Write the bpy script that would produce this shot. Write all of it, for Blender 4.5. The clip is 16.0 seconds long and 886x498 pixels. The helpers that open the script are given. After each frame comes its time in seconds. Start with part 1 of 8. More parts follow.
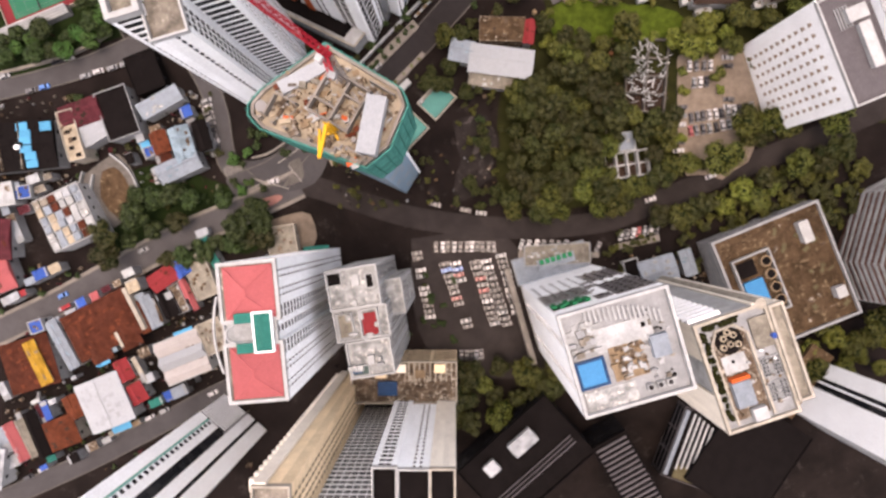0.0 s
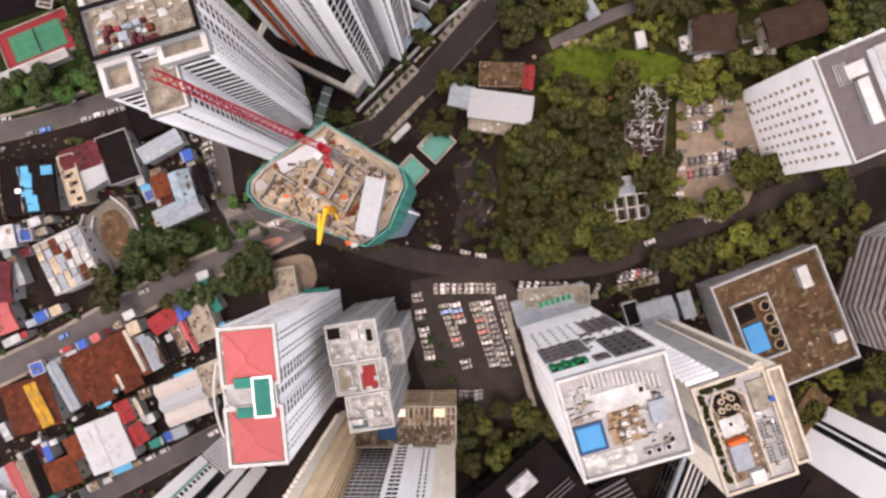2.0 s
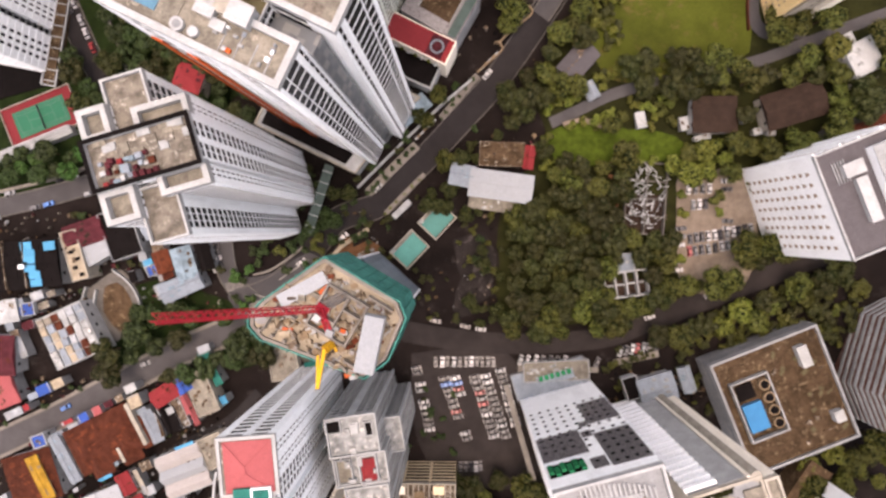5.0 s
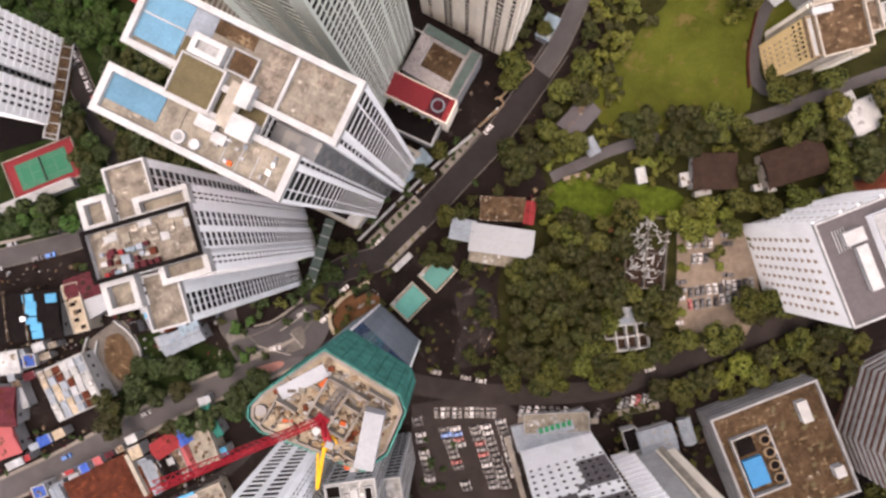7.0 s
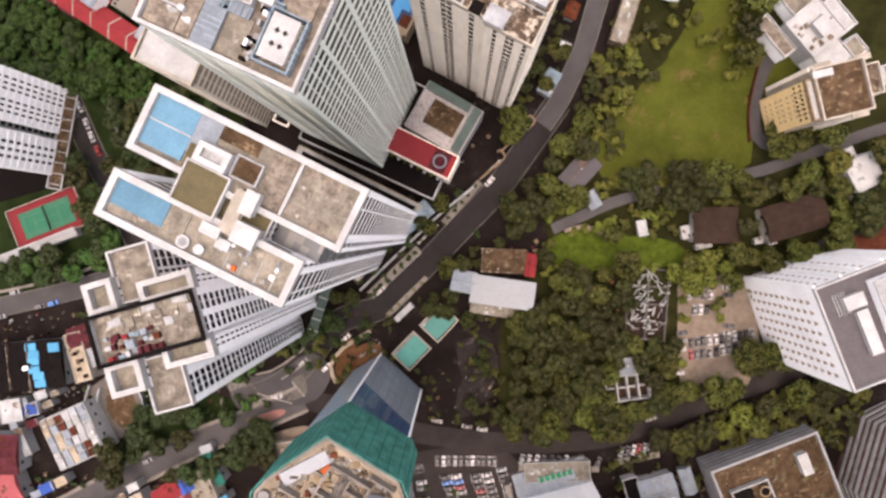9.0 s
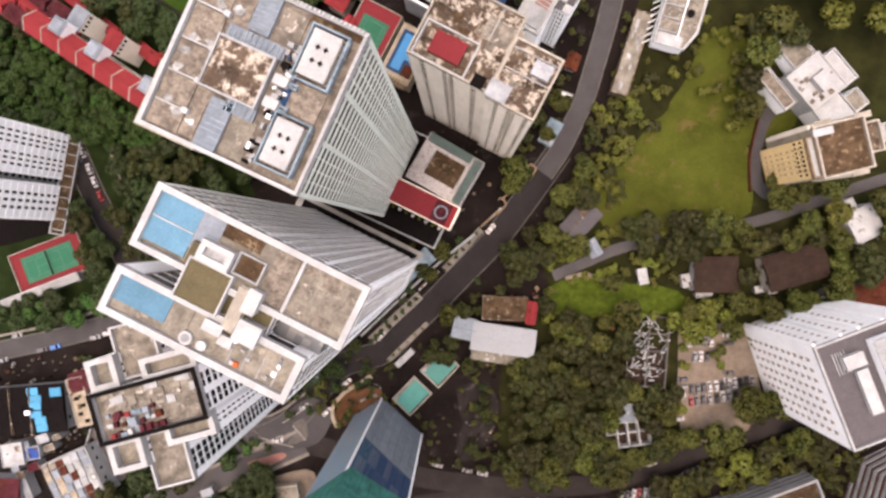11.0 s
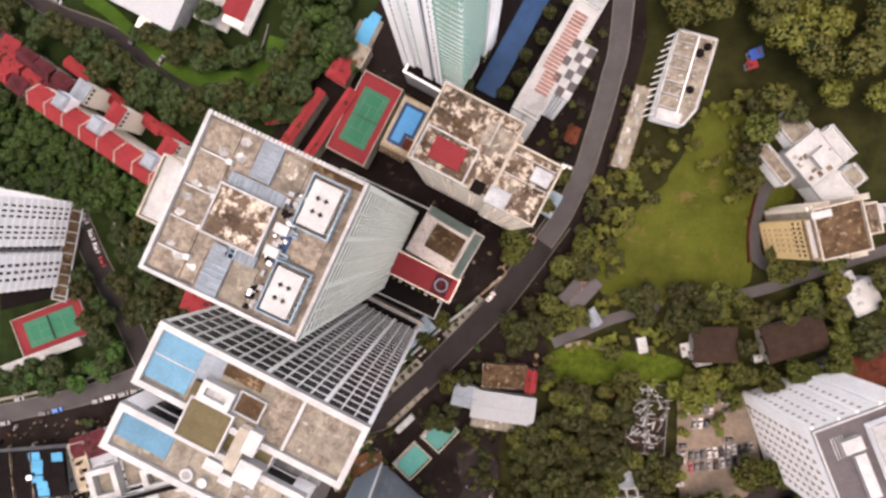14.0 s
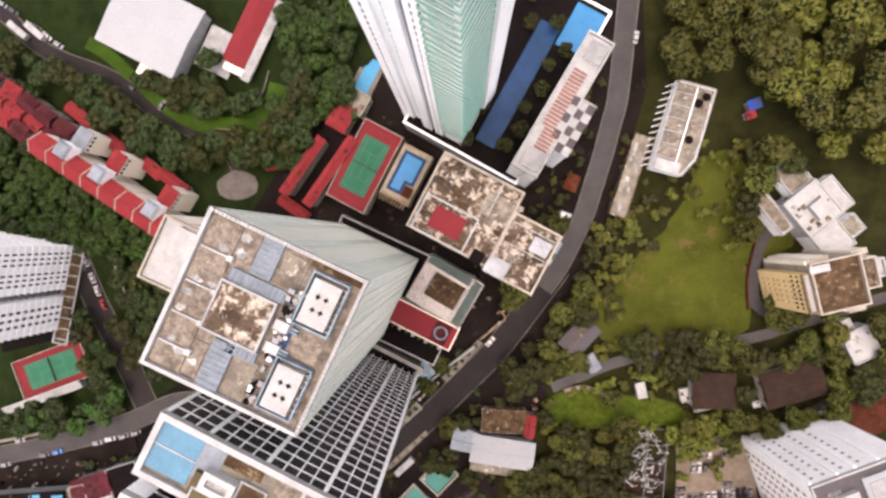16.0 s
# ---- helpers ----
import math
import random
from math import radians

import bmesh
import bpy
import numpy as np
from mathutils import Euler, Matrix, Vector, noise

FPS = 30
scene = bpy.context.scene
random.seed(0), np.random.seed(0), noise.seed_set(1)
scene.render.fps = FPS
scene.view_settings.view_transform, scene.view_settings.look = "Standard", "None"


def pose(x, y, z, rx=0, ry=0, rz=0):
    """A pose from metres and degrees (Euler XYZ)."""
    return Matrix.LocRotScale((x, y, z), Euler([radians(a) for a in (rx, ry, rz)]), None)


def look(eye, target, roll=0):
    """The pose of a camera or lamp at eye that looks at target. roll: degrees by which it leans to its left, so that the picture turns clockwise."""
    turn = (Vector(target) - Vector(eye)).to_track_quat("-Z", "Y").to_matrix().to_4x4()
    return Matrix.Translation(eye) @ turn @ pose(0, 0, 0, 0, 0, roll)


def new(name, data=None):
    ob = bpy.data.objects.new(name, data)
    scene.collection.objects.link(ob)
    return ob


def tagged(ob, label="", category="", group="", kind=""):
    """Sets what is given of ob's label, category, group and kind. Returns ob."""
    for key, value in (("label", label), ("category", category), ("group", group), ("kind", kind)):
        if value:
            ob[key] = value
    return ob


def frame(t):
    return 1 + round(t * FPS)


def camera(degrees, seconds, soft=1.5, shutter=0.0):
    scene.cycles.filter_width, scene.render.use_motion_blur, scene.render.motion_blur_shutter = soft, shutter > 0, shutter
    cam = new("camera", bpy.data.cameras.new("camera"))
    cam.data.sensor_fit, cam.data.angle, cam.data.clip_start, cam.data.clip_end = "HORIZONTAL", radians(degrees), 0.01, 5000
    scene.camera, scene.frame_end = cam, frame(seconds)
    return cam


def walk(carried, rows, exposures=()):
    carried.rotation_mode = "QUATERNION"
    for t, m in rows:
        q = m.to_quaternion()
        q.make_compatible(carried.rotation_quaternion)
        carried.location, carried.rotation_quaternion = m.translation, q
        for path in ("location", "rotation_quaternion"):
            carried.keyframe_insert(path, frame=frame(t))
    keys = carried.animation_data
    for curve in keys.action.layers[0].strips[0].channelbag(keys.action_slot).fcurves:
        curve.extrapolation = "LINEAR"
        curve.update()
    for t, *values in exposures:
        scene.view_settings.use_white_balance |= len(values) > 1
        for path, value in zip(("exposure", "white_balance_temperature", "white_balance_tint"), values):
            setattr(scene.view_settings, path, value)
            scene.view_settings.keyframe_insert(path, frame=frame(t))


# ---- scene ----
cam = camera(73.2, 16.0, soft=2.7)
METRES, EYE, TILT, LEAN, TURN = 143.0, 230.0, 180.0, 0.0, -32.6
ROWS = [
    (0.0, 0.0, 0.0, 0.0, -32.28, 88.01, -1.26),
    (0.5, -0.0131, -0.0229, -0.0005, -32.29, 88.02, -1.29),
    (1.0, -0.0297, -0.0489, -0.001, -32.31, 87.97, -1.29),
    (1.5, -0.046, -0.0751, -0.001, -32.32, 87.89, -1.28),
    (2.0, -0.0619, -0.1028, -0.0007, -32.35, 87.92, -1.32),
    (2.5, -0.0784, -0.1295, -0.0003, -32.36, 87.9, -1.35),
    (3.0, -0.0931, -0.158, -0.0001, -32.39, 88.01, -1.46),
    (3.5, -0.1093, -0.1857, 0.0001, -32.4, 88.02, -1.5),
    (4.0, -0.1265, -0.2158, 0.0003, -32.43, 88.08, -1.54),
    (6.5, -0.2179, -0.3605, 0.0021, -32.64, 88.34, -1.62),
    (7.0, -0.236, -0.3908, 0.0024, -32.65, 88.39, -1.69),
    (7.5, -0.2531, -0.4171, 0.002, -32.67, 88.47, -1.72),
    (8.0, -0.2719, -0.4457, 0.0019, -32.71, 88.5, -1.74),
    (8.5, -0.2892, -0.471, 0.0012, -32.76, 88.57, -1.75),
    (9.0, -0.3076, -0.4986, 0.0005, -32.79, 88.64, -1.76),
    (11.5, -0.39, -0.6258, -0.0016, -32.97, 88.79, -1.86),
    (12.0, -0.4062, -0.651, -0.0024, -32.98, 88.83, -1.86),
    (12.5, -0.421, -0.6746, -0.0027, -33.0, 88.86, -1.9),
    (13.0, -0.4366, -0.7003, -0.0035, -33.02, 88.89, -1.94),
    (13.5, -0.451, -0.7239, -0.0038, -33.03, 88.92, -1.96),
    (14.0, -0.4666, -0.7493, -0.0046, -33.05, 88.96, -1.98),
    (14.5, -0.4812, -0.773, -0.0052, -33.07, 88.97, -2.01),
    (15.0, -0.4973, -0.7985, -0.0056, -33.08, 89.0, -2.02),
    (15.5, -0.5125, -0.8223, -0.0064, -33.11, 89.03, -2.0),
    (16.0, -0.529, -0.848, -0.0073, -33.12, 89.06, -2.0),
]
walk(cam, [(t, pose(0, 0, EYE, TILT, LEAN, TURN) @ pose(METRES * x, METRES * y, METRES * z, 90 + pitch, roll, yaw)) for t, x, y, z, yaw, pitch, roll in ROWS], exposures=[(0.0, 1.52, 7450, 22), (16.0, 1.52, 7450, 22)])

# ---- world, sun, exposure ----
scene.view_settings.exposure = 0.0
world = bpy.data.worlds.new("sky")
scene.world = world
world.use_nodes = True
wn = world.node_tree
sky = wn.nodes.new("ShaderNodeTexSky")
sky.sky_type, sky.sun_disc = "NISHITA", False
sky.sun_elevation, sky.sun_rotation = radians(85), radians(236)
sky.air_density, sky.dust_density = 1.0, 6.0
wn.nodes["Background"].inputs["Strength"].default_value = 0.13
wn.links.new(sky.outputs[0], wn.nodes["Background"].inputs["Color"])
sun = new("sun", bpy.data.lights.new("sun", "SUN"))
sun.data.energy, sun.data.angle, sun.data.color = 0.95, radians(176), (1.0, 0.95, 0.88)
sun.matrix_world = look((-12, -8, 170), (0, 0, 0))


# ---- materials ----
def material(name, colour, rough=0.8, metal=0.0, stain=0.35, grain=2.0, blot=0.15, bump=0.15, dark=0.45, spread=0.12, stripe=0.0, spec=0.06, patch=None, patches=0.55):
    """A weathered surface: grain and blotches in metres, a shift of tone from piece to piece, and ribs where stripe is set."""
    m = bpy.data.materials.new(name)
    m.use_nodes = True
    nt = m.node_tree
    N, L = nt.nodes, nt.links
    bsdf = N["Principled BSDF"]
    bsdf.inputs["Metallic"].default_value = metal
    bsdf.inputs["Specular IOR Level"].default_value = spec
    co = N.new("ShaderNodeTexCoord")
    info = N.new("ShaderNodeObjectInfo")
    move = N.new("ShaderNodeVectorMath")
    move.operation = "MULTIPLY_ADD"
    move.inputs[1].default_value = (1, 1, 1)
    L.new(co.outputs["Object"], move.inputs[0])
    rnd = N.new("ShaderNodeMath")
    rnd.operation, rnd.inputs[1].default_value = "MULTIPLY", 90.0
    L.new(info.outputs["Random"], rnd.inputs[0])
    L.new(rnd.outputs[0], move.inputs[2])
    fine = N.new("ShaderNodeTexNoise")
    fine.inputs["Scale"].default_value, fine.inputs["Detail"].default_value = grain, 6
    wide = N.new("ShaderNodeTexNoise")
    wide.inputs["Scale"].default_value, wide.inputs["Detail"].default_value = blot, 8
    wide.inputs["Roughness"].default_value = 0.65
    for n in (fine, wide):
        L.new(move.outputs[0], n.inputs["Vector"])
    ramp = N.new("ShaderNodeValToRGB")
    ramp.color_ramp.elements[0].position, ramp.color_ramp.elements[1].position = 0.38, 0.62
    c = Vector(colour)
    ramp.color_ramp.elements[0].color = (*(c * dark), 1)
    ramp.color_ramp.elements[1].color = (*c, 1)
    L.new(wide.outputs[0], ramp.inputs[0])
    mix = N.new("ShaderNodeMix")
    mix.data_type, mix.blend_type = "RGBA", "MIX"
    mix.inputs["Factor"].default_value = stain
    mix.inputs["A"].default_value = (*c, 1)
    L.new(ramp.outputs[0], mix.inputs["B"])
    hsv = N.new("ShaderNodeHueSaturation")
    L.new(mix.outputs["Result"], hsv.inputs["Color"])
    if patch:
        blotch = N.new("ShaderNodeTexNoise")
        blotch.inputs["Scale"].default_value, blotch.inputs["Detail"].default_value, blotch.inputs["Roughness"].default_value = blot * 1.7, 9, 0.78
        L.new(move.outputs[0], blotch.inputs["Vector"])
        edge = N.new("ShaderNodeMapRange")
        edge.inputs["From Min"].default_value, edge.inputs["From Max"].default_value = patches - 0.01, patches + 0.06
        L.new(blotch.outputs[0], edge.inputs["Value"])
        over = N.new("ShaderNodeMix")
        over.data_type = "RGBA"
        over.inputs["B"].default_value = (*patch, 1)
        L.new(edge.outputs[0], over.inputs["Factor"])
        L.new(mix.outputs["Result"], over.inputs["A"])
        L.new(over.outputs["Result"], hsv.inputs["Color"])
    val = N.new("ShaderNodeMath")
    val.operation = "MULTIPLY_ADD"
    val.inputs[1].default_value, val.inputs[2].default_value = 0.5, 0.75
    L.new(fine.outputs[0], val.inputs[0])
    per = N.new("ShaderNodeMath")
    per.operation = "MULTIPLY_ADD"
    per.inputs[1].default_value, per.inputs[2].default_value = 2 * spread, 1 - spread
    L.new(info.outputs["Random"], per.inputs[0])
    both = N.new("ShaderNodeMath")
    both.operation = "MULTIPLY"
    L.new(val.outputs[0], both.inputs[0])
    L.new(per.outputs[0], both.inputs[1])
    L.new(both.outputs[0], hsv.inputs["Value"])
    L.new(hsv.outputs[0], bsdf.inputs["Base Color"])
    rr = N.new("ShaderNodeMapRange")
    rr.inputs["To Min"].default_value, rr.inputs["To Max"].default_value = max(0.02, rough - 0.12), min(1, rough + 0.1)
    L.new(fine.outputs[0], rr.inputs["Value"])
    L.new(rr.outputs[0], bsdf.inputs["Roughness"])
    bm = N.new("ShaderNodeBump")
    bm.inputs["Strength"].default_value, bm.inputs["Distance"].default_value = bump, 0.15
    L.new(fine.outputs[0], bm.inputs["Height"])
    if stripe:
        wave = N.new("ShaderNodeTexWave")
        wave.inputs["Scale"].default_value = 1 / stripe
        wave.inputs["Distortion"].default_value = 0.0
        L.new(co.outputs["Object"], wave.inputs["Vector"])
        b2 = N.new("ShaderNodeBump")
        b2.inputs["Strength"].default_value, b2.inputs["Distance"].default_value = 0.6, 0.12
        L.new(wave.outputs[0], b2.inputs["Height"])
        L.new(bm.outputs[0], b2.inputs["Normal"])
        bm = b2
    L.new(bm.outputs[0], bsdf.inputs["Normal"])
    return m


def glazing(name, colour, cell=1.6, storey=3.2, lit=0.05, rough=0.25):
    """Window glass whose panes differ: blinds, curtains and dark rooms, cell by cell."""
    m = bpy.data.materials.new(name)
    m.use_nodes = True
    N, L = m.node_tree.nodes, m.node_tree.links
    bsdf = N["Principled BSDF"]
    co = N.new("ShaderNodeTexCoord")
    snap = N.new("ShaderNodeVectorMath")
    snap.operation = "SNAP"
    snap.inputs[1].default_value = (cell, cell, storey)
    L.new(co.outputs["Object"], snap.inputs[0])
    wn_ = N.new("ShaderNodeTexWhiteNoise")
    L.new(snap.outputs[0], wn_.inputs["Vector"])
    ramp = N.new("ShaderNodeValToRGB")
    ramp.color_ramp.elements[0].position, ramp.color_ramp.elements[1].position = 0.45, 1.0
    c = Vector(colour)
    ramp.color_ramp.elements[0].color = (*c, 1)
    ramp.color_ramp.elements[1].color = (*(c * (1 - lit) + Vector((0.35, 0.34, 0.32)) * lit), 1)
    L.new(wn_.outputs[0], ramp.inputs[0])
    L.new(ramp.outputs[0], bsdf.inputs["Base Color"])
    bsdf.inputs["Roughness"].default_value = rough
    bsdf.inputs["Specular IOR Level"].default_value = 0.16
    return m


def foliage(name, a, b):
    m = bpy.data.materials.new(name)
    m.use_nodes = True
    N, L = m.node_tree.nodes, m.node_tree.links
    bsdf = N["Principled BSDF"]
    geo, info = N.new("ShaderNodeNewGeometry"), N.new("ShaderNodeObjectInfo")
    mix = N.new("ShaderNodeMix")
    mix.data_type = "RGBA"
    mix.inputs["A"].default_value, mix.inputs["B"].default_value = (*a, 1), (*b, 1)
    L.new(geo.outputs["Random Per Island"], mix.inputs["Factor"])
    hsv = N.new("ShaderNodeHueSaturation")
    L.new(mix.outputs["Result"], hsv.inputs["Color"])
    hue = N.new("ShaderNodeMapRange")
    hue.inputs["To Min"].default_value, hue.inputs["To Max"].default_value = 0.47, 0.515
    L.new(info.outputs["Random"], hue.inputs["Value"])
    L.new(hue.outputs[0], hsv.inputs["Hue"])
    per = N.new("ShaderNodeMath")
    per.operation = "MULTIPLY_ADD"
    per.inputs[1].default_value, per.inputs[2].default_value = 0.55, 0.72
    L.new(info.outputs["Random"], per.inputs[0])
    L.new(per.outputs[0], hsv.inputs["Value"])
    L.new(hsv.outputs[0], bsdf.inputs["Base Color"])
    bsdf.inputs["Roughness"].default_value = 0.6
    bsdf.inputs["Specular IOR Level"].default_value = 0.25
    return m


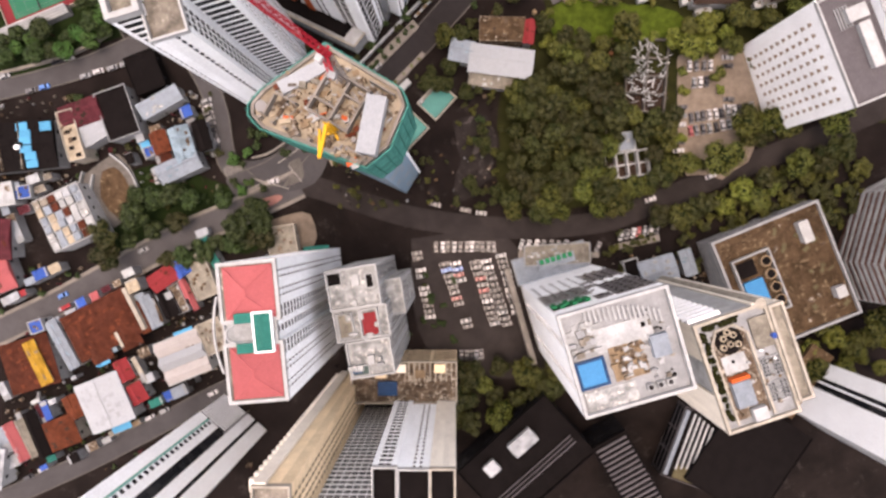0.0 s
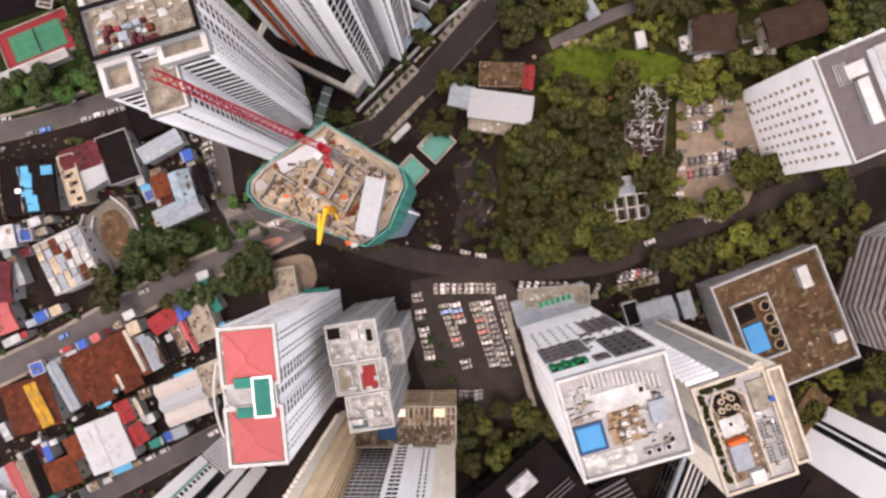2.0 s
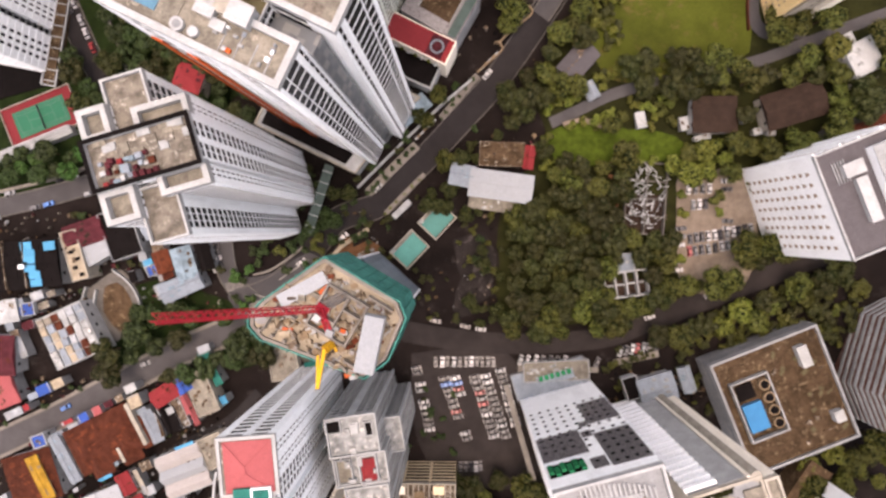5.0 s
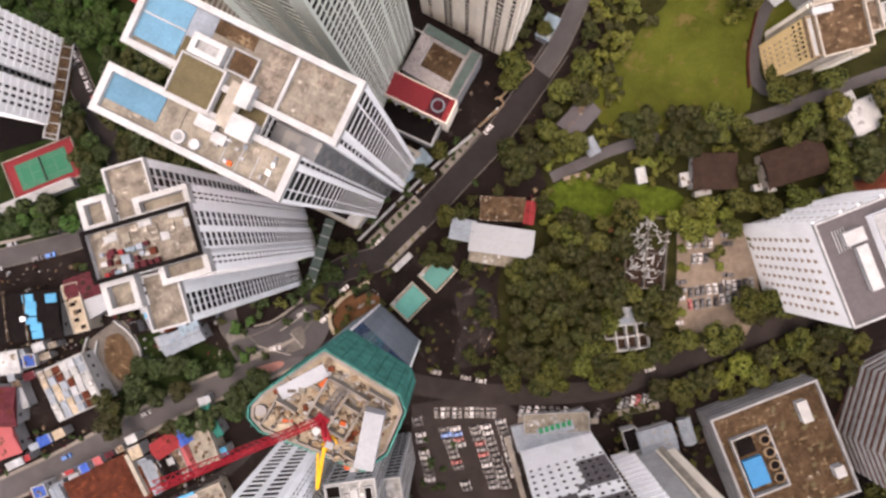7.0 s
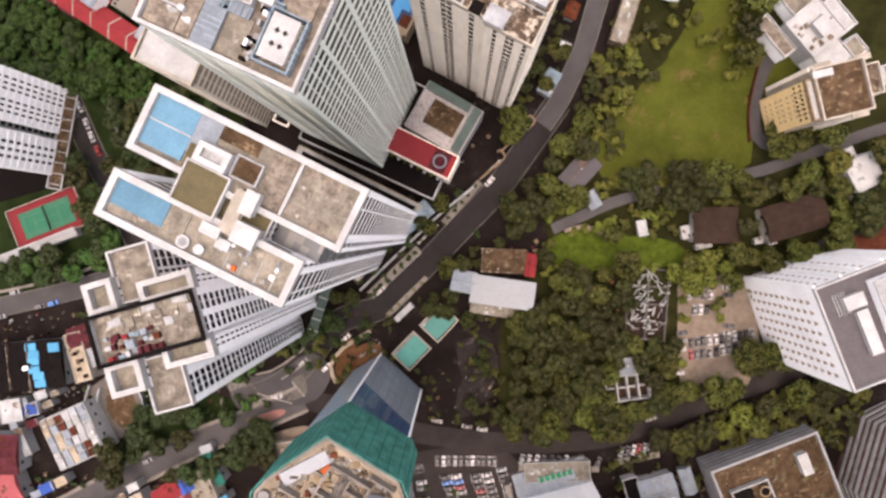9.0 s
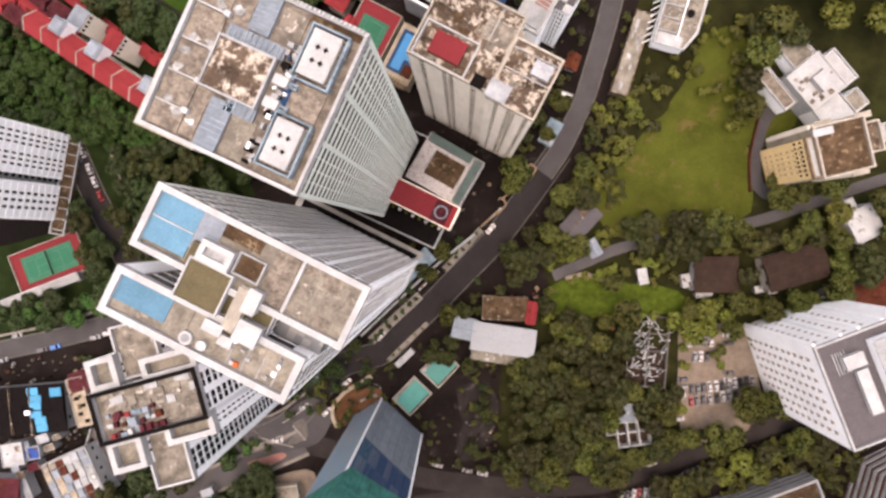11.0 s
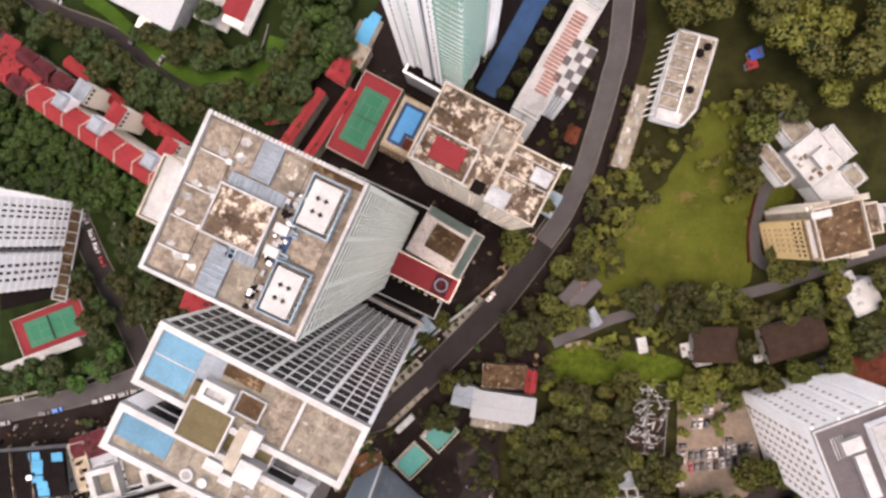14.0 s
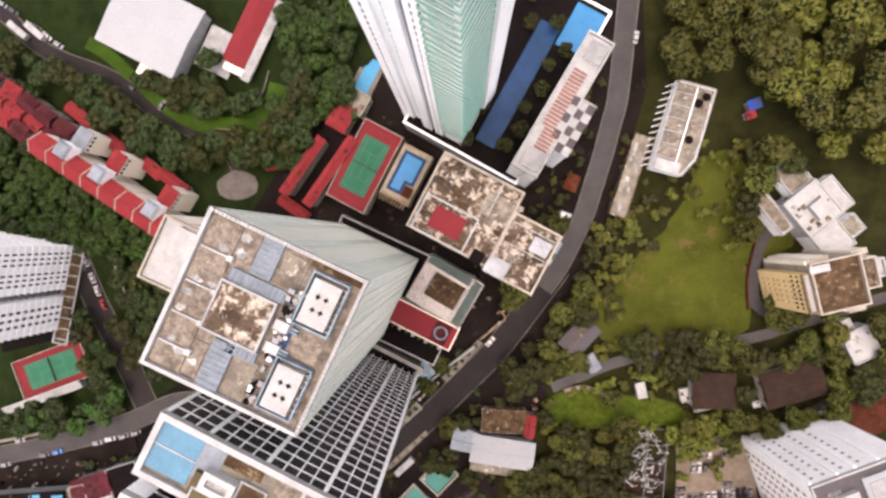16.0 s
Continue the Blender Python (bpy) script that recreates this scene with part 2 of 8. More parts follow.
M = dict(
    # Wall paints stay bright to make up for the weak light on walls.
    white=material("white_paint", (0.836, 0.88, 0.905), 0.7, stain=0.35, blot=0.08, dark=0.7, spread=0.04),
    warmwhite=material("cream_paint", (0.76, 0.72, 0.63), 0.75, stain=0.4, blot=0.1, dark=0.65, spread=0.04),
    yellowwall=material("yellow_ochre_render", (0.66, 0.5, 0.26), 0.8, stain=0.3, blot=0.15, dark=0.7),
    beige=material("beige_render", (0.72, 0.58, 0.39), 0.8, stain=0.4, blot=0.15, dark=0.6),
    mint=material("pale_green_render", (0.56, 0.63, 0.58), 0.7, stain=0.3, blot=0.1, dark=0.7, spread=0.04),
    greywall=material("grey_render", (0.227, 0.239, 0.249), 0.8, stain=0.5, blot=0.2),
    lightgrey=material("light_grey_concrete", (0.297, 0.313, 0.32), 0.85, stain=0.55, blot=0.25, dark=0.42),
    concrete=material("dirty_roof_concrete", (0.184, 0.166, 0.139), 0.9, stain=0.85, blot=0.35, dark=0.35, bump=0.3, patch=(0.42, 0.4, 0.36), patches=0.57),
    brownroof=material("brown_stained_roof", (0.115, 0.085, 0.06), 0.9, stain=0.9, blot=0.4, dark=0.25, bump=0.4, patch=(0.36, 0.33, 0.28), patches=0.545),
    sandroof=material("sandy_roof_felt", (0.195, 0.18, 0.15), 0.9, stain=0.8, blot=0.25, dark=0.42, bump=0.3, patch=(0.313, 0.285, 0.239), patches=0.6),
    stainroof=material("black_stained_roof", (0.09, 0.066, 0.048), 0.9, stain=0.9, blot=0.22, dark=0.3, bump=0.3, patch=(0.36, 0.325, 0.275), patches=0.51),
    oliveroof=material("olive_roof_coating", (0.085, 0.074, 0.042), 0.9, stain=0.5, blot=0.3, dark=0.6),
    darkbrown=material("dark_brown_roof", (0.0741, 0.0484, 0.0285), 0.9, stain=0.9, blot=0.25, dark=0.4, bump=0.4, patch=(0.159, 0.119, 0.0741), patches=0.56),
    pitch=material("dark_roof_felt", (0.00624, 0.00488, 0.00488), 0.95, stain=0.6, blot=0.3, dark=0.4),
    bluefloor=material("blue_pool_deck", (0.078, 0.182, 0.262), 0.6, stain=0.5, blot=0.2, dark=0.65),
    greyblue=material("blue_grey_metal_sheet", (0.2, 0.275, 0.33), 0.45, stain=0.8, blot=0.3, dark=0.42, stripe=0.8),
    pinkroof=material("pink_clay_tiles", (0.31, 0.085, 0.09), 0.8, stain=0.3, blot=0.2, dark=0.7, stripe=0.6),
    redroof=material("red_clay_tiles", (0.22, 0.03, 0.034), 0.75, stain=0.45, blot=0.3, dark=0.6, stripe=0.6),
    brownhip=material("rust_brown_tiles", (0.082, 0.0255, 0.015), 0.85, stain=0.8, blot=0.3, dark=0.42, stripe=0.5),
    orangeroof=material("orange_clay_tiles", (0.125, 0.037, 0.019), 0.85, stain=0.8, blot=0.3, dark=0.42, stripe=0.5),
    yellowroof=material("yellow_metal_sheet", (0.353, 0.205, 0.0285), 0.6, stain=0.8, blot=0.3, dark=0.42, stripe=0.5),
    tealroof=material("teal_metal_sheet", (0.0171, 0.137, 0.114), 0.5, stain=0.4, blot=0.3, dark=0.6, stripe=0.5),
    blueroof=material("blue_metal_sheet", (0.0285, 0.0741, 0.285), 0.5, stain=0.4, blot=0.3, dark=0.6, stripe=0.5),
    cyanroof=material("bright_blue_sheet", (0.057, 0.256, 0.427), 0.5, stain=0.3, blot=0.3, dark=0.7, stripe=0.8),
    zinc=material("pale_zinc_sheet", (0.2, 0.236, 0.275), 0.45, stain=0.45, blot=0.3, dark=0.5, stripe=0.6),
    maroon=material("maroon_sheet", (0.0801, 0.0199, 0.0256), 0.7, stain=0.8, blot=0.3, dark=0.42, stripe=0.5),
    whiteroof=material("white_sheet", (0.33, 0.355, 0.38), 0.5, stain=0.8, blot=0.2, dark=0.42, stripe=0.8),
    net=material("teal_safety_netting", (0.05, 0.22, 0.19), 0.8, stain=0.75, blot=0.3, dark=0.4),
    red=material("red_paint", (0.28, 0.016, 0.028), 0.5, stain=0.2),
    orange=material("orange_red_paint", (0.424, 0.0847, 0.0231), 0.6, stain=0.4, blot=0.1, dark=0.6),
    yellow=material("yellow_paint", (0.578, 0.323, 0.0231), 0.5, stain=0.2),
    asphalt=material("asphalt", (0.03, 0.0255, 0.0245), 0.9, stain=0.7, blot=0.12, grain=3, dark=0.55),
    lightroad=material("worn_pale_asphalt", (0.06, 0.058, 0.06), 0.9, stain=0.6, blot=0.1, grain=3, dark=0.6),
    paving=material("pale_paving", (0.176, 0.162, 0.145), 0.9, stain=0.6, blot=0.2, dark=0.55),
    kerb=material("kerb_concrete", (0.103, 0.0963, 0.0881), 0.9, stain=0.5, blot=0.4),
    line=material("road_paint", (0.228, 0.216, 0.199), 0.7, stain=0.8, blot=0.8, dark=0.4),
    sand=material("sandy_gravel", (0.165, 0.135, 0.108), 0.95, stain=0.7, blot=0.2, dark=0.5, bump=0.4),
    wetmud=material("damp_mud", (0.02, 0.0165, 0.0155), 0.75, stain=0.9, blot=0.14, dark=0.45, bump=0.5, patch=(0.062, 0.054, 0.052), patches=0.56),
    soil=material("red_brown_soil", (0.114, 0.057, 0.0285), 0.95, stain=0.8, blot=0.2, dark=0.4, bump=0.5),
    grass=material("meadow_grass", (0.046, 0.055, 0.0085), 0.95, patch=(0.0655, 0.0541, 0.0171), patches=0.56, stain=0.8, blot=0.06, grain=1.2, dark=0.55, bump=0.6),
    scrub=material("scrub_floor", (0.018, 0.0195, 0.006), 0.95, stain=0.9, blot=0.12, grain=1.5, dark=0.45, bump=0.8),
    lawn=material("bright_lawn", (0.03, 0.066, 0.009), 0.95, stain=0.7, blot=0.1, grain=1.2, dark=0.5, bump=0.6),
    courtred=material("red_court_acrylic", (0.15, 0.0216, 0.0262), 0.7, stain=0.3, blot=0.2, dark=0.7),
    courtgreen=material("green_court_acrylic", (0.0199, 0.114, 0.0684), 0.7, stain=0.3, blot=0.2, dark=0.7),
    water=material("pool_water", (0.0285, 0.171, 0.353), 0.4, stain=0.4, blot=0.3, dark=0.75, spec=0.1),
    deepwater=material("deep_blue_water", (0.0085, 0.04, 0.105), 0.4, stain=0.5, blot=0.2, dark=0.6, spec=0.1),
    tealwater=material("teal_water", (0.0513, 0.205, 0.182), 0.4, stain=0.4, blot=0.3, dark=0.75, spec=0.1),
    bark=material("bark", (0.057, 0.0399, 0.0256), 0.95, bump=0.5),
    solar=material("solar_panel", (0.12, 0.115, 0.125), 0.3, stain=0.3, blot=0.5, spec=0.6),
    pinkpave=material("pink_paving", (0.228, 0.114, 0.097), 0.9, stain=0.4, blot=0.3, dark=0.7),
    planter=material("bright_green_paint", (0.0114, 0.171, 0.0741), 0.6, stain=0.5, blot=0.6, dark=0.4),
    steel=material("weathered_steel", (0.171, 0.171, 0.176), 0.5, metal=0.6),
    rubber=material("tyre_rubber", (0.0114, 0.0114, 0.0114), 0.8),
    timber=material("pale_timber", (0.21, 0.155, 0.1), 0.85, stain=0.6, blot=0.6),
    glass=glazing("dark_window_glass", (0.009, 0.0105, 0.014)),
    greyglass=glazing("grey_window_glass", (0.1, 0.11, 0.12), lit=0.3),
    brownglass=glazing("bronze_window_glass", (0.3, 0.23, 0.18), lit=0.3),
    maroonglass=glazing("red_brown_glass", (0.1, 0.05, 0.04), lit=0.15),
    tealglass=glazing("teal_window_glass", (0.16, 0.42, 0.36), lit=0.25),
    blueglass=glazing("blue_curtain_glass", (0.03, 0.06, 0.12), 3.2, 12, 0.15),
    skyglass=glazing("pale_blue_glass", (0.22, 0.34, 0.44), 2.0, 9, 0.3),
    # Warm glare over the east is put into these three leaf tones.
    leaf=foliage("dark_leaves", (0.0145, 0.0185, 0.0036), (0.034, 0.036, 0.0066)),
    leaf2=foliage("glare_warmed_mid_leaves", (0.032, 0.042, 0.0055), (0.066, 0.07, 0.0105)),
    leaf3=foliage("glare_warmed_bright_leaves", (0.05, 0.068, 0.0072), (0.1, 0.108, 0.016)),
    lush=foliage("lush_leaves", (0.013, 0.042, 0.006), (0.036, 0.086, 0.014)),
    green=foliage("deep_green_leaves", (0.0085, 0.0195, 0.0045), (0.028, 0.046, 0.009)),
    # Near-black fill for crown interiors, painted in place of their shade.
    shade=material("crown_inner_shade", (0.0085, 0.0125, 0.0035), 0.95),
    creamdeck=material("bare_cream_concrete", (0.319, 0.273, 0.205), 0.9, stain=0.7, blot=0.3, dark=0.5, patch=(0.171, 0.137, 0.097), patches=0.58),
    duskteal=material("dull_teal_canopy", (0.057, 0.0855, 0.0801), 0.5, stain=0.6, blot=0.3, dark=0.6),
    # Stained white, also darkened because upward faces catch more light than walls.
    coping=material("dimmed_weathered_coping", (0.33, 0.345, 0.35), 0.85, stain=0.6, blot=0.2, dark=0.65, spread=0.05),
    roadgrey=material("grey_asphalt", (0.024, 0.0215, 0.022), 0.9, stain=0.7, blot=0.1, grain=3, dark=0.6),
    # Stained cream, darkened like the coping to tone down well-lit tops.
    creamwall=material("dimmed_weathered_cream", (0.32, 0.298, 0.255), 0.85, stain=0.6, blot=0.3, dark=0.5),
    hallroof=material("pale_blue_white_sheet", (0.27, 0.293, 0.315), 0.5, stain=0.3, blot=0.1, dark=0.8, stripe=0.8),
    stained=material("stained_pale_concrete", (0.285, 0.3, 0.302), 0.9, stain=0.9, blot=0.35, dark=0.4, patch=(0.5, 0.49, 0.47), patches=0.55),
    darkroof=material("dark_brown_tiles", (0.04, 0.026, 0.02), 0.9, stain=0.6, blot=0.3, dark=0.5, stripe=0.5),
    # Lighter copy of the white paint, offsetting the dim light on facades.
    facade=material("lifted_white_render", (0.855, 0.9, 0.926), 0.7, stain=0.3, blot=0.06, dark=0.75, spread=0.03),
    # Near black throughout: shade between buildings is put into the ground colour.
    earth=material("shade_darkened_ground", (0.0115, 0.0085, 0.0078), 0.95, stain=0.8, blot=0.08, dark=0.4, bump=0.4, patch=(0.024, 0.02, 0.0185), patches=0.58),
    tanroof=material("tan_roof_screed", (0.19, 0.166, 0.138), 0.9, stain=0.9, blot=0.5, dark=0.4, bump=0.3, patch=(0.5, 0.47, 0.42), patches=0.62),
    shell=material("white_plastic", (0.235, 0.237, 0.24), 0.4, stain=0.05, grain=40, blot=6, dark=0.9, bump=0.01, spread=0.0, spec=0.4),
    blade=material("grey_blade_plastic", (0.16, 0.155, 0.15), 0.5, stain=0.05, grain=40, blot=6, dark=0.9, bump=0.0, spread=0.0),
    slot=material("black_plastic", (0.015, 0.015, 0.017), 0.6, stain=0.1, bump=0.0),
    band=material("red_tape", (0.27, 0.006, 0.008), 0.5, stain=0.1, bump=0.0),
    courtline=material("worn_court_paint", (0.1, 0.15, 0.125), 0.8, stain=0.5, blot=0.8),
    darkpave=material("dark_grey_paving", (0.075, 0.07, 0.075), 0.85, stain=0.4, blot=0.4, dark=0.7),
    bargewhite=material("rose_white_sheet", (0.32, 0.305, 0.3), 0.6, stain=0.4, blot=0.25, dark=0.75, stripe=0.8),
    brightlush=material("clipped_hedge", (0.06, 0.07, 0.008), 0.95, stain=0.7, blot=0.9, dark=0.4, bump=0.8),
    verdure=material("overgrown_lawn", (0.05, 0.075, 0.009), 0.95, stain=0.8, blot=0.3, grain=1.6, dark=0.45, bump=0.8),
    # Turf with the shade of the trees put into its colour.
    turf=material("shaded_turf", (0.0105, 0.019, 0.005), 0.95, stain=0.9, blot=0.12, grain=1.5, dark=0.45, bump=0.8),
)


# ---- mesh helpers ----
class MB:
    """Gathers boxes and prisms into one mesh."""

    def __init__(self):
        self.v, self.f = [], []

    def poly(self, pts, z0, z1, shrink=1.0):
        n, k = len(pts), len(self.v)
        mx, my = sum(p[0] for p in pts) / n, sum(p[1] for p in pts) / n
        self.v += [(x, y, z0) for x, y in pts]
        self.v += [(mx + (x - mx) * shrink, my + (y - my) * shrink, z1) for x, y in pts]
        self.f += [tuple(range(k + n, k + 2 * n)), tuple(range(k + n - 1, k - 1, -1))]
        self.f += [(k + i, k + (i + 1) % n, k + n + (i + 1) % n, k + n + i) for i in range(n)]
        return self

    def box(self, cx, cy, z0, sx, sy, sz, rz=0.0, shrink=1.0):
        c, s = math.cos(radians(rz)), math.sin(radians(rz))
        pts = [(cx + c * a - s * b, cy + s * a + c * b) for a, b in ((-sx / 2, -sy / 2), (sx / 2, -sy / 2), (sx / 2, sy / 2), (-sx / 2, sy / 2))]
        return self.poly(pts, z0, z0 + sz, shrink)

    def ring(self, w, d, t, z0, h, cx=0, cy=0):
        self.box(cx, cy + d / 2 - t / 2, z0, w, t, h)
        self.box(cx, cy - d / 2 + t / 2, z0, w, t, h)
        self.box(cx + w / 2 - t / 2, cy, z0, t, d - 2 * t, h)
        self.box(cx - w / 2 + t / 2, cy, z0, t, d - 2 * t, h)
        return self

    def disc(self, cx, cy, z0, r, h, n=16, shrink=1.0):
        return self.poly([(cx + r * math.cos(2 * math.pi * i / n), cy + r * math.sin(2 * math.pi * i / n)) for i in range(n)], z0, z0 + h, shrink)

    def bar(self, a, b, t):
        """A square bar from a to b."""
        a, b = Vector(a), Vector(b)
        u = (b - a).normalized()
        side = u.cross(Vector((0, 0, 1))) if abs(u.z) < 0.95 else Vector((1, 0, 0))
        side = side.normalized() * t / 2
        up = u.cross(side).normalized() * t / 2
        k = len(self.v)
        for p in (a, b):
            self.v += [tuple(p + side + up), tuple(p - side + up), tuple(p - side - up), tuple(p + side - up)]
        self.f += [(k, k + 1, k + 2, k + 3), (k + 7, k + 6, k + 5, k + 4)]
        self.f += [(k + i, k + 4 + i, k + 4 + (i + 1) % 4, k + (i + 1) % 4) for i in range(4)]
        return self

    def gable(self, cx, cy, z0, w, d, h, rz=0.0, hip=0.0, over=0.4, thick=0.25):
        """A pitched roof, ridge along w; hip pulls the ridge's ends in."""
        c, s = math.cos(radians(rz)), math.sin(radians(rz))
        W, D = w / 2 + over, d / 2 + over
        loc = [(-W, -D, 0), (W, -D, 0), (W, D, 0), (-W, D, 0), (-W, -D, thick), (W, -D, thick), (W, D, thick), (-W, D, thick), (-W + hip, 0, h + thick), (W - hip, 0, h + thick)]
        k = len(self.v)
        self.v += [(cx + c * a - s * b, cy + s * a + c * b, z0 + z) for a, b, z in loc]
        for q in ((3, 2, 1, 0), (0, 1, 5, 4), (1, 2, 6, 5), (2, 3, 7, 6), (3, 0, 4, 7), (4, 5, 9, 8), (6, 7, 8, 9), (5, 6, 9), (7, 4, 8)):
            self.f.append(tuple(k + i for i in q))
        return self

    def mesh(self, name, mat):
        me = bpy.data.meshes.new(name)
        me.from_pydata(self.v, [], self.f)
        me.materials.append(mat)
        me.update()
        return me


def part(name, mb, mat, parent, label="", loc=(0, 0, 0), rz=0.0):
    """Links a mesh, or shared mesh data, as one part under its thing."""
    ob = new(name, mb.mesh(name, mat) if isinstance(mb, MB) else mb)
    ob.parent = parent
    ob.matrix_basis = pose(*loc, 0, 0, rz)
    if label:
        ob["label"] = label
    return ob


def thing(name, label, category, x, y, z=None, rz=0.0, group="", kind=""):
    ob = new(name)
    ob.empty_display_size = 1
    ob.matrix_basis = pose(x, y, ground(x, y) if z is None else z, 0, 0, rz)
    return tagged(ob, label, category, group, kind)


def single(name, mb, mat, label, category="", kind="", group="", at=(0, 0, 0), rz=0.0):
    ob = new(name, mb.mesh(name, mat))
    ob.matrix_basis = pose(*at, 0, 0, rz)
    return tagged(ob, label, category, group, kind)


# ---- the lie of the land ----
def ground(x, y):
    """Height of the ground: it climbs gently to the north, more so in the east."""
    x, y = max(-230, min(230, x)), max(-150, min(290, y))
    return (0.11 + 0.0004 * x) * (y - 60) - 2


def land():
    v, f = [], []
    xs = [-2600, -1200, -500] + list(range(-232, 233, 8)) + [500, 1200, 2600]
    ys = [-2600, -1200, -400] + list(range(-152, 297, 8)) + [500, 1200, 2600]
    for y in ys:
        for x in xs:
            v.append((x, y, ground(x, y) + 0.25 * noise.noise((x * 0.05, y * 0.05, 0)) - 0.3))
    n = len(xs)
    for j in range(len(ys) - 1):
        for i in range(n - 1):
            f.append((j * n + i, j * n + i + 1, (j + 1) * n + i + 1, (j + 1) * n + i))
    me = bpy.data.meshes.new("ground")
    me.from_pydata(v, [], f)
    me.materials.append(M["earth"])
    me.shade_smooth()
    return tagged(new("ground", me), "earth and paved ground, darkened for shade between the buildings", "ground", kind="structure")


land()


def smooth_line(pts, step=3.0):
    """Points along a curve through pts (Catmull-Rom)."""
    out = []
    p = [pts[0]] + list(pts) + [pts[-1]]
    for i in range(1, len(p) - 2):
        a, b, c, d = (Vector(q) for q in p[i - 1:i + 3])
        n = max(2, int((c - b).length / step))
        for k in range(n):
            t = k / n
            out.append(0.5 * ((2 * b) + (c - a) * t + (2 * a - 5 * b + 4 * c - d) * t * t + (3 * b - 3 * c + d - a) * t ** 3))
    out.append(Vector(pts[-1]))
    return out


def ribbon(line, width, lift, offset=0.0, thick=0.0, skip=None):
    """A strip along a line, draped on the ground; thick gives it sides."""
    mb = MB()
    prev = None
    run = 0.0
    for i, p in enumerate(line):
        q = line[min(i + 1, len(line) - 1)] - line[max(i - 1, 0)]
        nrm = Vector((-q.y, q.x)).normalized()
        a, b = p + nrm * (offset - width / 2), p + nrm * (offset + width / 2)
        k = len(mb.v)
        mb.v += [(a.x, a.y, ground(a.x, a.y) + lift), (b.x, b.y, ground(b.x, b.y) + lift), (a.x, a.y, ground(a.x, a.y) + lift - thick - 0.5), (b.x, b.y, ground(b.x, b.y) + lift - thick - 0.5)]
        if prev is not None:
            run += (p - line[i - 1]).length
            if skip is None or (run % skip) < skip * 0.45:
                j = prev
                mb.f += [(j, k, k + 1, j + 1), (j + 2, k + 2, k, j), (j + 1, k + 1, k + 3, j + 3)]
        prev = k
    return mb


def road(name, pts, width, mat, label, line=True, kerb=True, pave=0.0, lift=0.05):
    ln = smooth_line(pts)
    r = single(name, ribbon(ln, width, lift), M[mat], label, "road", "structure")
    if line:
        part("lane_line", ribbon(smooth_line(pts, 1.0), 0.3, lift + 0.03, 0, 0, 7.0), M["line"], r, "broken white centre line")
    if kerb:
        for s in (-1, 1):
            part("kerb", ribbon(ln, 0.4, lift + 0.15, s * (width / 2 + 0.2)), M["kerb"], r)
            if pave:
                part("footway", ribbon(ln, pave, lift + 0.13, s * (width / 2 + 0.4 + pave / 2)), M["paving"], r, "pale paved footway")
    return r


def patch(name, pts, mat, label, category="ground", lift=0.1, wobble=0.0, cell=4.0):
    """A piece of ground cover with an outline of few corners, cut finely enough to lie on the land."""
    n = len(pts)
    ln = smooth_line(list(pts) + [pts[0]], 4.0)[:-1]
    c = sum((Vector(p) for p in pts), Vector((0, 0))) / n
    mb = MB()
    rings = 6
    m = len(ln)
    for r in range(rings + 1):
        for i, p in enumerate(ln):
            k = 1 + wobble * noise.noise((p.x * 0.13, p.y * 0.13, 3)) * (r / rings)
            q = c + (p - c) * (r / rings) * k
            mb.v.append((q.x, q.y, ground(q.x, q.y) + lift))
    for r in range(rings):
        for i in range(m):
            a, b = r * m + i, r * m + (i + 1) % m
            mb.f.append((a, a + m, b + m, b))
    return single(name, mb, M[mat], label, category, "structure")


# ---- buildings: shared pieces ----
WEIGHT = {"s": 1.0, "S": 3.0, "w": 3.0, "W": 6.0, "n": 3.0, "p": 0.3}


def on_side(mb, side, w, d, cx, cy, u0, u1, z0, h, o0, o1):
    """A box on one face of a block: u along the face, o outwards from it."""
    u, du, o, do = (u0 + u1) / 2, u1 - u0, (o0 + o1) / 2, o1 - o0
    if side == "S":
        mb.box(cx + u, cy - d / 2 - o, z0, du, do, h)
    elif side == "N":
        mb.box(cx - u, cy + d / 2 + o, z0, du, do, h)
    elif side == "E":
        mb.box(cx + w / 2 + o, cy + u, z0, do, du, h)
    else:
        mb.box(cx - w / 2 - o, cy - u, z0, do, du, h)


def frame_ring(cx, cy, w, d, inner, h):
    """One closed ring of rectangular plan."""
    mb = MB()
    for W, D in ((w, d), (w - 2 * inner, d - 2 * inner)):
        for z in (0, h):
            mb.v += [(cx - W / 2, cy - D / 2, z), (cx + W / 2, cy - D / 2, z), (cx + W / 2, cy + D / 2, z), (cx - W / 2, cy + D / 2, z)]
    for i in range(4):
        k = (i + 1) % 4
        mb.f += [(i, k, 4 + k, 4 + i), (8 + k, 8 + i, 12 + i, 12 + k), (4 + i, 4 + k, 12 + k, 12 + i), (k, i, 8 + i, 8 + k)]
    return mb


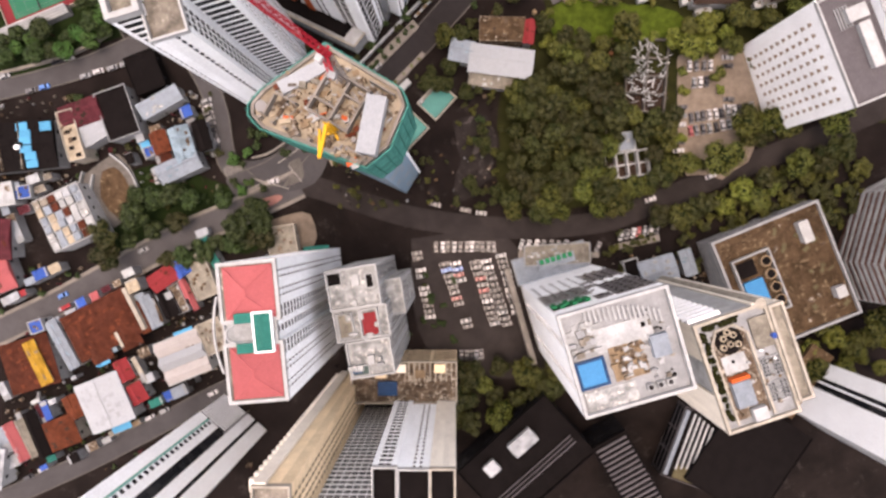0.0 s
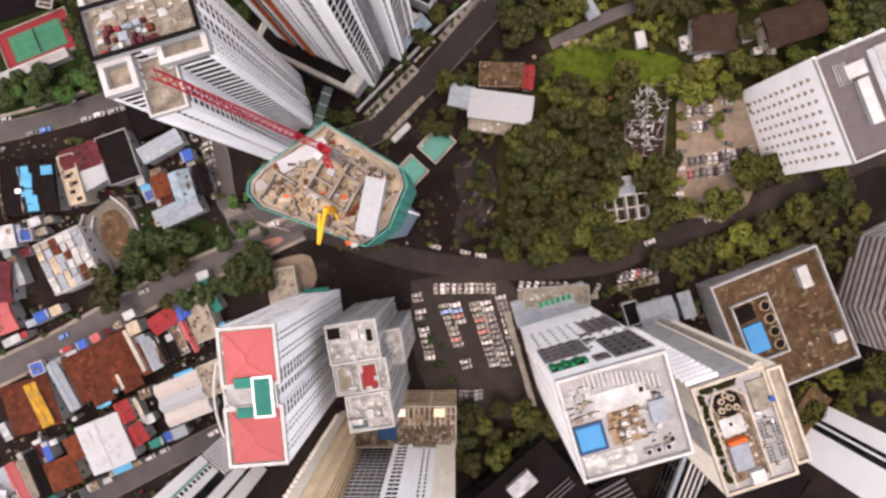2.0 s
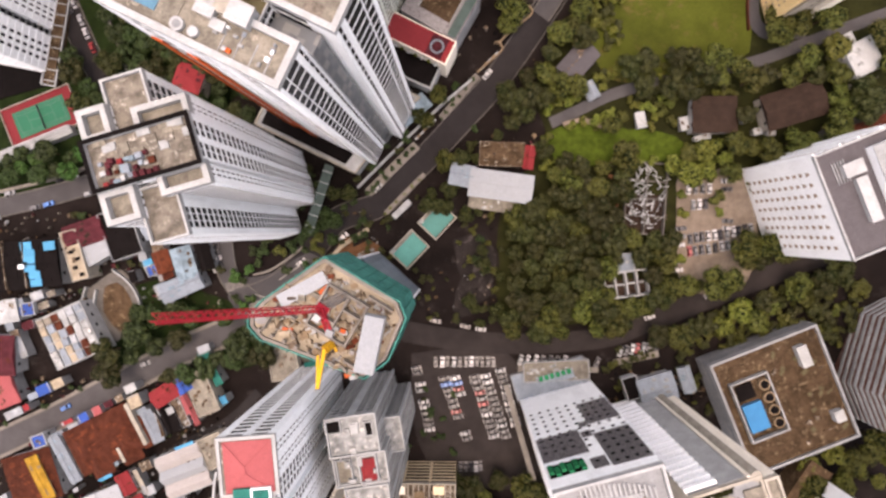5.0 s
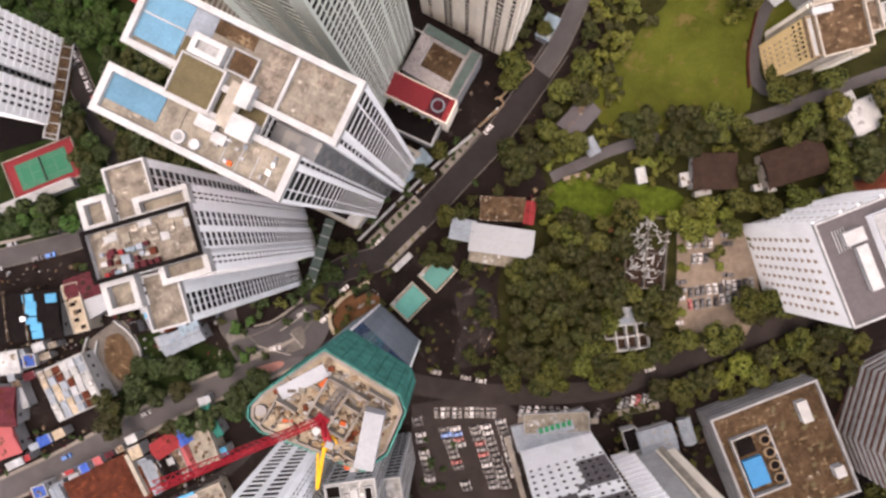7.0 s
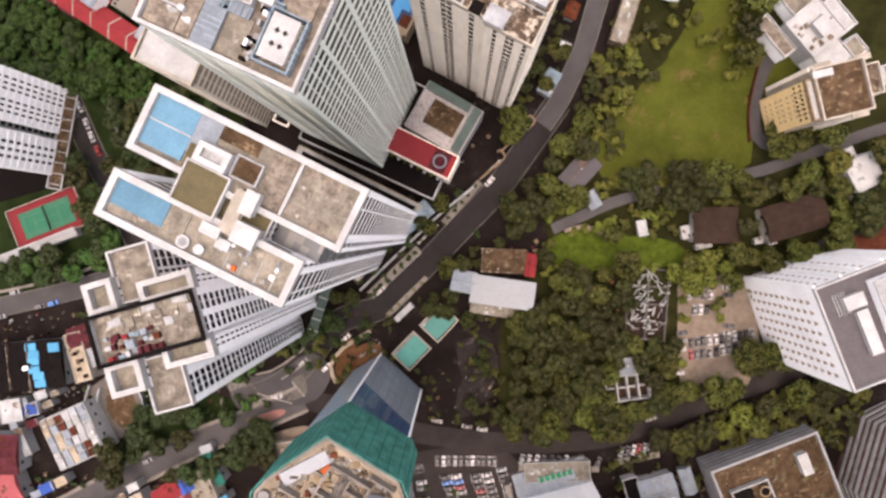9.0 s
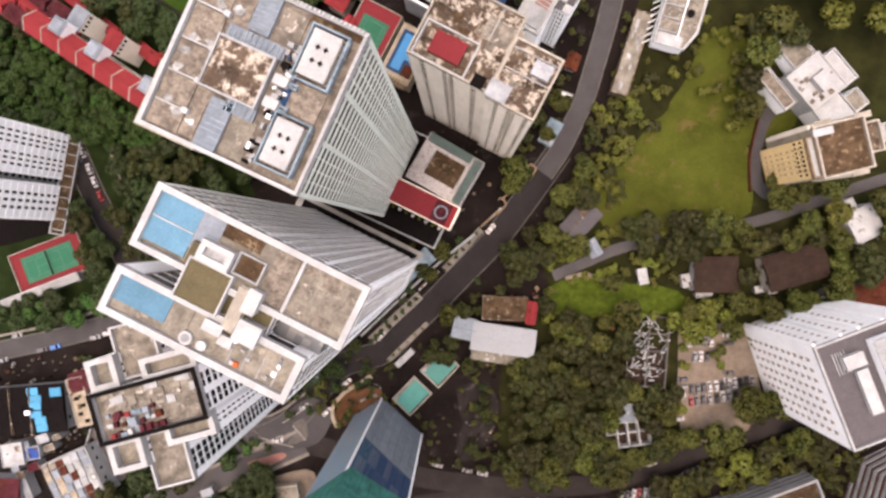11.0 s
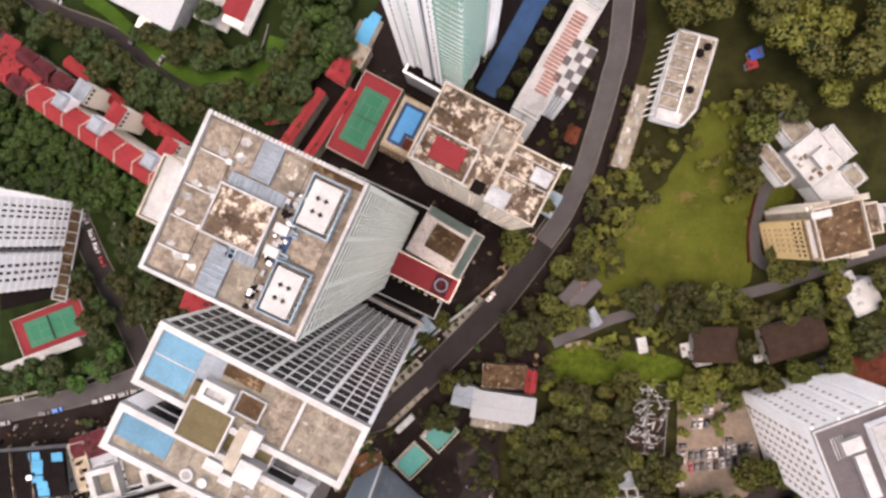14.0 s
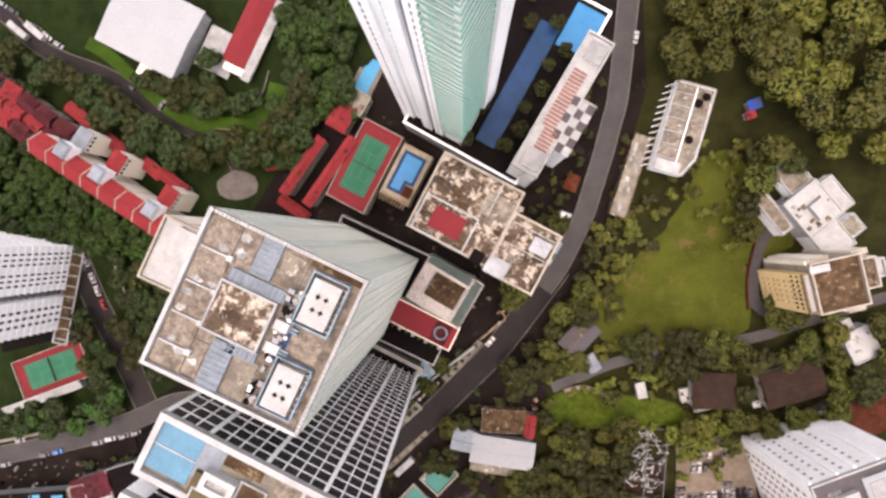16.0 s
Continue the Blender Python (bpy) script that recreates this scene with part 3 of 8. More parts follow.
def mass(parent, cx, cy, w, d, z0, z1, sides, wall="white", glass="glass", storey=3.2, sill=1.0, deep=0.1, roof="concrete", parapet=1.1, rim=0.5, trim=None, ledge=0.0, rail="white"):
    """One block of a tower: a glazed core, a band at each storey, full-height piers and wall panels, roof slab and parapet."""
    part("window_wall", MB().box(cx, cy, z0, w - 2 * deep, d - 2 * deep, z1 - z0 - 0.6), M[glass], parent, "dark recessed glazing")
    n = max(1, int(round((z1 - z0) / storey)))
    fh = (z1 - z0) / n
    for side in "SENW":
        bays = sides.get(side, sides.get("*", "s"))
        full = w if side in "SN" else d - 2 * deep
        total = sum(WEIGHT[b] for b in bays)
        u = -full / 2
        for b in bays:
            du = full * WEIGHT[b] / total
            strips = {"s": [(0, 1)], "S": [(0, 1)], "p": [(0, 1)], "n": [(0, 0.3), (0.7, 1)]}.get(b, [])
            for f0, f1 in strips:
                mb = MB()
                on_side(mb, side, w, d, cx, cy, u + du * f0, u + du * f1, z0, z1 - z0 - 0.6, -deep, 0.06 if b == "p" else 0.0)
                part("wall_panel" if b == "S" else "pier", mb, M[trim or wall], parent)
            u += du
    me = frame_ring(cx, cy, w - 0.04 + 2 * ledge, d - 0.04 + 2 * ledge, deep + ledge, 0.3 if ledge else sill).mesh("storey_band", M[wall])
    re = frame_ring(cx, cy, w + 2 * ledge, d + 2 * ledge, 0.12, 0.95).mesh("balcony_rail", M[rail]) if ledge else None
    for i in range(n):
        ob = part("storey_band", me, None, parent, "", (0, 0, z0 + i * fh))
        if re:
            part("balcony_rail", re, None, ob, "", (0, 0, 0.3))
    part("roof_slab", MB().box(cx, cy, z1 - 0.6, w - 2 * rim, d - 2 * rim, 0.6), M[roof], parent, "weathered flat roof")
    pr = frame_ring(cx, cy, w + 0.1, d + 0.1, rim, parapet + 0.6)
    # Parapets swap to dimmed materials, countering the stronger light on tops.
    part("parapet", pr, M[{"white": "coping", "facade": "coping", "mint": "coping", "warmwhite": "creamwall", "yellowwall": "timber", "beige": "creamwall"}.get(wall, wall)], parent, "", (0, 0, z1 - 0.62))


def plant_room(parent, cx, cy, z, w, d, h, wall="coping", roof=None, rz=0.0, cap=0.35):
    """A box on a roof: lift head or tank room, with a lid that oversails it."""
    body = part("roof_house", MB().box(cx, cy, z, w, d, h, rz), M[wall], parent)
    # Pale lids are dimmed the same way against the light from above.
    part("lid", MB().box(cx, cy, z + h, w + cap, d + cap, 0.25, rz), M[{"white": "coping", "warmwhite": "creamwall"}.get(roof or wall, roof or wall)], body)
    return body


def deck(parent, cx, cy, z, w, d, mat, name="roof_deck", label="", h=0.12, rz=0.0):
    return part(name, MB().box(cx, cy, z, w, d, h, rz), M[mat], parent, label)


def air_units(parent, cx, cy, z, n, m, step=2.0, size=1.2, rz=0.0):
    """Rows of air-conditioning units on a roof, each with a fan on top."""
    c, s = math.cos(radians(rz)), math.sin(radians(rz))
    body = MB().box(0, 0, 0, size, size, size * 0.9).mesh("air_unit", M["lightgrey"])
    fan = MB().disc(0, 0, size * 0.9, size * 0.38, 0.06, 12).mesh("fan", M["pitch"])
    for i in range(n):
        for j in range(m):
            a, b = (i - (n - 1) / 2) * step, (j - (m - 1) / 2) * step
            ob = part("air_unit", body, None, parent, "", (cx + c * a - s * b, cy + s * a + c * b, z), rz)
            part("fan", fan, None, ob)


# ---- roads ----
road("road_upper", [(59.4, 250.0), (57.9, 225.0), (55.9, 193.9), (54.3, 186.4), (51.8, 174.9), (48.7, 163.2), (45.7, 152.2), (41.9, 143.2), (37.1, 132.9), (31.5, 124.6)], 6.6, "lightroad", "worn grey main road below the hillside", line=False, lift=0.08)
single("road_shoulder", ribbon(smooth_line([(61.9, 250.0), (60.4, 225.0), (58.4, 193.8), (57.4, 186.3), (55.8, 174.8), (52.9, 163.1), (49.9, 152.2), (46.6, 142.7), (41.2, 132.9), (36.2, 125.7)]), 3.8, 0.06), M["earth"], "dark strip beside the main road", "verge", "structure")
road("road_main", [(37.1, 132.9), (31.5, 124.6), (21.1, 109.7), (12.7, 98.7), (2.0, 87.4), (-8.8, 76.0), (-19.2, 65.9), (-29.5, 55.6), (-46.5, 49.5), (-58.0, 36.0), (-70.0, 24.0), (-84.0, 18.0)], 9.2, "roadgrey", "dark asphalt main road below the towers", line=False)
road("road_east", [(-70, 20), (-54, 16), (-42, 12), (-15, 4), (21, 0), (57, 2), (77, 9), (99, 18), (141, 35), (175, 50), (215, 66)], 8.6, "asphalt", "dark asphalt street under the trees", line=False, kerb=False, lift=0.07)
road("road_south_west", [(-62, 18), (-84, 8), (-108, -2), (-139, -18), (-162, -30), (-190, -43), (-225, -60)], 8.5, "lightroad", "worn grey street between shophouses", line=False, lift=0.09, pave=1.2)
road("road_west", [(-222, 46), (-184, 54), (-150, 62), (-128, 70), (-112, 77), (-98, 78)], 7.0, "lightroad", "pale grey lane beside the tower", line=False, lift=0.05)
road("road_drive", [(-124, 76), (-130, 90), (-137.8, 106.2), (-143.2, 117.2), (-148.1, 128.9), (-152.2, 139.3), (-156.0, 147.5), (-160.5, 156)], 9.0, "roadgrey", "narrow dark drive with parked cars", line=False, lift=0.1)
road("road_link", [(-80, 16), (-90, 27), (-93, 46), (-98, 60), (-106, 72)], 7.5, "lightroad", "pale slip road lined with parked cars", line=False, lift=0.11)
road("road_lane", [(-222, -126), (-188, -111), (-154, -96), (-130, -84), (-95, -66), (-72, -58)], 7.5, "lightroad", "worn lane beside low houses", line=False, lift=0.06)
road("road_alley", [(-215, -96), (-187, -82), (-152, -65), (-117, -45), (-94, -33), (-80, -20)], 3.6, "roadgrey", "dark back alley between roofs", line=False, kerb=False)
road("road_hill", [(36, 86), (47, 91), (58, 96), (72, 100), (90, 104), (109, 107), (132, 115), (158, 124), (215, 140)], 4.2, "lightroad", "narrow pale lane through the trees", line=False, kerb=False, lift=0.06)
road("road_spur", [(134.4, 78.4), (144.7, 84.5), (158.6, 87.4), (188.6, 91.4)], 4.5, "lightroad", "pale lane behind the white tower", line=False, kerb=False, lift=0.12)
road("road_north", [(-196, 242), (-179, 230), (-165, 217.5), (-153.7, 211), (-133, 203), (-115.5, 190.5), (-98, 181.5), (-88, 176), (-84, 168)], 5.5, "roadgrey", "dark drive beneath the trees", line=False)

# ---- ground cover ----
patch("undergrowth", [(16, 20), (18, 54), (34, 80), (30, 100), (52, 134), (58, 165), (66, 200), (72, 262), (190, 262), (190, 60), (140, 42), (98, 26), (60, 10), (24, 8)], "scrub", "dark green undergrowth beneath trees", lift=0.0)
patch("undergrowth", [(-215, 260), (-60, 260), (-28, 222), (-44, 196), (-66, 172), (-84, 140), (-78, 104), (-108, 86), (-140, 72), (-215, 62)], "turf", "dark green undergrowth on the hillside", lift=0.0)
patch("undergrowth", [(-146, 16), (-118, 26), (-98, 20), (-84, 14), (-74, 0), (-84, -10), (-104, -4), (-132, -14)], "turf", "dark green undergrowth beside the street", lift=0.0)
patch("meadow", [(49, 113), (52, 122), (64, 136), (76, 148), (90, 146), (104, 136), (108, 122), (107, 111), (98, 106), (78, 103), (60, 101)], "grass", "sunlit rough meadow grass", lift=0.18, wobble=0.06)
patch("meadow", [(74, 146), (80, 156), (85, 169), (91, 175), (98, 174), (110, 160), (120, 146), (116, 139), (104, 134), (90, 142)], "grass", "rough grass rising beside the trees", lift=0.2, wobble=0.08)
single("footpath", ribbon(smooth_line([(112, 180), (111, 172), (115, 166), (121, 161)]), 1.2, 0.32), M["kerb"], "narrow pale path across the grass", "path", "structure")
patch("lawn", [(33, 78), (40, 85), (54, 86), (66, 84), (86, 81), (84, 73), (56, 70), (39, 72)], "verdure", "bright green overgrown lawn", lift=0.15, wobble=0.2)
patch("car_park", [(-18, -4), (22, -5), (38, -55), (40, -62), (0, -60), (-16, -40)], "asphalt", "dark asphalt car park", lift=0.04)
patch("car_park", [(84, 66), (110, 66), (117, 30), (100, 20), (88, 26)], "sand", "bare sandy car park among trees", lift=0.16, wobble=0.15)
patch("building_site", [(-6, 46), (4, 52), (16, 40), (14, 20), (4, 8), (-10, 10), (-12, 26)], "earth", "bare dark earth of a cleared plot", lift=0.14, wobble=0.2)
patch("building_site", [(-44, 36), (-34, 42), (-28, 36), (-36, 26), (-46, 26)], "soil", "red earth beside the road junction", lift=0.2, wobble=0.2)
patch("yard", [(-147, 22), (-133, 30), (-126, 16), (-136, 1), (-148, 7)], "kerb", "pale worn paving round an oval yard", lift=0.16)
patch("yard", [(-140, 23), (-135, 25), (-130.5, 20), (-128.5, 11), (-134.5, 5), (-141, 13)], "darkbrown", "brown earth of an oval yard", lift=0.24)
for line_, name_ in (([(-128, 6), (-125.5, 15), (-129, 24), (-136, 30)], "yard_wall"), ([(-147, 23), (-149.5, 14), (-147, 6), (-140, 0)], "yard_wall"), ([(-143, 22), (-144.5, 14), (-142, 7)], "yard_wall")):
    single(name_, ribbon(smooth_line(line_), 0.7, 1.6, 0, 2.0), M["lightgrey"], "low curved pale wall round the yard", "wall")
patch("junction", [(-91, 19), (-88, 27), (-79, 27), (-68, 31), (-58, 37), (-50, 30), (-56, 18), (-70, 14), (-84, 10)], "lightroad", "worn grey asphalt of the road junction", lift=0.13)
single("lawn", ribbon(smooth_line([(-121, 202), (-112, 194), (-102, 188), (-90, 184.5), (-79, 185.5), (-71, 191), (-67.5, 200)]), 8.0, 0.22), M["lawn"], "curving green lawn below the hall", "ground", "structure")
single("lawn", ribbon(smooth_line([(-143, 217), (-134, 211.5), (-126, 204)]), 5.0, 0.2), M["lawn"], "short green verge beside the drive", "ground", "structure")
single("garden_wall", ribbon(smooth_line([(-99, 194), (-90, 191), (-80, 192), (-74, 197), (-71.5, 205)]), 0.6, 1.0, 0, 1.2), M["kerb"], "curved grey wall above the lawn", "wall")
for a_, b_ in (((-93, 184), (-86, 183.5)), ((-93, 177.5), (-87.5, 176)), ((-93, 184), (-93, 177.5)), ((-86, 183.5), (-87.5, 176)), ((-93, 184), (-87.5, 176)), ((-93, 177.5), (-86, 183.5))):
    single("road_marking", ribbon(smooth_line([a_, b_], 2.0), 0.5, 0.4), M["timber"], "faded yellow box marking on the drive", "marking", "structure")
patch("plaza", [(-93, 164), (-86, 168.5), (-78, 166), (-77.5, 160), (-85, 157), (-92, 159)], "kerb", "grey round turning circle", lift=0.18)


patch("traffic_island", [(-84.7, 9.3), (-77, 12), (-70.5, 13.7), (-68.8, 12.2), (-74, 9), (-80.4, 5.9)], "pinkpave", "pink paved island beside the junction", lift=0.22)
patch("traffic_island", [(-66, 26), (-61.5, 28), (-60, 23), (-61, 19), (-68.5, 17), (-65, 22)], "kerb", "hatched grey island in the junction", lift=0.2)
patch("forecourt", [(-77, 2.5), (-66, 6), (-58, 5.8), (-57, -6.6), (-76.4, -6.5)], "sand", "sandy paved forecourt under trees", lift=0.2)
patch("verge", [(-46, 41), (-41, 43), (-40, 32), (-45, 25), (-49, 28)], "soil", "red earth verge at the junction", lift=0.19)
single("retaining_wall", ribbon(smooth_line([(-80, 28), (-74, 29.5), (-68, 33), (-60, 39)]), 0.8, 1.4, 0, 1.5), M["paving"], "curved cream wall along the junction", "wall")
single("retaining_wall", ribbon(smooth_line([(-222, 52), (-184, 60), (-152, 67.5), (-133, 76)]), 1.0, 1.5, 0, 1.5), M["paving"], "cream boundary wall along the lane", "wall")
single("retaining_wall", ribbon(smooth_line([(40.5, 85.2), (47, 87), (52, 85.6), (57.2, 84.2)]), 1.6, 1.6, 0, 1.5), M["sand"], "sandy bank wall below the hill lane", "wall")
single("roadside_fence", ribbon(smooth_line([(8.2, 104.8), (12.7, 108.5), (16.4, 111.6), (17.6, 113.6), (15.6, 115.6), (14.6, 114.6)]), 0.6, 1.3, 0, 1.5), M["timber"], "low buff fence with a hooked end beside the road", "fence")
single("roadside_fence", ribbon(smooth_line([(16.0, 115.0), (20.0, 118.9), (23.7, 121.8), (27.4, 124.4), (28.4, 126.6), (26.4, 128.0), (25.3, 126.8)]), 0.6, 1.3, 0, 1.5), M["timber"], "low buff fence with a hooked end beside the road", "fence")
single("site_wall", ribbon(smooth_line([(-34, 46), (-45, 39), (-50, 32), (-48, 25)]), 1.4, 1.8, 0, 1.5), M["creamdeck"], "curved cream wall round the red earth", "wall")
patch("site_track", [(-1, 41), (5, 45), (12, 44), (15, 38), (15.5, 26), (12, 16), (5, 11), (-1, 14), (1, 26)], "wetmud", "damp grey-brown mud across the cleared plot", lift=0.2, wobble=0.4)
single("retaining_wall", ribbon(smooth_line([(-38, 62), (-24, 75.5), (-8, 90.5), (6, 102)]), 0.8, 1.6, 0, 1.5), M["lightgrey"], "pale retaining wall along the main road", "wall")
single("retaining_wall", ribbon(smooth_line([(-144, 152), (-137, 138), (-131, 122), (-126, 106), (-121, 90)]), 0.7, 1.4, 0, 1.5), M["paving"], "pale wall along the drive", "wall")
for a, b_ in (((-70, 26), (-58, 34)), ((-80, 20), (-66, 16)), ((-84, 15), (-70, 21)), ((-66, 25), (-61, 19))):
    single("road_marking", ribbon(smooth_line([a, b_], 2.0), 0.5, 0.3), M["line"], "worn white junction marking line", "marking", "structure")
for k in range(7):
    x, y = -91.5 + k * 0.95, 24.5 + k * 0.4
    single("road_marking", ribbon(smooth_line([(x, y), (x + 1.2, y - 3.6)], 2.0), 0.45, 0.3), M["line"], "white zebra crossing bar", "marking", "structure")

# ---- tall buildings ----
def blue_roof_tower():
    """Two slabs with blue pool decks, joined by a lower olive-roofed link."""
    b = thing("apartment_tower", "tall white apartment tower with blue pool decks on its roof", "building", -42.4, 90.2, None, -26.2)
    z = 123 - ground(-42, 90)
    grid = "swpwpwswpwpwpwswpwpwpwswpwpws"
    mass(b, 2.4, 7.2, 42.9, 12.6, 0, z, {"N": grid, "S": "swpwpwpwpss", "E": "nsWpwps", "W": "swpwpwpws"}, roof="sandroof", sill=0.4, rim=1.2, storey=4.2)
    mass(b, -0.1, -7.9, 38.2, 9.2, 0, z, {"N": "swpwpwps", "S": "SSwpwSSSnnSSwpwSS", "E": "swpWpsn", "W": "swpws"}, roof="sandroof", sill=0.4, rim=1.3, storey=4.2)
    mass(b, 1.8, -1.2, 17.0, 4.6, 0, z - 0.8, {"*": "swpwpws"}, roof="oliveroof", rim=0.3, parapet=0.3)
    for y in (10.1, 5.2):
        deck(b, -14.0, y, z, 9.2, 4.6, "bluefloor", "pool_deck", "sky-blue tiled roof deck", 0.25)
    part("upstand", MB().box(-14.0, 7.65, z, 9.2, 0.25, 0.4), M["coping"], b)
    deck(b, -7.1, 8.7, z, 4.6, 7.4, "zinc", "glass_floor", "pale glassy strip", 0.2)
    deck(b, -13.2, -6.6, z, 11.6, 5.8, "bluefloor", "pool_deck", "sky-blue tiled roof deck", 0.25)
    deck(b, -5.2, -7.4, z, 4.2, 6.6, "sandroof", "roof_deck", "", 0.2)
    deck(b, -3.4, 0.2, z - 0.5, 8.4, 7.6, "oliveroof", "roof_deck", "olive-brown flat roof", 1.9)
    deck(b, -7.3, 4.6, z - 0.5, 2.4, 4.6, "oliveroof", "roof_deck", "olive-brown flat roof", 1.88)
    part("upstand", MB().ring(8.9, 8.1, 0.35, z, 1.75, -3.4, 0.2), M["coping"], b)
    part("upstand", MB().box(11.2, 7.2, z, 0.6, 11.0, 0.7), M["coping"], b)
    deck(b, 2.5, 6.7, z, 4.8, 3.8, "darkbrown", "roof_deck", "dark brown sunken bay", 0.2)
    part("upstand", MB().ring(5.4, 4.4, 0.35, z, 0.8, 2.5, 6.7), M["lightgrey"], b)
    deck(b, -1.0, 11.0, z, 8.0, 2.6, "darkbrown", "roof_deck", "", 0.15)
    deck(b, 8.2, 7.2, z, 4.6, 9.6, "tanroof", "roof_deck", "", 0.15)
    for k in range(4):
        part("roof_seam", MB().box(6.0 + k * 3.1, -9.3, z, 0.2, 5.0, 0.12), M["lightgrey"], b)
    part("roof_house", MB().ring(6.4, 3.8, 1.1, z, 2.4, -3.6, 6.3), M["coping"], b)
    deck(b, -3.6, 6.3, z, 4.4, 2.0, "lightgrey", "roof_deck", "", 1.6)
    plant_room(b, 4.0, -0.8, z, 2.4, 8.2, 1.7, "warmwhite", "warmwhite", 0, 0.1)
    plant_room(b, 6.2, 1.9, z, 2.2, 4.2, 2.8)
    plant_room(b, 7.8, -3.6, z - 0.5, 4.2, 3.6, 3.0, "coping", "coping")
    plant_room(b, 1.6, -5.6, z, 3.4, 1.8, 1.8)
    plant_room(b, 4.6, -7.0, z, 2.4, 1.6, 1.2)
    part("light_well", MB().box(15.2, -1.4, 0, 9.6, 4.0, z - 5), M["greyglass"], b, "grey glazed light well")
    rng = random.Random(3)
    for i in range(12):
        part("roof_patch", MB().box(rng.uniform(11, 22), rng.uniform(2.6, 11.6), z, rng.uniform(1.6, 4.4), rng.uniform(1.2, 3.4), 0.03 + i * 0.004), M[rng.choice(["concrete", "sandroof", "tanroof", "sandroof"])], b)
    part("tank", MB().disc(-2.4, -9.9, z, 1.3, 0.9), M["coping"], b)
    part("tank_hole", MB().disc(-2.4, -9.9, z + 0.9, 0.8, 0.05), M["greywall"], b)
    part("tank", MB().disc(0.8, -9.9, z, 1.0, 0.9), M["lightgrey"], b)
    part("red_hatch", MB().box(7.7, -10.2, z, 1.2, 0.8, 0.6), M["orange"], b)
    rng = random.Random(14)
    for k in range(14):
        part("roof_unit", MB().box(rng.uniform(3, 17), rng.uniform(-10.6, -5.4), z, rng.uniform(0.4, 1.1), rng.uniform(0.4, 0.9), rng.uniform(0.3, 0.8)), M[rng.choice(["white", "lightgrey", "zinc"])], b)
    # low white skirt round the foot
    foot = [(15.2, -18.7), (22.0, 11.6), (24.5, 16.5), (-26, 16.5), (-26, -18.7)]
    part("podium_wall", MB().poly(foot, 0, 9.0), M["lightgrey"], b)
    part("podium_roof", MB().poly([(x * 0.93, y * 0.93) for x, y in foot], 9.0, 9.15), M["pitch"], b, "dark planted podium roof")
    for k, (a, c) in enumerate(zip(foot, foot[1:] + foot[:1])):
        part("podium_coping", MB().bar((*a, 9.2), (*c, 9.2), 0.7), M["creamwall"], b)
    part("foot_slab", MB().poly([(10.6, -18.2), (15.0, -18.6), (21.8, 11.4), (17.4, 11.8)], 9.2, 10.0), M["coping"], b, "broad white slab at the tower's foot")
    for x, w in ((-4.5, 2.6), (-12.5, 2.4)):
        part("painted_panel", MB().box(x, -13.0, 9.2, w, 0.4, z - 22), M["orange"], b, "tall orange-red painted panel")


blue_roof_tower()


def stained_tower():
    """Cross-shaped white tower with stained concrete roofs on several levels."""
    b = thing("apartment_tower", "white cross-plan apartment tower with stained concrete roofs", "building", -68.6, 62.7, None, 15.7)
    z = 99 - ground(-68.6, 62.7)
    side = "sSwpwsSnnSs"
    mass(b, 0, 0, 25.1, 11.7, 0, z, {"E": "SwpwSwpwS", "W": "swpwps", "*": "SwSwS"}, wall="facade", sill=1.0, rim=0.8, parapet=1.3, roof="concrete")
    mass(b, -1.5, 13.0, 10.0, 12.5, 0, z - 4, {"E": "SSnwpwS", "*": "SnnS"}, sill=0.7)
    mass(b, -1.0, -13.2, 9.2, 13.0, 0, z - 4, {"E": "SwpwpwSSnS", "*": "SSnS"}, sill=0.7)
    for x, y, w, d in ((-9.3, 9.6, 6.8, 7.2), (6.0, 8.0, 12.7, 5.0), (6.8, -7.4, 11.5, 5.4), (-8.8, -9.6, 8.0, 7.5)):
        mass(b, x, y, w, d, 0, z - 2.6, {"E": "SnnS", "N": "sWs", "S": "sWs", "*": "SnS"}, wall="facade", sill=0.9, rim=1.3, parapet=2.0, roof="sandroof")
    part("dark_frame", frame_ring(0, 0, 25.5, 12.1, 1.0, 0.25), M["pitch"], b, "dark stained parapet cap", (0, 0, z + 1.32))
    rng = random.Random(4)
    for i in range(26):
        x, y = -9.6 + (i % 9) * 1.45 + rng.uniform(-0.3, 0.3), -4.2 + (i // 9) * 2.0 + rng.uniform(-0.5, 0.3)
        m = rng.choice(["maroon", "zinc", "coping", "greyblue", "maroon", "brownhip", "redroof", "lightgrey", "concrete"])
        part("roof_hut", MB().box(x, y, z, rng.uniform(0.8, 1.5), rng.uniform(0.8, 2.0), rng.uniform(0.6, 1.5)), M[m], b)
    for i in range(22):
        x, y = rng.uniform(-10.5, 11.5), rng.uniform(0.4, 5.0)
        part("roof_slab_patch", MB().box(x, y, z, rng.uniform(1.5, 3.5), rng.uniform(1.2, 2.4), rng.uniform(0.15, 0.5)), M[rng.choice(["concrete", "sandroof", "lightgrey"])], b)
    lobby = part("lobby_canopy", MB().box(14.6, -9.6, 5.6, 3.6, 27.0, 0.35, -34), M["duskteal"], b, "long dull teal lobby canopy")
    for k in range(6):
        part("canopy_bar", MB().box(14.6 + (k - 2.5) * 2.4, -9.6 + (k - 2.5) * 3.6, 5.95, 3.8, 0.3, 0.2, -34), M["coping"], lobby)
    for k in (-1, 1):
        part("canopy_post", MB().box(14.6 + k * 5.5, -9.6 + k * 8.2, -1, 0.5, 0.5, 6.6), M["steel"], lobby)


stained_tower()


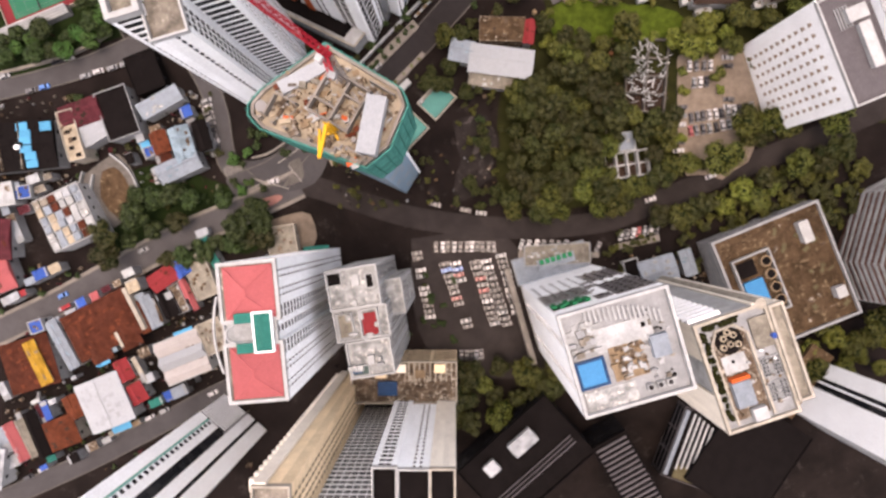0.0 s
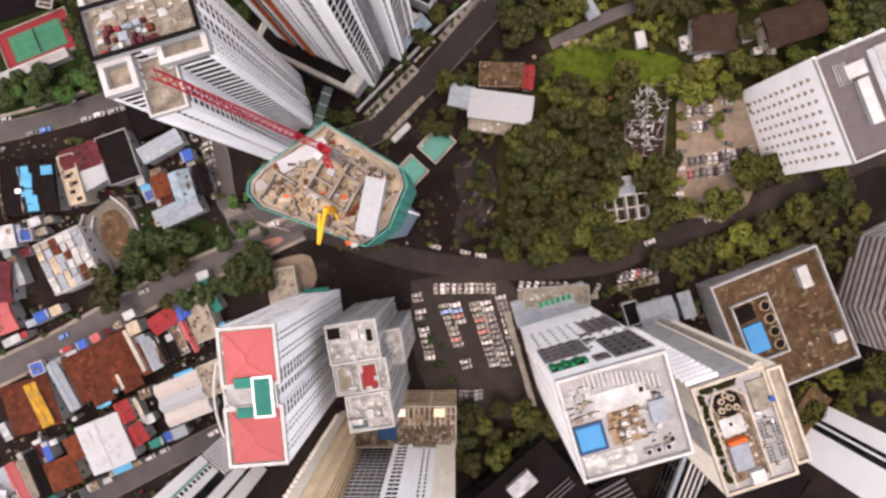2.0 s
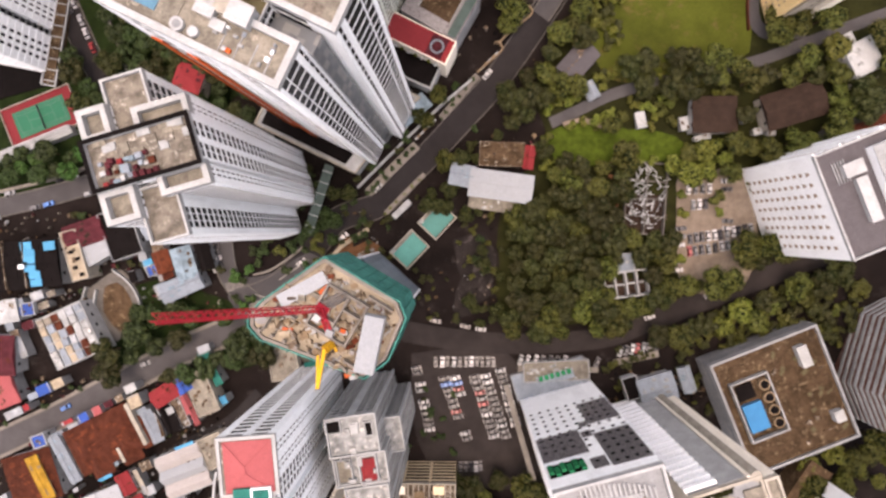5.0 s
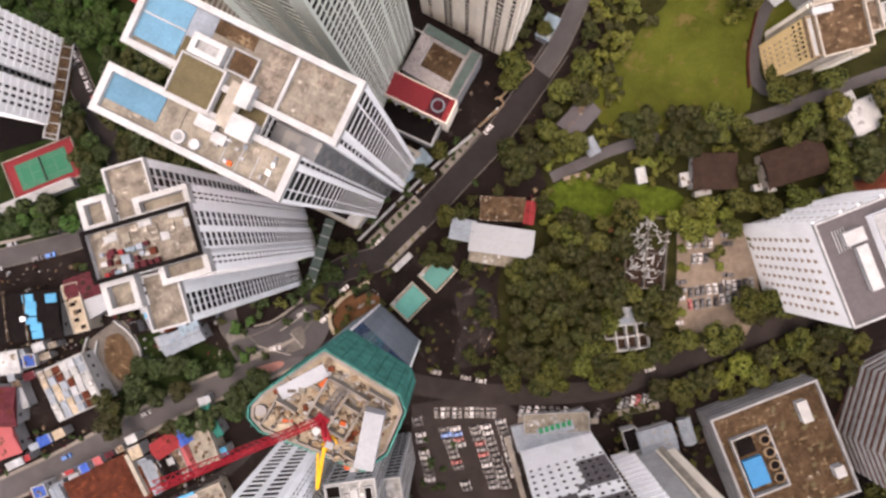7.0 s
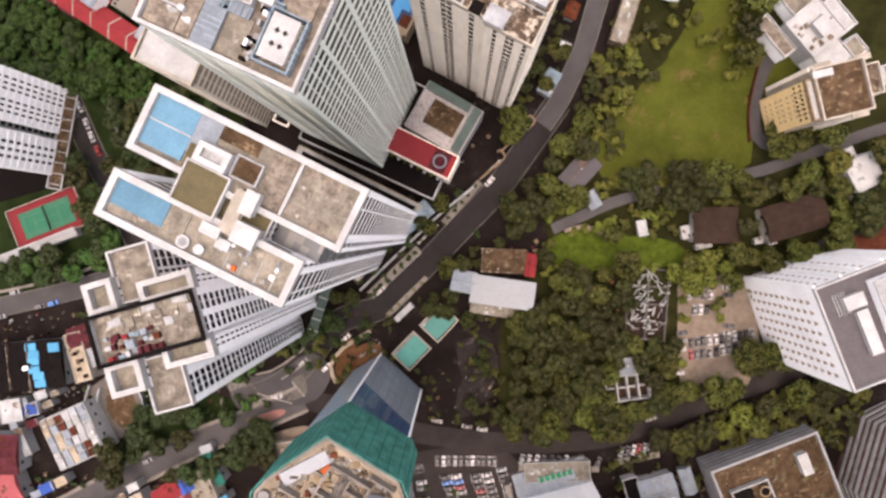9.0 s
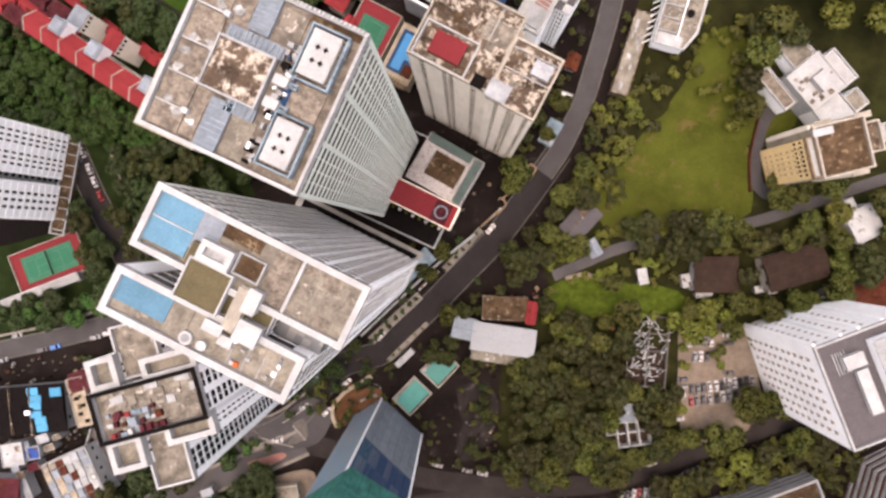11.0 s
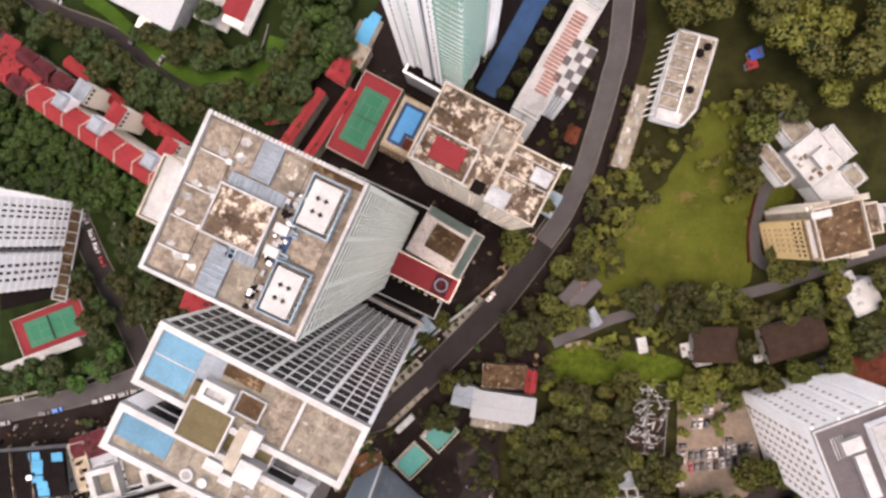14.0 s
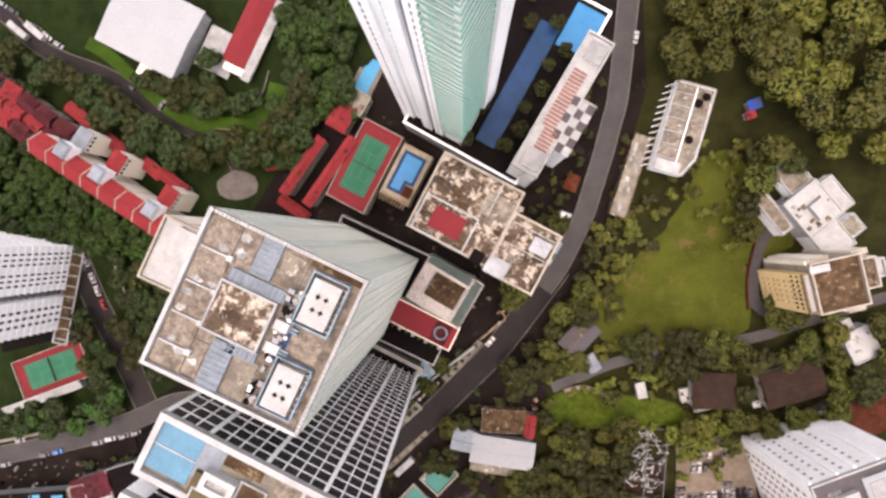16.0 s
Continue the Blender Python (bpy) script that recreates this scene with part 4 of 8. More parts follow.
def green_tower():
    """Square pale-green tower with a fine window grid and a patchwork roof."""
    b = thing("apartment_tower", "tall pale green apartment tower with a patched brown roof", "building", -35.1, 128.1, None, -24.6)
    z = 127 - ground(-35.8, 128.1)
    fine = "swpwpwpwpsWpWpspwpwpwpwps"
    mass(b, 0, 0, 30.8, 30.3, 0, z, {"S": "sSwSwwSwSs", "E": fine, "N": "swSwwwSwwwSws", "W": "swpwpwsspwpwpws"}, wall="mint", sill=1.1, rim=0.7, deep=0.14, roof="tanroof", parapet=1.2)
    for y0, y1 in ((8.6, 14.2), (2.0, 8.0), (-4.0, 1.4), (-9.6, -4.6), (-14.2, -10.2)):
        deck(b, -11.6, (y0 + y1) / 2, z, 6.0, y1 - y0, "tanroof", "roof_deck", "", 0.25)
    rng = random.Random(12)
    for k, (x, y) in enumerate(((-10.4, 9.4), (-12.6, 2.4), (-13.2, -3.4), (-12.4, -9.0), (-10.2, -10.6), (-7.4, 12.6), (-7.2, 9.8), (-7.2, -11.4), (-9.4, 2.6), (-13.0, -0.4))):
        ring_ = [(x + 1.5 * rng.uniform(0.35, 1.0) * math.cos(a_ * 0.57), y + 1.0 * rng.uniform(0.3, 1.0) * math.sin(a_ * 0.57)) for a_ in range(11)]
        part("lime_stain", MB().poly(ring_, z + 0.26, z + 0.285 + 0.003 * k), M["stained"], b, "spilt pale lime wash")
    for y in (8.3, 1.7, -4.3, -9.9):
        part("bay_wall", MB().box(-11.4, y, z, 5.6, 0.3, 0.9), M["coping"], b)
        part("drain_box", MB().box(-8.4, y, z, 1.1, 1.0, 1.3), M["coping"], b, "small white drain housing")
    deck(b, -6.4, 11.4, z, 3.2, 5.6, "tanroof", "roof_deck", "", 0.2)
    deck(b, -7.0, -10.6, z, 2.6, 6.6, "tanroof", "roof_deck", "", 0.2)
    deck(b, 1.6, -10.4, z, 4.6, 7.4, "sandroof", "roof_deck", "", 0.2)
    deck(b, 2.4, 10.6, z, 4.6, 6.0, "concrete", "roof_deck", "", 0.2)
    deck(b, 9.8, 14.0, z, 10.0, 1.6, "darkbrown", "roof_deck", "", 0.2)
    part("panel_house", MB().box(-2.7, 0, z, 10.4, 9.1, 1.4), M["stainroof"], b, "mottled brown roof panel")
    part("upstand", frame_ring(-2.7, 0, 10.9, 9.6, 0.4, 1.8), M["lightgrey"], b, "", (0, 0, z))
    for x, y, w, d in ((-2.5, 11.2, 4.0, 7.4), (-2.0, 6.0, 11.0, 2.3), (-3.1, -10.2, 4.1, 9.4), (0.2, -5.9, 5.6, 2.2)):
        sheet = part("sheet_roof", MB().box(x, y, z, w, d, 0.7), M["zinc"], b, "pale blue-grey ribbed sheet roof")
        long_y = d > w
        n = int((d if long_y else w) / 0.95)
        for k in range(n):
            q = -0.5 + (k + 0.5) / n
            part("rib", MB().box(x + (0 if long_y else q * w), y + (q * d if long_y else 0), z + 0.7, w if long_y else 0.22, 0.22 if long_y else d, 0.2), M["greyblue"], sheet)
    for x, y, bw, bd in ((9.6, 8.0, 4.8, 7.8), (9.9, -8.1, 4.6, 7.6)):
        part("screen", frame_ring(x, y, bw + 2.2, bd + 2.2, 0.3, 2.2), M["greyblue"], b, "", (0, 0, z))
        for k in range(8):
            part("screen_slat", MB().box(x + bw / 2 + 0.8, y - bd / 2 + k * bd / 7, z, 1.0, 0.2, 2.0), M["lightgrey"], b)
        top = plant_room(b, x, y, z, bw, bd, 2.6, "warmwhite", "coping")
        for k in range(4):
            vx, vy = x + (k % 2 - 0.5) * 1.5, y + (k // 2 - 0.5) * 2.4
            part("vent_cross", MB().box(vx, vy, z + 2.85, 0.9, 0.25, 0.25).box(vx, vy, z + 2.9, 0.25, 0.9, 0.25), M["pitch"], top)
    rng = random.Random(7)
    for k in range(46):
        part("cooling_box", MB().box(5.3 + rng.uniform(-1.3, 1.0), rng.uniform(-13.5, 8.5), z, rng.uniform(0.4, 1.5), rng.uniform(0.3, 1.3), rng.uniform(0.5, 1.9), rng.choice([0, 0, 45])), M[rng.choice(["white", "lightgrey", "deepwater", "steel", "white", "pitch", "greywall"])], b)
    deck(b, 9.6, 0.0, z, 6.6, 5.6, "tanroof", "roof_deck", "sandy roof bay", 0.3)
    for y in (-2.6, 1.6):
        pad = part("chiller", MB().box(5.0, y, z, 2.6, 1.8, 2.0), M["coping"], b, "white boxed chiller")
        part("pipe_run", MB().box(6.8, y - 0.3, z, 2.4, 0.35, 1.4).box(6.8, y + 0.3, z, 2.4, 0.35, 1.4), M["greyblue"], pad)
    part("cable_mat", MB().box(6.2, -0.4, z, 1.6, 7.4, 0.35), M["deepwater"], b, "dark blue sheeting")
    block = MB().box(0, 0, 0, 0.5, 0.5, 0.6).mesh("coping_block", M["coping"])
    for i in range(36):
        for x, y in ((15.2, -14.6 + i * 0.83), (-14.6 + i * 0.83, 15.0)):
            part("coping_block", block, None, b, "", (x, y, z + 1.15))
    # lower white annexe to the south-west
    low = 67 - ground(-77.6, 136.8)
    mass(b, -41.6, -9.6, 18.2, 19.0, 0, low, {"E": "swpwpwpwpwpws", "S": "swpwpwpwpwpws", "*": "SnnS"}, wall="warmwhite", glass="brownglass", roof="coping", rim=0.6, sill=1.2)
    plant_room(b, -41.0, -5.5, low, 8.6, 8.0, 1.6, "lightgrey", "white")
    part("balcony_frame", frame_ring(-22.6, -13.5, 6.0, 6.0, 0.5, 1.0), M["warmwhite"], b, "", (0, 0, 16))
    part("podium_wall", MB().box(10, 0, 0, 54, 36, 9), M["coping"], b)
    part("podium_roof", MB().box(10, 0, 9, 53, 35, 0.15), M["pitch"], b, "dark podium roof")


green_tower()


def brown_roof_block():
    b = thing("apartment_block", "cream apartment block with a blotched brown flat roof", "building", 7.5, 146.9, None, -27.2)
    z = 83 - ground(7.5, 146.9)
    mass(b, -6.5, 0.5, 22.3, 20.6, 0, z, {"S": "SSwSSSwpwSSSwSS", "E": "SwSSwS", "N": "SnSnS", "W": "SwSSwSSwS"}, wall="warmwhite", roof="stainroof", rim=0.5, sill=0.5)
    mass(b, 11.2, -2.6, 13.0, 16.4, 0, z, {"S": "SSwSSwpwSSwS", "*": "SwSSwS"}, wall="warmwhite", roof="stainroof", rim=0.5, sill=0.5)
    deck(b, -9.0, -4.6, z, 8.4, 5.7, "courtred", "roof_deck", "faded red roof hatch house", 1.6)
    part("upstand", MB().ring(14.5, 9.5, 0.4, z, 1.1, -9.5, -4.9), M["coping"], b)
    deck(b, 1.0, 4.5, z, 9.0, 6.0, "concrete", "roof_deck", "", 0.3)
    for y in (-2.0, 3.4):
        part("roof_wall", MB().box(11.4, y, z, 12.0, 0.25, 0.6), M["coping"], b)
    part("roof_wall", MB().box(-1.0, 6.0, z, 0.25, 8.6, 0.6), M["coping"], b)
    plant_room(b, 6.8, -8.6, z, 5.2, 4.2, 2.4, "coping", "whiteroof")
    plant_room(b, 14.0, 0.6, z, 4.4, 3.4, 2.0, "coping", "whiteroof")
    rng = random.Random(17)
    for i in range(16):
        part("roof_patch", MB().box(rng.uniform(-15, 16), rng.uniform(-8, 8), z, rng.uniform(0.8, 3.4), rng.uniform(0.6, 2.6), rng.uniform(0.05, 0.2), rng.choice([0, 0, 20])), M[rng.choice(["darkbrown", "concrete", "sandroof", "brownroof"])], b)
    plant_room(b, 1.4, -8.6, z, 2.8, 3.0, 1.6, "warmwhite", "pitch")


brown_roof_block()


def teal_tower():
    b = thing("apartment_tower", "very tall white tower with teal glass bays above a pool podium", "building", -4.5, 189.5, None, -28.5)
    z = 172 - ground(-4.5, 189.5)
    mass(b, -9.6, 0.0, 4.8, 20.0, 0, z, {"S": "SnS", "W": "SnSnSnS", "*": "SnS"}, wall="facade")
    mass(b, -5.2, 0.6, 4.0, 19.4, 0, z, {"S": "Sws", "*": "SnS"}, wall="facade", glass="tealglass", storey=3.4)
    mass(b, -1.6, -0.6, 3.2, 20.4, 0, z, {"*": "S"}, wall="facade", storey=200)
    part("pier", MB().box(0.7, -9.0, 0, 1.4, 1.4, z - 2), M["greyblue"], b, "blue-grey recessed pier")
    mass(b, 2.8, -0.6, 2.8, 20.2, 0, z, {"S": "SnS", "*": "S"}, wall="facade")
    part("pier", MB().box(4.6, -9.0, 0, 1.0, 1.0, z - 2), M["lightgrey"], b, "pale grey recessed pier")
    mass(b, 8.2, -4.4, 6.6, 12.0, 28, z, {"S": "sWs", "E": "sWsWs", "*": "SnS"}, glass="tealglass", ledge=0.6, rail="tealglass")
    part("wall_panel", MB().box(8.2, -4.4, 0, 6.4, 11.8, 28), M["white"], b)
    part("pier", MB().box(10.6, 2.4, 0, 1.6, 1.8, z - 2), M["greywall"], b, "dark grey recessed pier")
    mass(b, 9.4, 7.0, 6.4, 8.0, 0, z, {"E": "SSpS", "*": "S"}, wall="facade", storey=200)
    mass(b, 3.0, 4.0, 8.0, 11.0, 0, z, {"*": "S"}, wall="facade", storey=200)
    # podium with the long pool
    p = part("podium", MB().box(12, 20, 0, 44, 66, 14), M["greywall"], b, "grey podium")
    part("parapet", MB().ring(44.4, 66.4, 0.8, 14, 1.0, 12, 20), M["white"], p)
    part("podium_roof", MB().box(12, 20, 14, 42.6, 64.6, 0.2), M["pitch"], b, "dark planted podium deck")
    part("pool", MB().box(18.0, 17, 14.2, 7.4, 46, 0.25), M["deepwater"], b, "long deep blue pool")
    part("pool", MB().box(28, 43, 14.2, 11, 16, 0.25), M["water"], b, "bright blue pool")


teal_tower()


def chequer_block():
    b = thing("office_block", "long white low block with a chequered roof terrace", "building", 31.2, 184.0, None, -29.8)
    z = 48 - ground(31.2, 184)
    mass(b, 0, 0, 8.8, 46.5, 0, z, {"W": "SnnnSnnnSnnnS", "S": "SnS", "*": "SwSwSwS"}, roof="coping", rim=0.5)
    mass(b, 6.6, -3.5, 5.4, 17.0, 0, z - 1.5, {"*": "SnnnS"}, roof="whiteroof", rim=0.3, parapet=0.3)
    for i in range(22):
        part("pergola_bar", MB().box(-0.4 + 1.3 * (i < 6), -15 + i * 1.25, z + 0.1, 4.4, 0.7, 0.3), M["pinkpave"], b)
    for i in range(6):
        for j in range(3):
            zz = z if j == 0 else z - 1.2
            deck(b, 3.0 + j * 2.6, -11.5 + i * 2.9, zz + 0.02, 2.5, 2.8, "darkpave" if (i + j) % 2 else "coping", "paving_square", "", 0.2)
    for y in (-19, 18):
        plant_room(b, 0.6, y, z, 5.4, 6.0, 1.6, "white", "lightgrey")


chequer_block()


def roofless_block():
    b = thing("office_block", "low white block with a grimy open roof and side fins", "building", 77.1, 181.7, None, -15.7)
    z = 22 - ground(77.1, 181.7)
    pts = [(-6.5, -15.5), (4, -15.5), (7, -9), (7, 16), (-6.5, 16)]
    part("wall", MB().poly(pts, 0, z - 1.4), M["white"], b)
    part("roof_slab", MB().poly([(x * 0.94, y * 0.97) for x, y in pts], z - 1.4, z - 1.2), M["concrete"], b, "grimy flat roof")
    for i in range(len(pts)):
        a, c = Vector(pts[i]), Vector(pts[(i + 1) % len(pts)])
        part("parapet", MB().bar((*a, z - 0.8), (*c, z - 0.8), 0.5), M["coping"], b)
    for i in range(6):
        part("cross_wall", MB().box(-2.6, -11 + i * 4.6, z - 1.3, 7.0, 0.3, 0.9), M["lightgrey"], b)
    part("cross_wall", MB().box(0.8, 1, z - 1.3, 0.35, 28, 0.9), M["white"], b)
    deck(b, -1.6, -13.4, z - 1.2, 8.4, 3.6, "coping", "roof_deck", "white roof end", 0.4)
    for x, y, r in ((2.6, 10.0, 1.6), (4.6, 12.8, 1.4), (3.0, -3.0, 1.4)):
        part("tank_lid", MB().disc(x, y, z - 1.2, r, 0.4), M["pitch"], b)
    for i in range(13):
        part("fin", MB().bar((-6.5, -14 + i * 2.4, z - 1), (-9.4, -15.2 + i * 2.4, z - 6), 0.28), M["white"], b)


roofless_block()


def white_slab():
    """White office slab with rows of small square windows."""
    b = thing("office_tower", "white office tower with rows of small square windows", "building", 129.5, 57.6, -7.0, 22.1)
    z = 52.0
    w, d = 31.0, 34.2
    body = part("wall", MB().box(0, 0, 0, w, d, z - 1.0), M["white"], b)
    part("roof_slab", MB().box(0, 0, z - 1.0, w - 1.2, d - 1.2, 0.3), M["darkpave"], b, "dark grey flat roof")
    part("parapet", MB().ring(w + 0.06, d + 0.06, 0.6, z - 1.0, 1.3), M["coping"], b)
    pane = MB().box(0, 0, 0, 0.16, 0.95, 1.25).mesh("window", M["brownglass"])
    sill = MB().box(-0.12, 0, -0.2, 0.3, 1.5, 0.16).mesh("sill", M["timber"])
    for i in range(11):
        for j in range(8):
            ob = part("window", pane, None, body, "", (-w / 2 + 0.02, -13 + j * 3.55, 8.5 + i * 3.7))
            part("sill", sill, None, ob)
    for i in range(12):
        for x in (-12.6, -8.8, -3.0, 2.6):
            ob = part("window", pane, None, body, "", (x, d / 2 - 0.02, 6.5 + i * 3.7), -90)
    for x in (-14.6, -5.9, 0.0, 7.4):
        part("pilaster", MB().box(x, d / 2 + 0.3, 0, 0.8, 0.7, z - 1.2), M["facade"], body)
    house = plant_room(b, 5.5, 3.0, z - 0.7, 10.5, 21.0, 3.6, "white", "lightgrey")
    plant_room(b, -5.0, -1.0, z - 0.7, 3.2, 14.0, 1.8)
    plant_room(b, -6.0, 9.4, z - 0.7, 6.0, 4.0, 2.0)
    for k in range(5):
        part("pipe", MB().bar((-11 + k * 0.9, 6, z - 0.3), (-11 + k * 0.9, 13, z - 0.3), 0.25), M["lightgrey"], b)


white_slab()


def pink_roof_block():
    b = thing("apartment_block", "white apartment block with pink hipped roofs and a teal gable", "building", -53.0, -26.6, None, 4.8)
    z = 78 - ground(-53, -26.6)
    mass(b, 0, 10.6, 15.7, 15.8, 0, z - 1, {"E": "pwpwSnnSnnSs", "N": "SwwSwwS", "*": "SnSnS"}, rim=0.9, parapet=0.6)
    mass(b, 0, -10.6, 15.7, 15.8, 0, z - 1, {"E": "sSnnSnnSwpwp", "S": "SwwSwwS", "*": "SnSnS"}, rim=0.9, parapet=0.6)
    mass(b, -0.4, 0, 14.0, 5.6, 0, z - 1.4, {"E": "SwS", "*": "SwS"}, rim=0.5, roof="lightgrey")
    part("roof", MB().gable(0.2, 10.4, z - 0.9, 13.2, 12.4, 2.6, 90, 6.0, 0.3), M["pinkroof"], b, "pink tiled hipped roof")
    part("roof", MB().gable(0.2, -10.4, z - 0.9, 13.2, 12.4, 2.6, 90, 6.0, 0.3), M["pinkroof"], b, "pink tiled hipped roof")
    for cy in (10.4, -10.4):
        hips = MB().bar((0.2, cy - 0.9, z + 1.98), (0.2, cy + 0.9, z + 1.98), 0.35)
        for sx in (-1, 1):
            for sy in (-1, 1):
                hips.bar((0.2, cy + sy * 0.9, z + 1.95), (0.2 + sx * 6.4, cy + sy * 6.8, z - 0.55), 0.3)
        part("hip_cap", hips, M["pinkroof"], b)
    part("roof", MB().gable(3.4, 0, z + 0.8, 9.4, 4.2, 0.9, 90, 1.5, 0.2), M["tealroof"], b, "teal metal roof")
    part("roof_curb", MB().ring(5.2, 10.6, 0.4, z + 0.2, 1.0, 3.4, 0), M["white"], b)
    for y in (-3.9, 3.9):
        part("roof", MB().box(-1.6, y, z, 4.6, 2.6, 0.9), M["tealroof"], b, "teal flat roof")
    arch = MB()
    for i in range(12):
        a0, a1 = math.pi / 2 + math.pi * i / 12, math.pi / 2 + math.pi * (i + 1) / 12
        arch.bar((-4.2 + 2.2 * math.cos(a0), 2.2 * math.sin(a0), z + 0.6), (-4.2 + 2.2 * math.cos(a1), 2.2 * math.sin(a1), z + 0.6), 0.45)
    part("arch_beam", arch, M["coping"], b)
    bow = MB()
    for i in range(10):
        a0, a1 = -1 + 2 * i / 10, -1 + 2 * (i + 1) / 10
        bow.bar((-9.6 + 1.6 * a0 * a0, 10 * a0, z + 0.2), (-9.6 + 1.6 * a1 * a1, 10 * a1, z + 0.2), 0.5)
    part("bow_beam", bow, M["coping"], b)


pink_roof_block()


def grey_block():
    b = thing("apartment_block", "grey stained apartment block with stepped roof terraces", "building", -30.1, -29.0, None, 9.0)
    z = 47 - ground(-30, -29)
    mass(b, 0, 11.0, 16.0, 12.5, 0, z, {"*": "swpwSwpws"}, wall="coping", glass="glass", roof="stained", rim=0.5)
    mass(b, 0.5, -0.5, 17.0, 10.0, 0, z - 2, {"*": "swpwSwpws"}, wall="coping", glass="glass", roof="stained", rim=0.5)
    mass(b, 1.5, -11.5, 14.0, 11.5, 0, z - 1, {"*": "swpwSwpws"}, wall="coping", glass="glass", roof="stained", rim=0.5)
    mass(b, 10.5, 5.0, 6.0, 12.0, 0, z - 14, {"*": "swpws"}, wall="coping", glass="glass", roof="stained", rim=0.4)
    deck(b, 3.0, -1.0, z - 2, 4.6, 7.0, "redroof", "roof_deck", "dark red roof panel", 0.8)
    part("upstand", MB().ring(6.0, 9.0, 0.4, z - 2, 1.6, 3.0, -0.6), M["coping"], b)
    part("upstand", MB().ring(5.0, 8.0, 0.4, z - 2, 1.4, -4.6, -0.6), M["coping"], b)
    part("tank", MB().box(-3, -14.5, z - 1, 3, 2, 1.6), M["deepwater"], b)
    rng = random.Random(3)
    # Flat plates on the roof; the black ones stand for shade in open wells.
    for x, y, w, d, zz, m in ((-5.6, 14.4, 4.4, 3.6, 0, "pitch"), (5.4, 12.4, 2.0, 4.0, 0, "pitch"), (-4.6, -0.6, 4.2, 7.2, -2, "sandroof"), (-2.0, -15.0, 5.0, 2.6, -1, "duskteal")):
        deck(b, x, y, z + zz, w, d, m, "roof_well", "", 0.3)
        part("upstand", MB().ring(w + 0.7, d + 0.7, 0.35, z + zz, 0.9, x, y), M["coping"], b)
    for i in range(26):
        part("roof_box", MB().box(rng.uniform(-6, 6), rng.uniform(-15, 16), z - 2, rng.uniform(0.8, 3), rng.uniform(0.8, 3), rng.uniform(0.6, 3.4)), M[rng.choice(["stained", "coping", "greywall", "stained"])], b)


grey_block()


def pool_roof_block():
    """White tower with a chequered north front, a roof pool and a pergola."""
    b = thing("office_tower", "white office tower with grey facade panels and a blue roof pool", "building", 43.0, -32.4, None, 16.1)
    g0 = ground(43, -32.4)
    z = 75 - g0
    w, d = 29.5, 27.8
    mass(b, 0.8, 0, w, d, 0, z, {"N": "SSSSSS", "W": "SSwSSSwSS", "*": "swpwpwpws"}, rim=0.8, roof="greywall", parapet=1.6)
    yN = d / 2
    dash = MB().box(0, 0, 0, 1.1, 0.16, 1.3).mesh("window", M["glass"])
    for x0, x1, z0, z1 in ((-13.6, 0.2, 38, 57), (4.0, 15.2, 45, 70), (4.6, 15.2, 15, 36), (0.6, 3.8, 41, 46), (1.4, 4.4, 33, 37), (-1.0, 3.4, 62, 69)):
        pan = part("facade_panel", MB().box((x0 + x1) / 2, yN + 0.08, z0 - g0, x1 - x0, 0.2, z1 - z0), M["solar"], b, "grey metal facade panel")
        for i in range(int((z1 - z0) / 5)):
            for j in range(int((x1 - x0) / 2.8)):
                part("window", dash, None, pan, "", (x0 + 1.8 + j * 2.8, yN + 0.2, z0 - g0 + 2 + i * 5))
    for i in range(2, 11):
        for j in range(9):
            x, zz = -12 + j * 3.3, 2 + i * 5.0
            part("window", dash, None, b, "", (x, yN + 0.05, zz - g0))
    # planted loggia below the roof edge; a flat black panel is its shade
    part("loggia", MB().box(-8.0, yN + 0.06, 60 - g0, 10.5, 0.2, 8.0), M["pitch"], b, "flat black panel painted for the loggia's shade")
    for i in range(6):
        part("planter", MB().box(-12.4 + i * 1.8, yN + 0.5, 61 - g0 + (i % 2) * 2, 1.4, 0.8, 5.0), M["planter"], b, "green planter")
    deck(b, 1.5, 4.5, z, 15, 6.4, "lightgrey", "roof_deck", "white roof deck", 0.4)
    deck(b, -9.0, -3.2, z, 6.4, 6.2, "water", "roof_pool", "bright blue roof pool", 0.6)
    part("pool_rim", frame_ring(-9.0, -3.2, 8.0, 7.6, 0.7, 0.8), M["deepwater"], b, "dark blue pool edge", (0, 0, z))
    deck(b, 1.0, -2.5, z, 9.0, 9.0, "timber", "roof_deck", "brown timber roof terrace", 0.5)
    deck(b, 9.6, -0.5, z, 4.6, 5.8, "zinc", "roof_deck", "pale zinc canopy", 2.0)
    deck(b, -5.6, -10.6, z, 13.5, 5.6, "stained", "roof_deck", "plain pale roof bay", 0.3)
    air_units(b, 7.0, -10.5, z, 3, 1, 2.6, 1.7)
    for i in range(16):
        part("pergola_bar", MB().box(-7 + i * 1.25, 11.4 - 0.02 * i * i, z + 0.9, 0.4, 3.6, 0.4), M["coping"], b)
    rng = random.Random(5)
    for i in range(60):
        part("roof_clutter", MB().box(rng.uniform(-3.4, 5.4), rng.uniform(-6.6, 1.8), z + 0.4, rng.uniform(0.4, 1.6), rng.uniform(0.4, 1.4), rng.uniform(0.3, 1.4)), M[rng.choice(["timber", "coping", "lightgrey", "brownroof", "brownroof", "darkbrown"])], b)
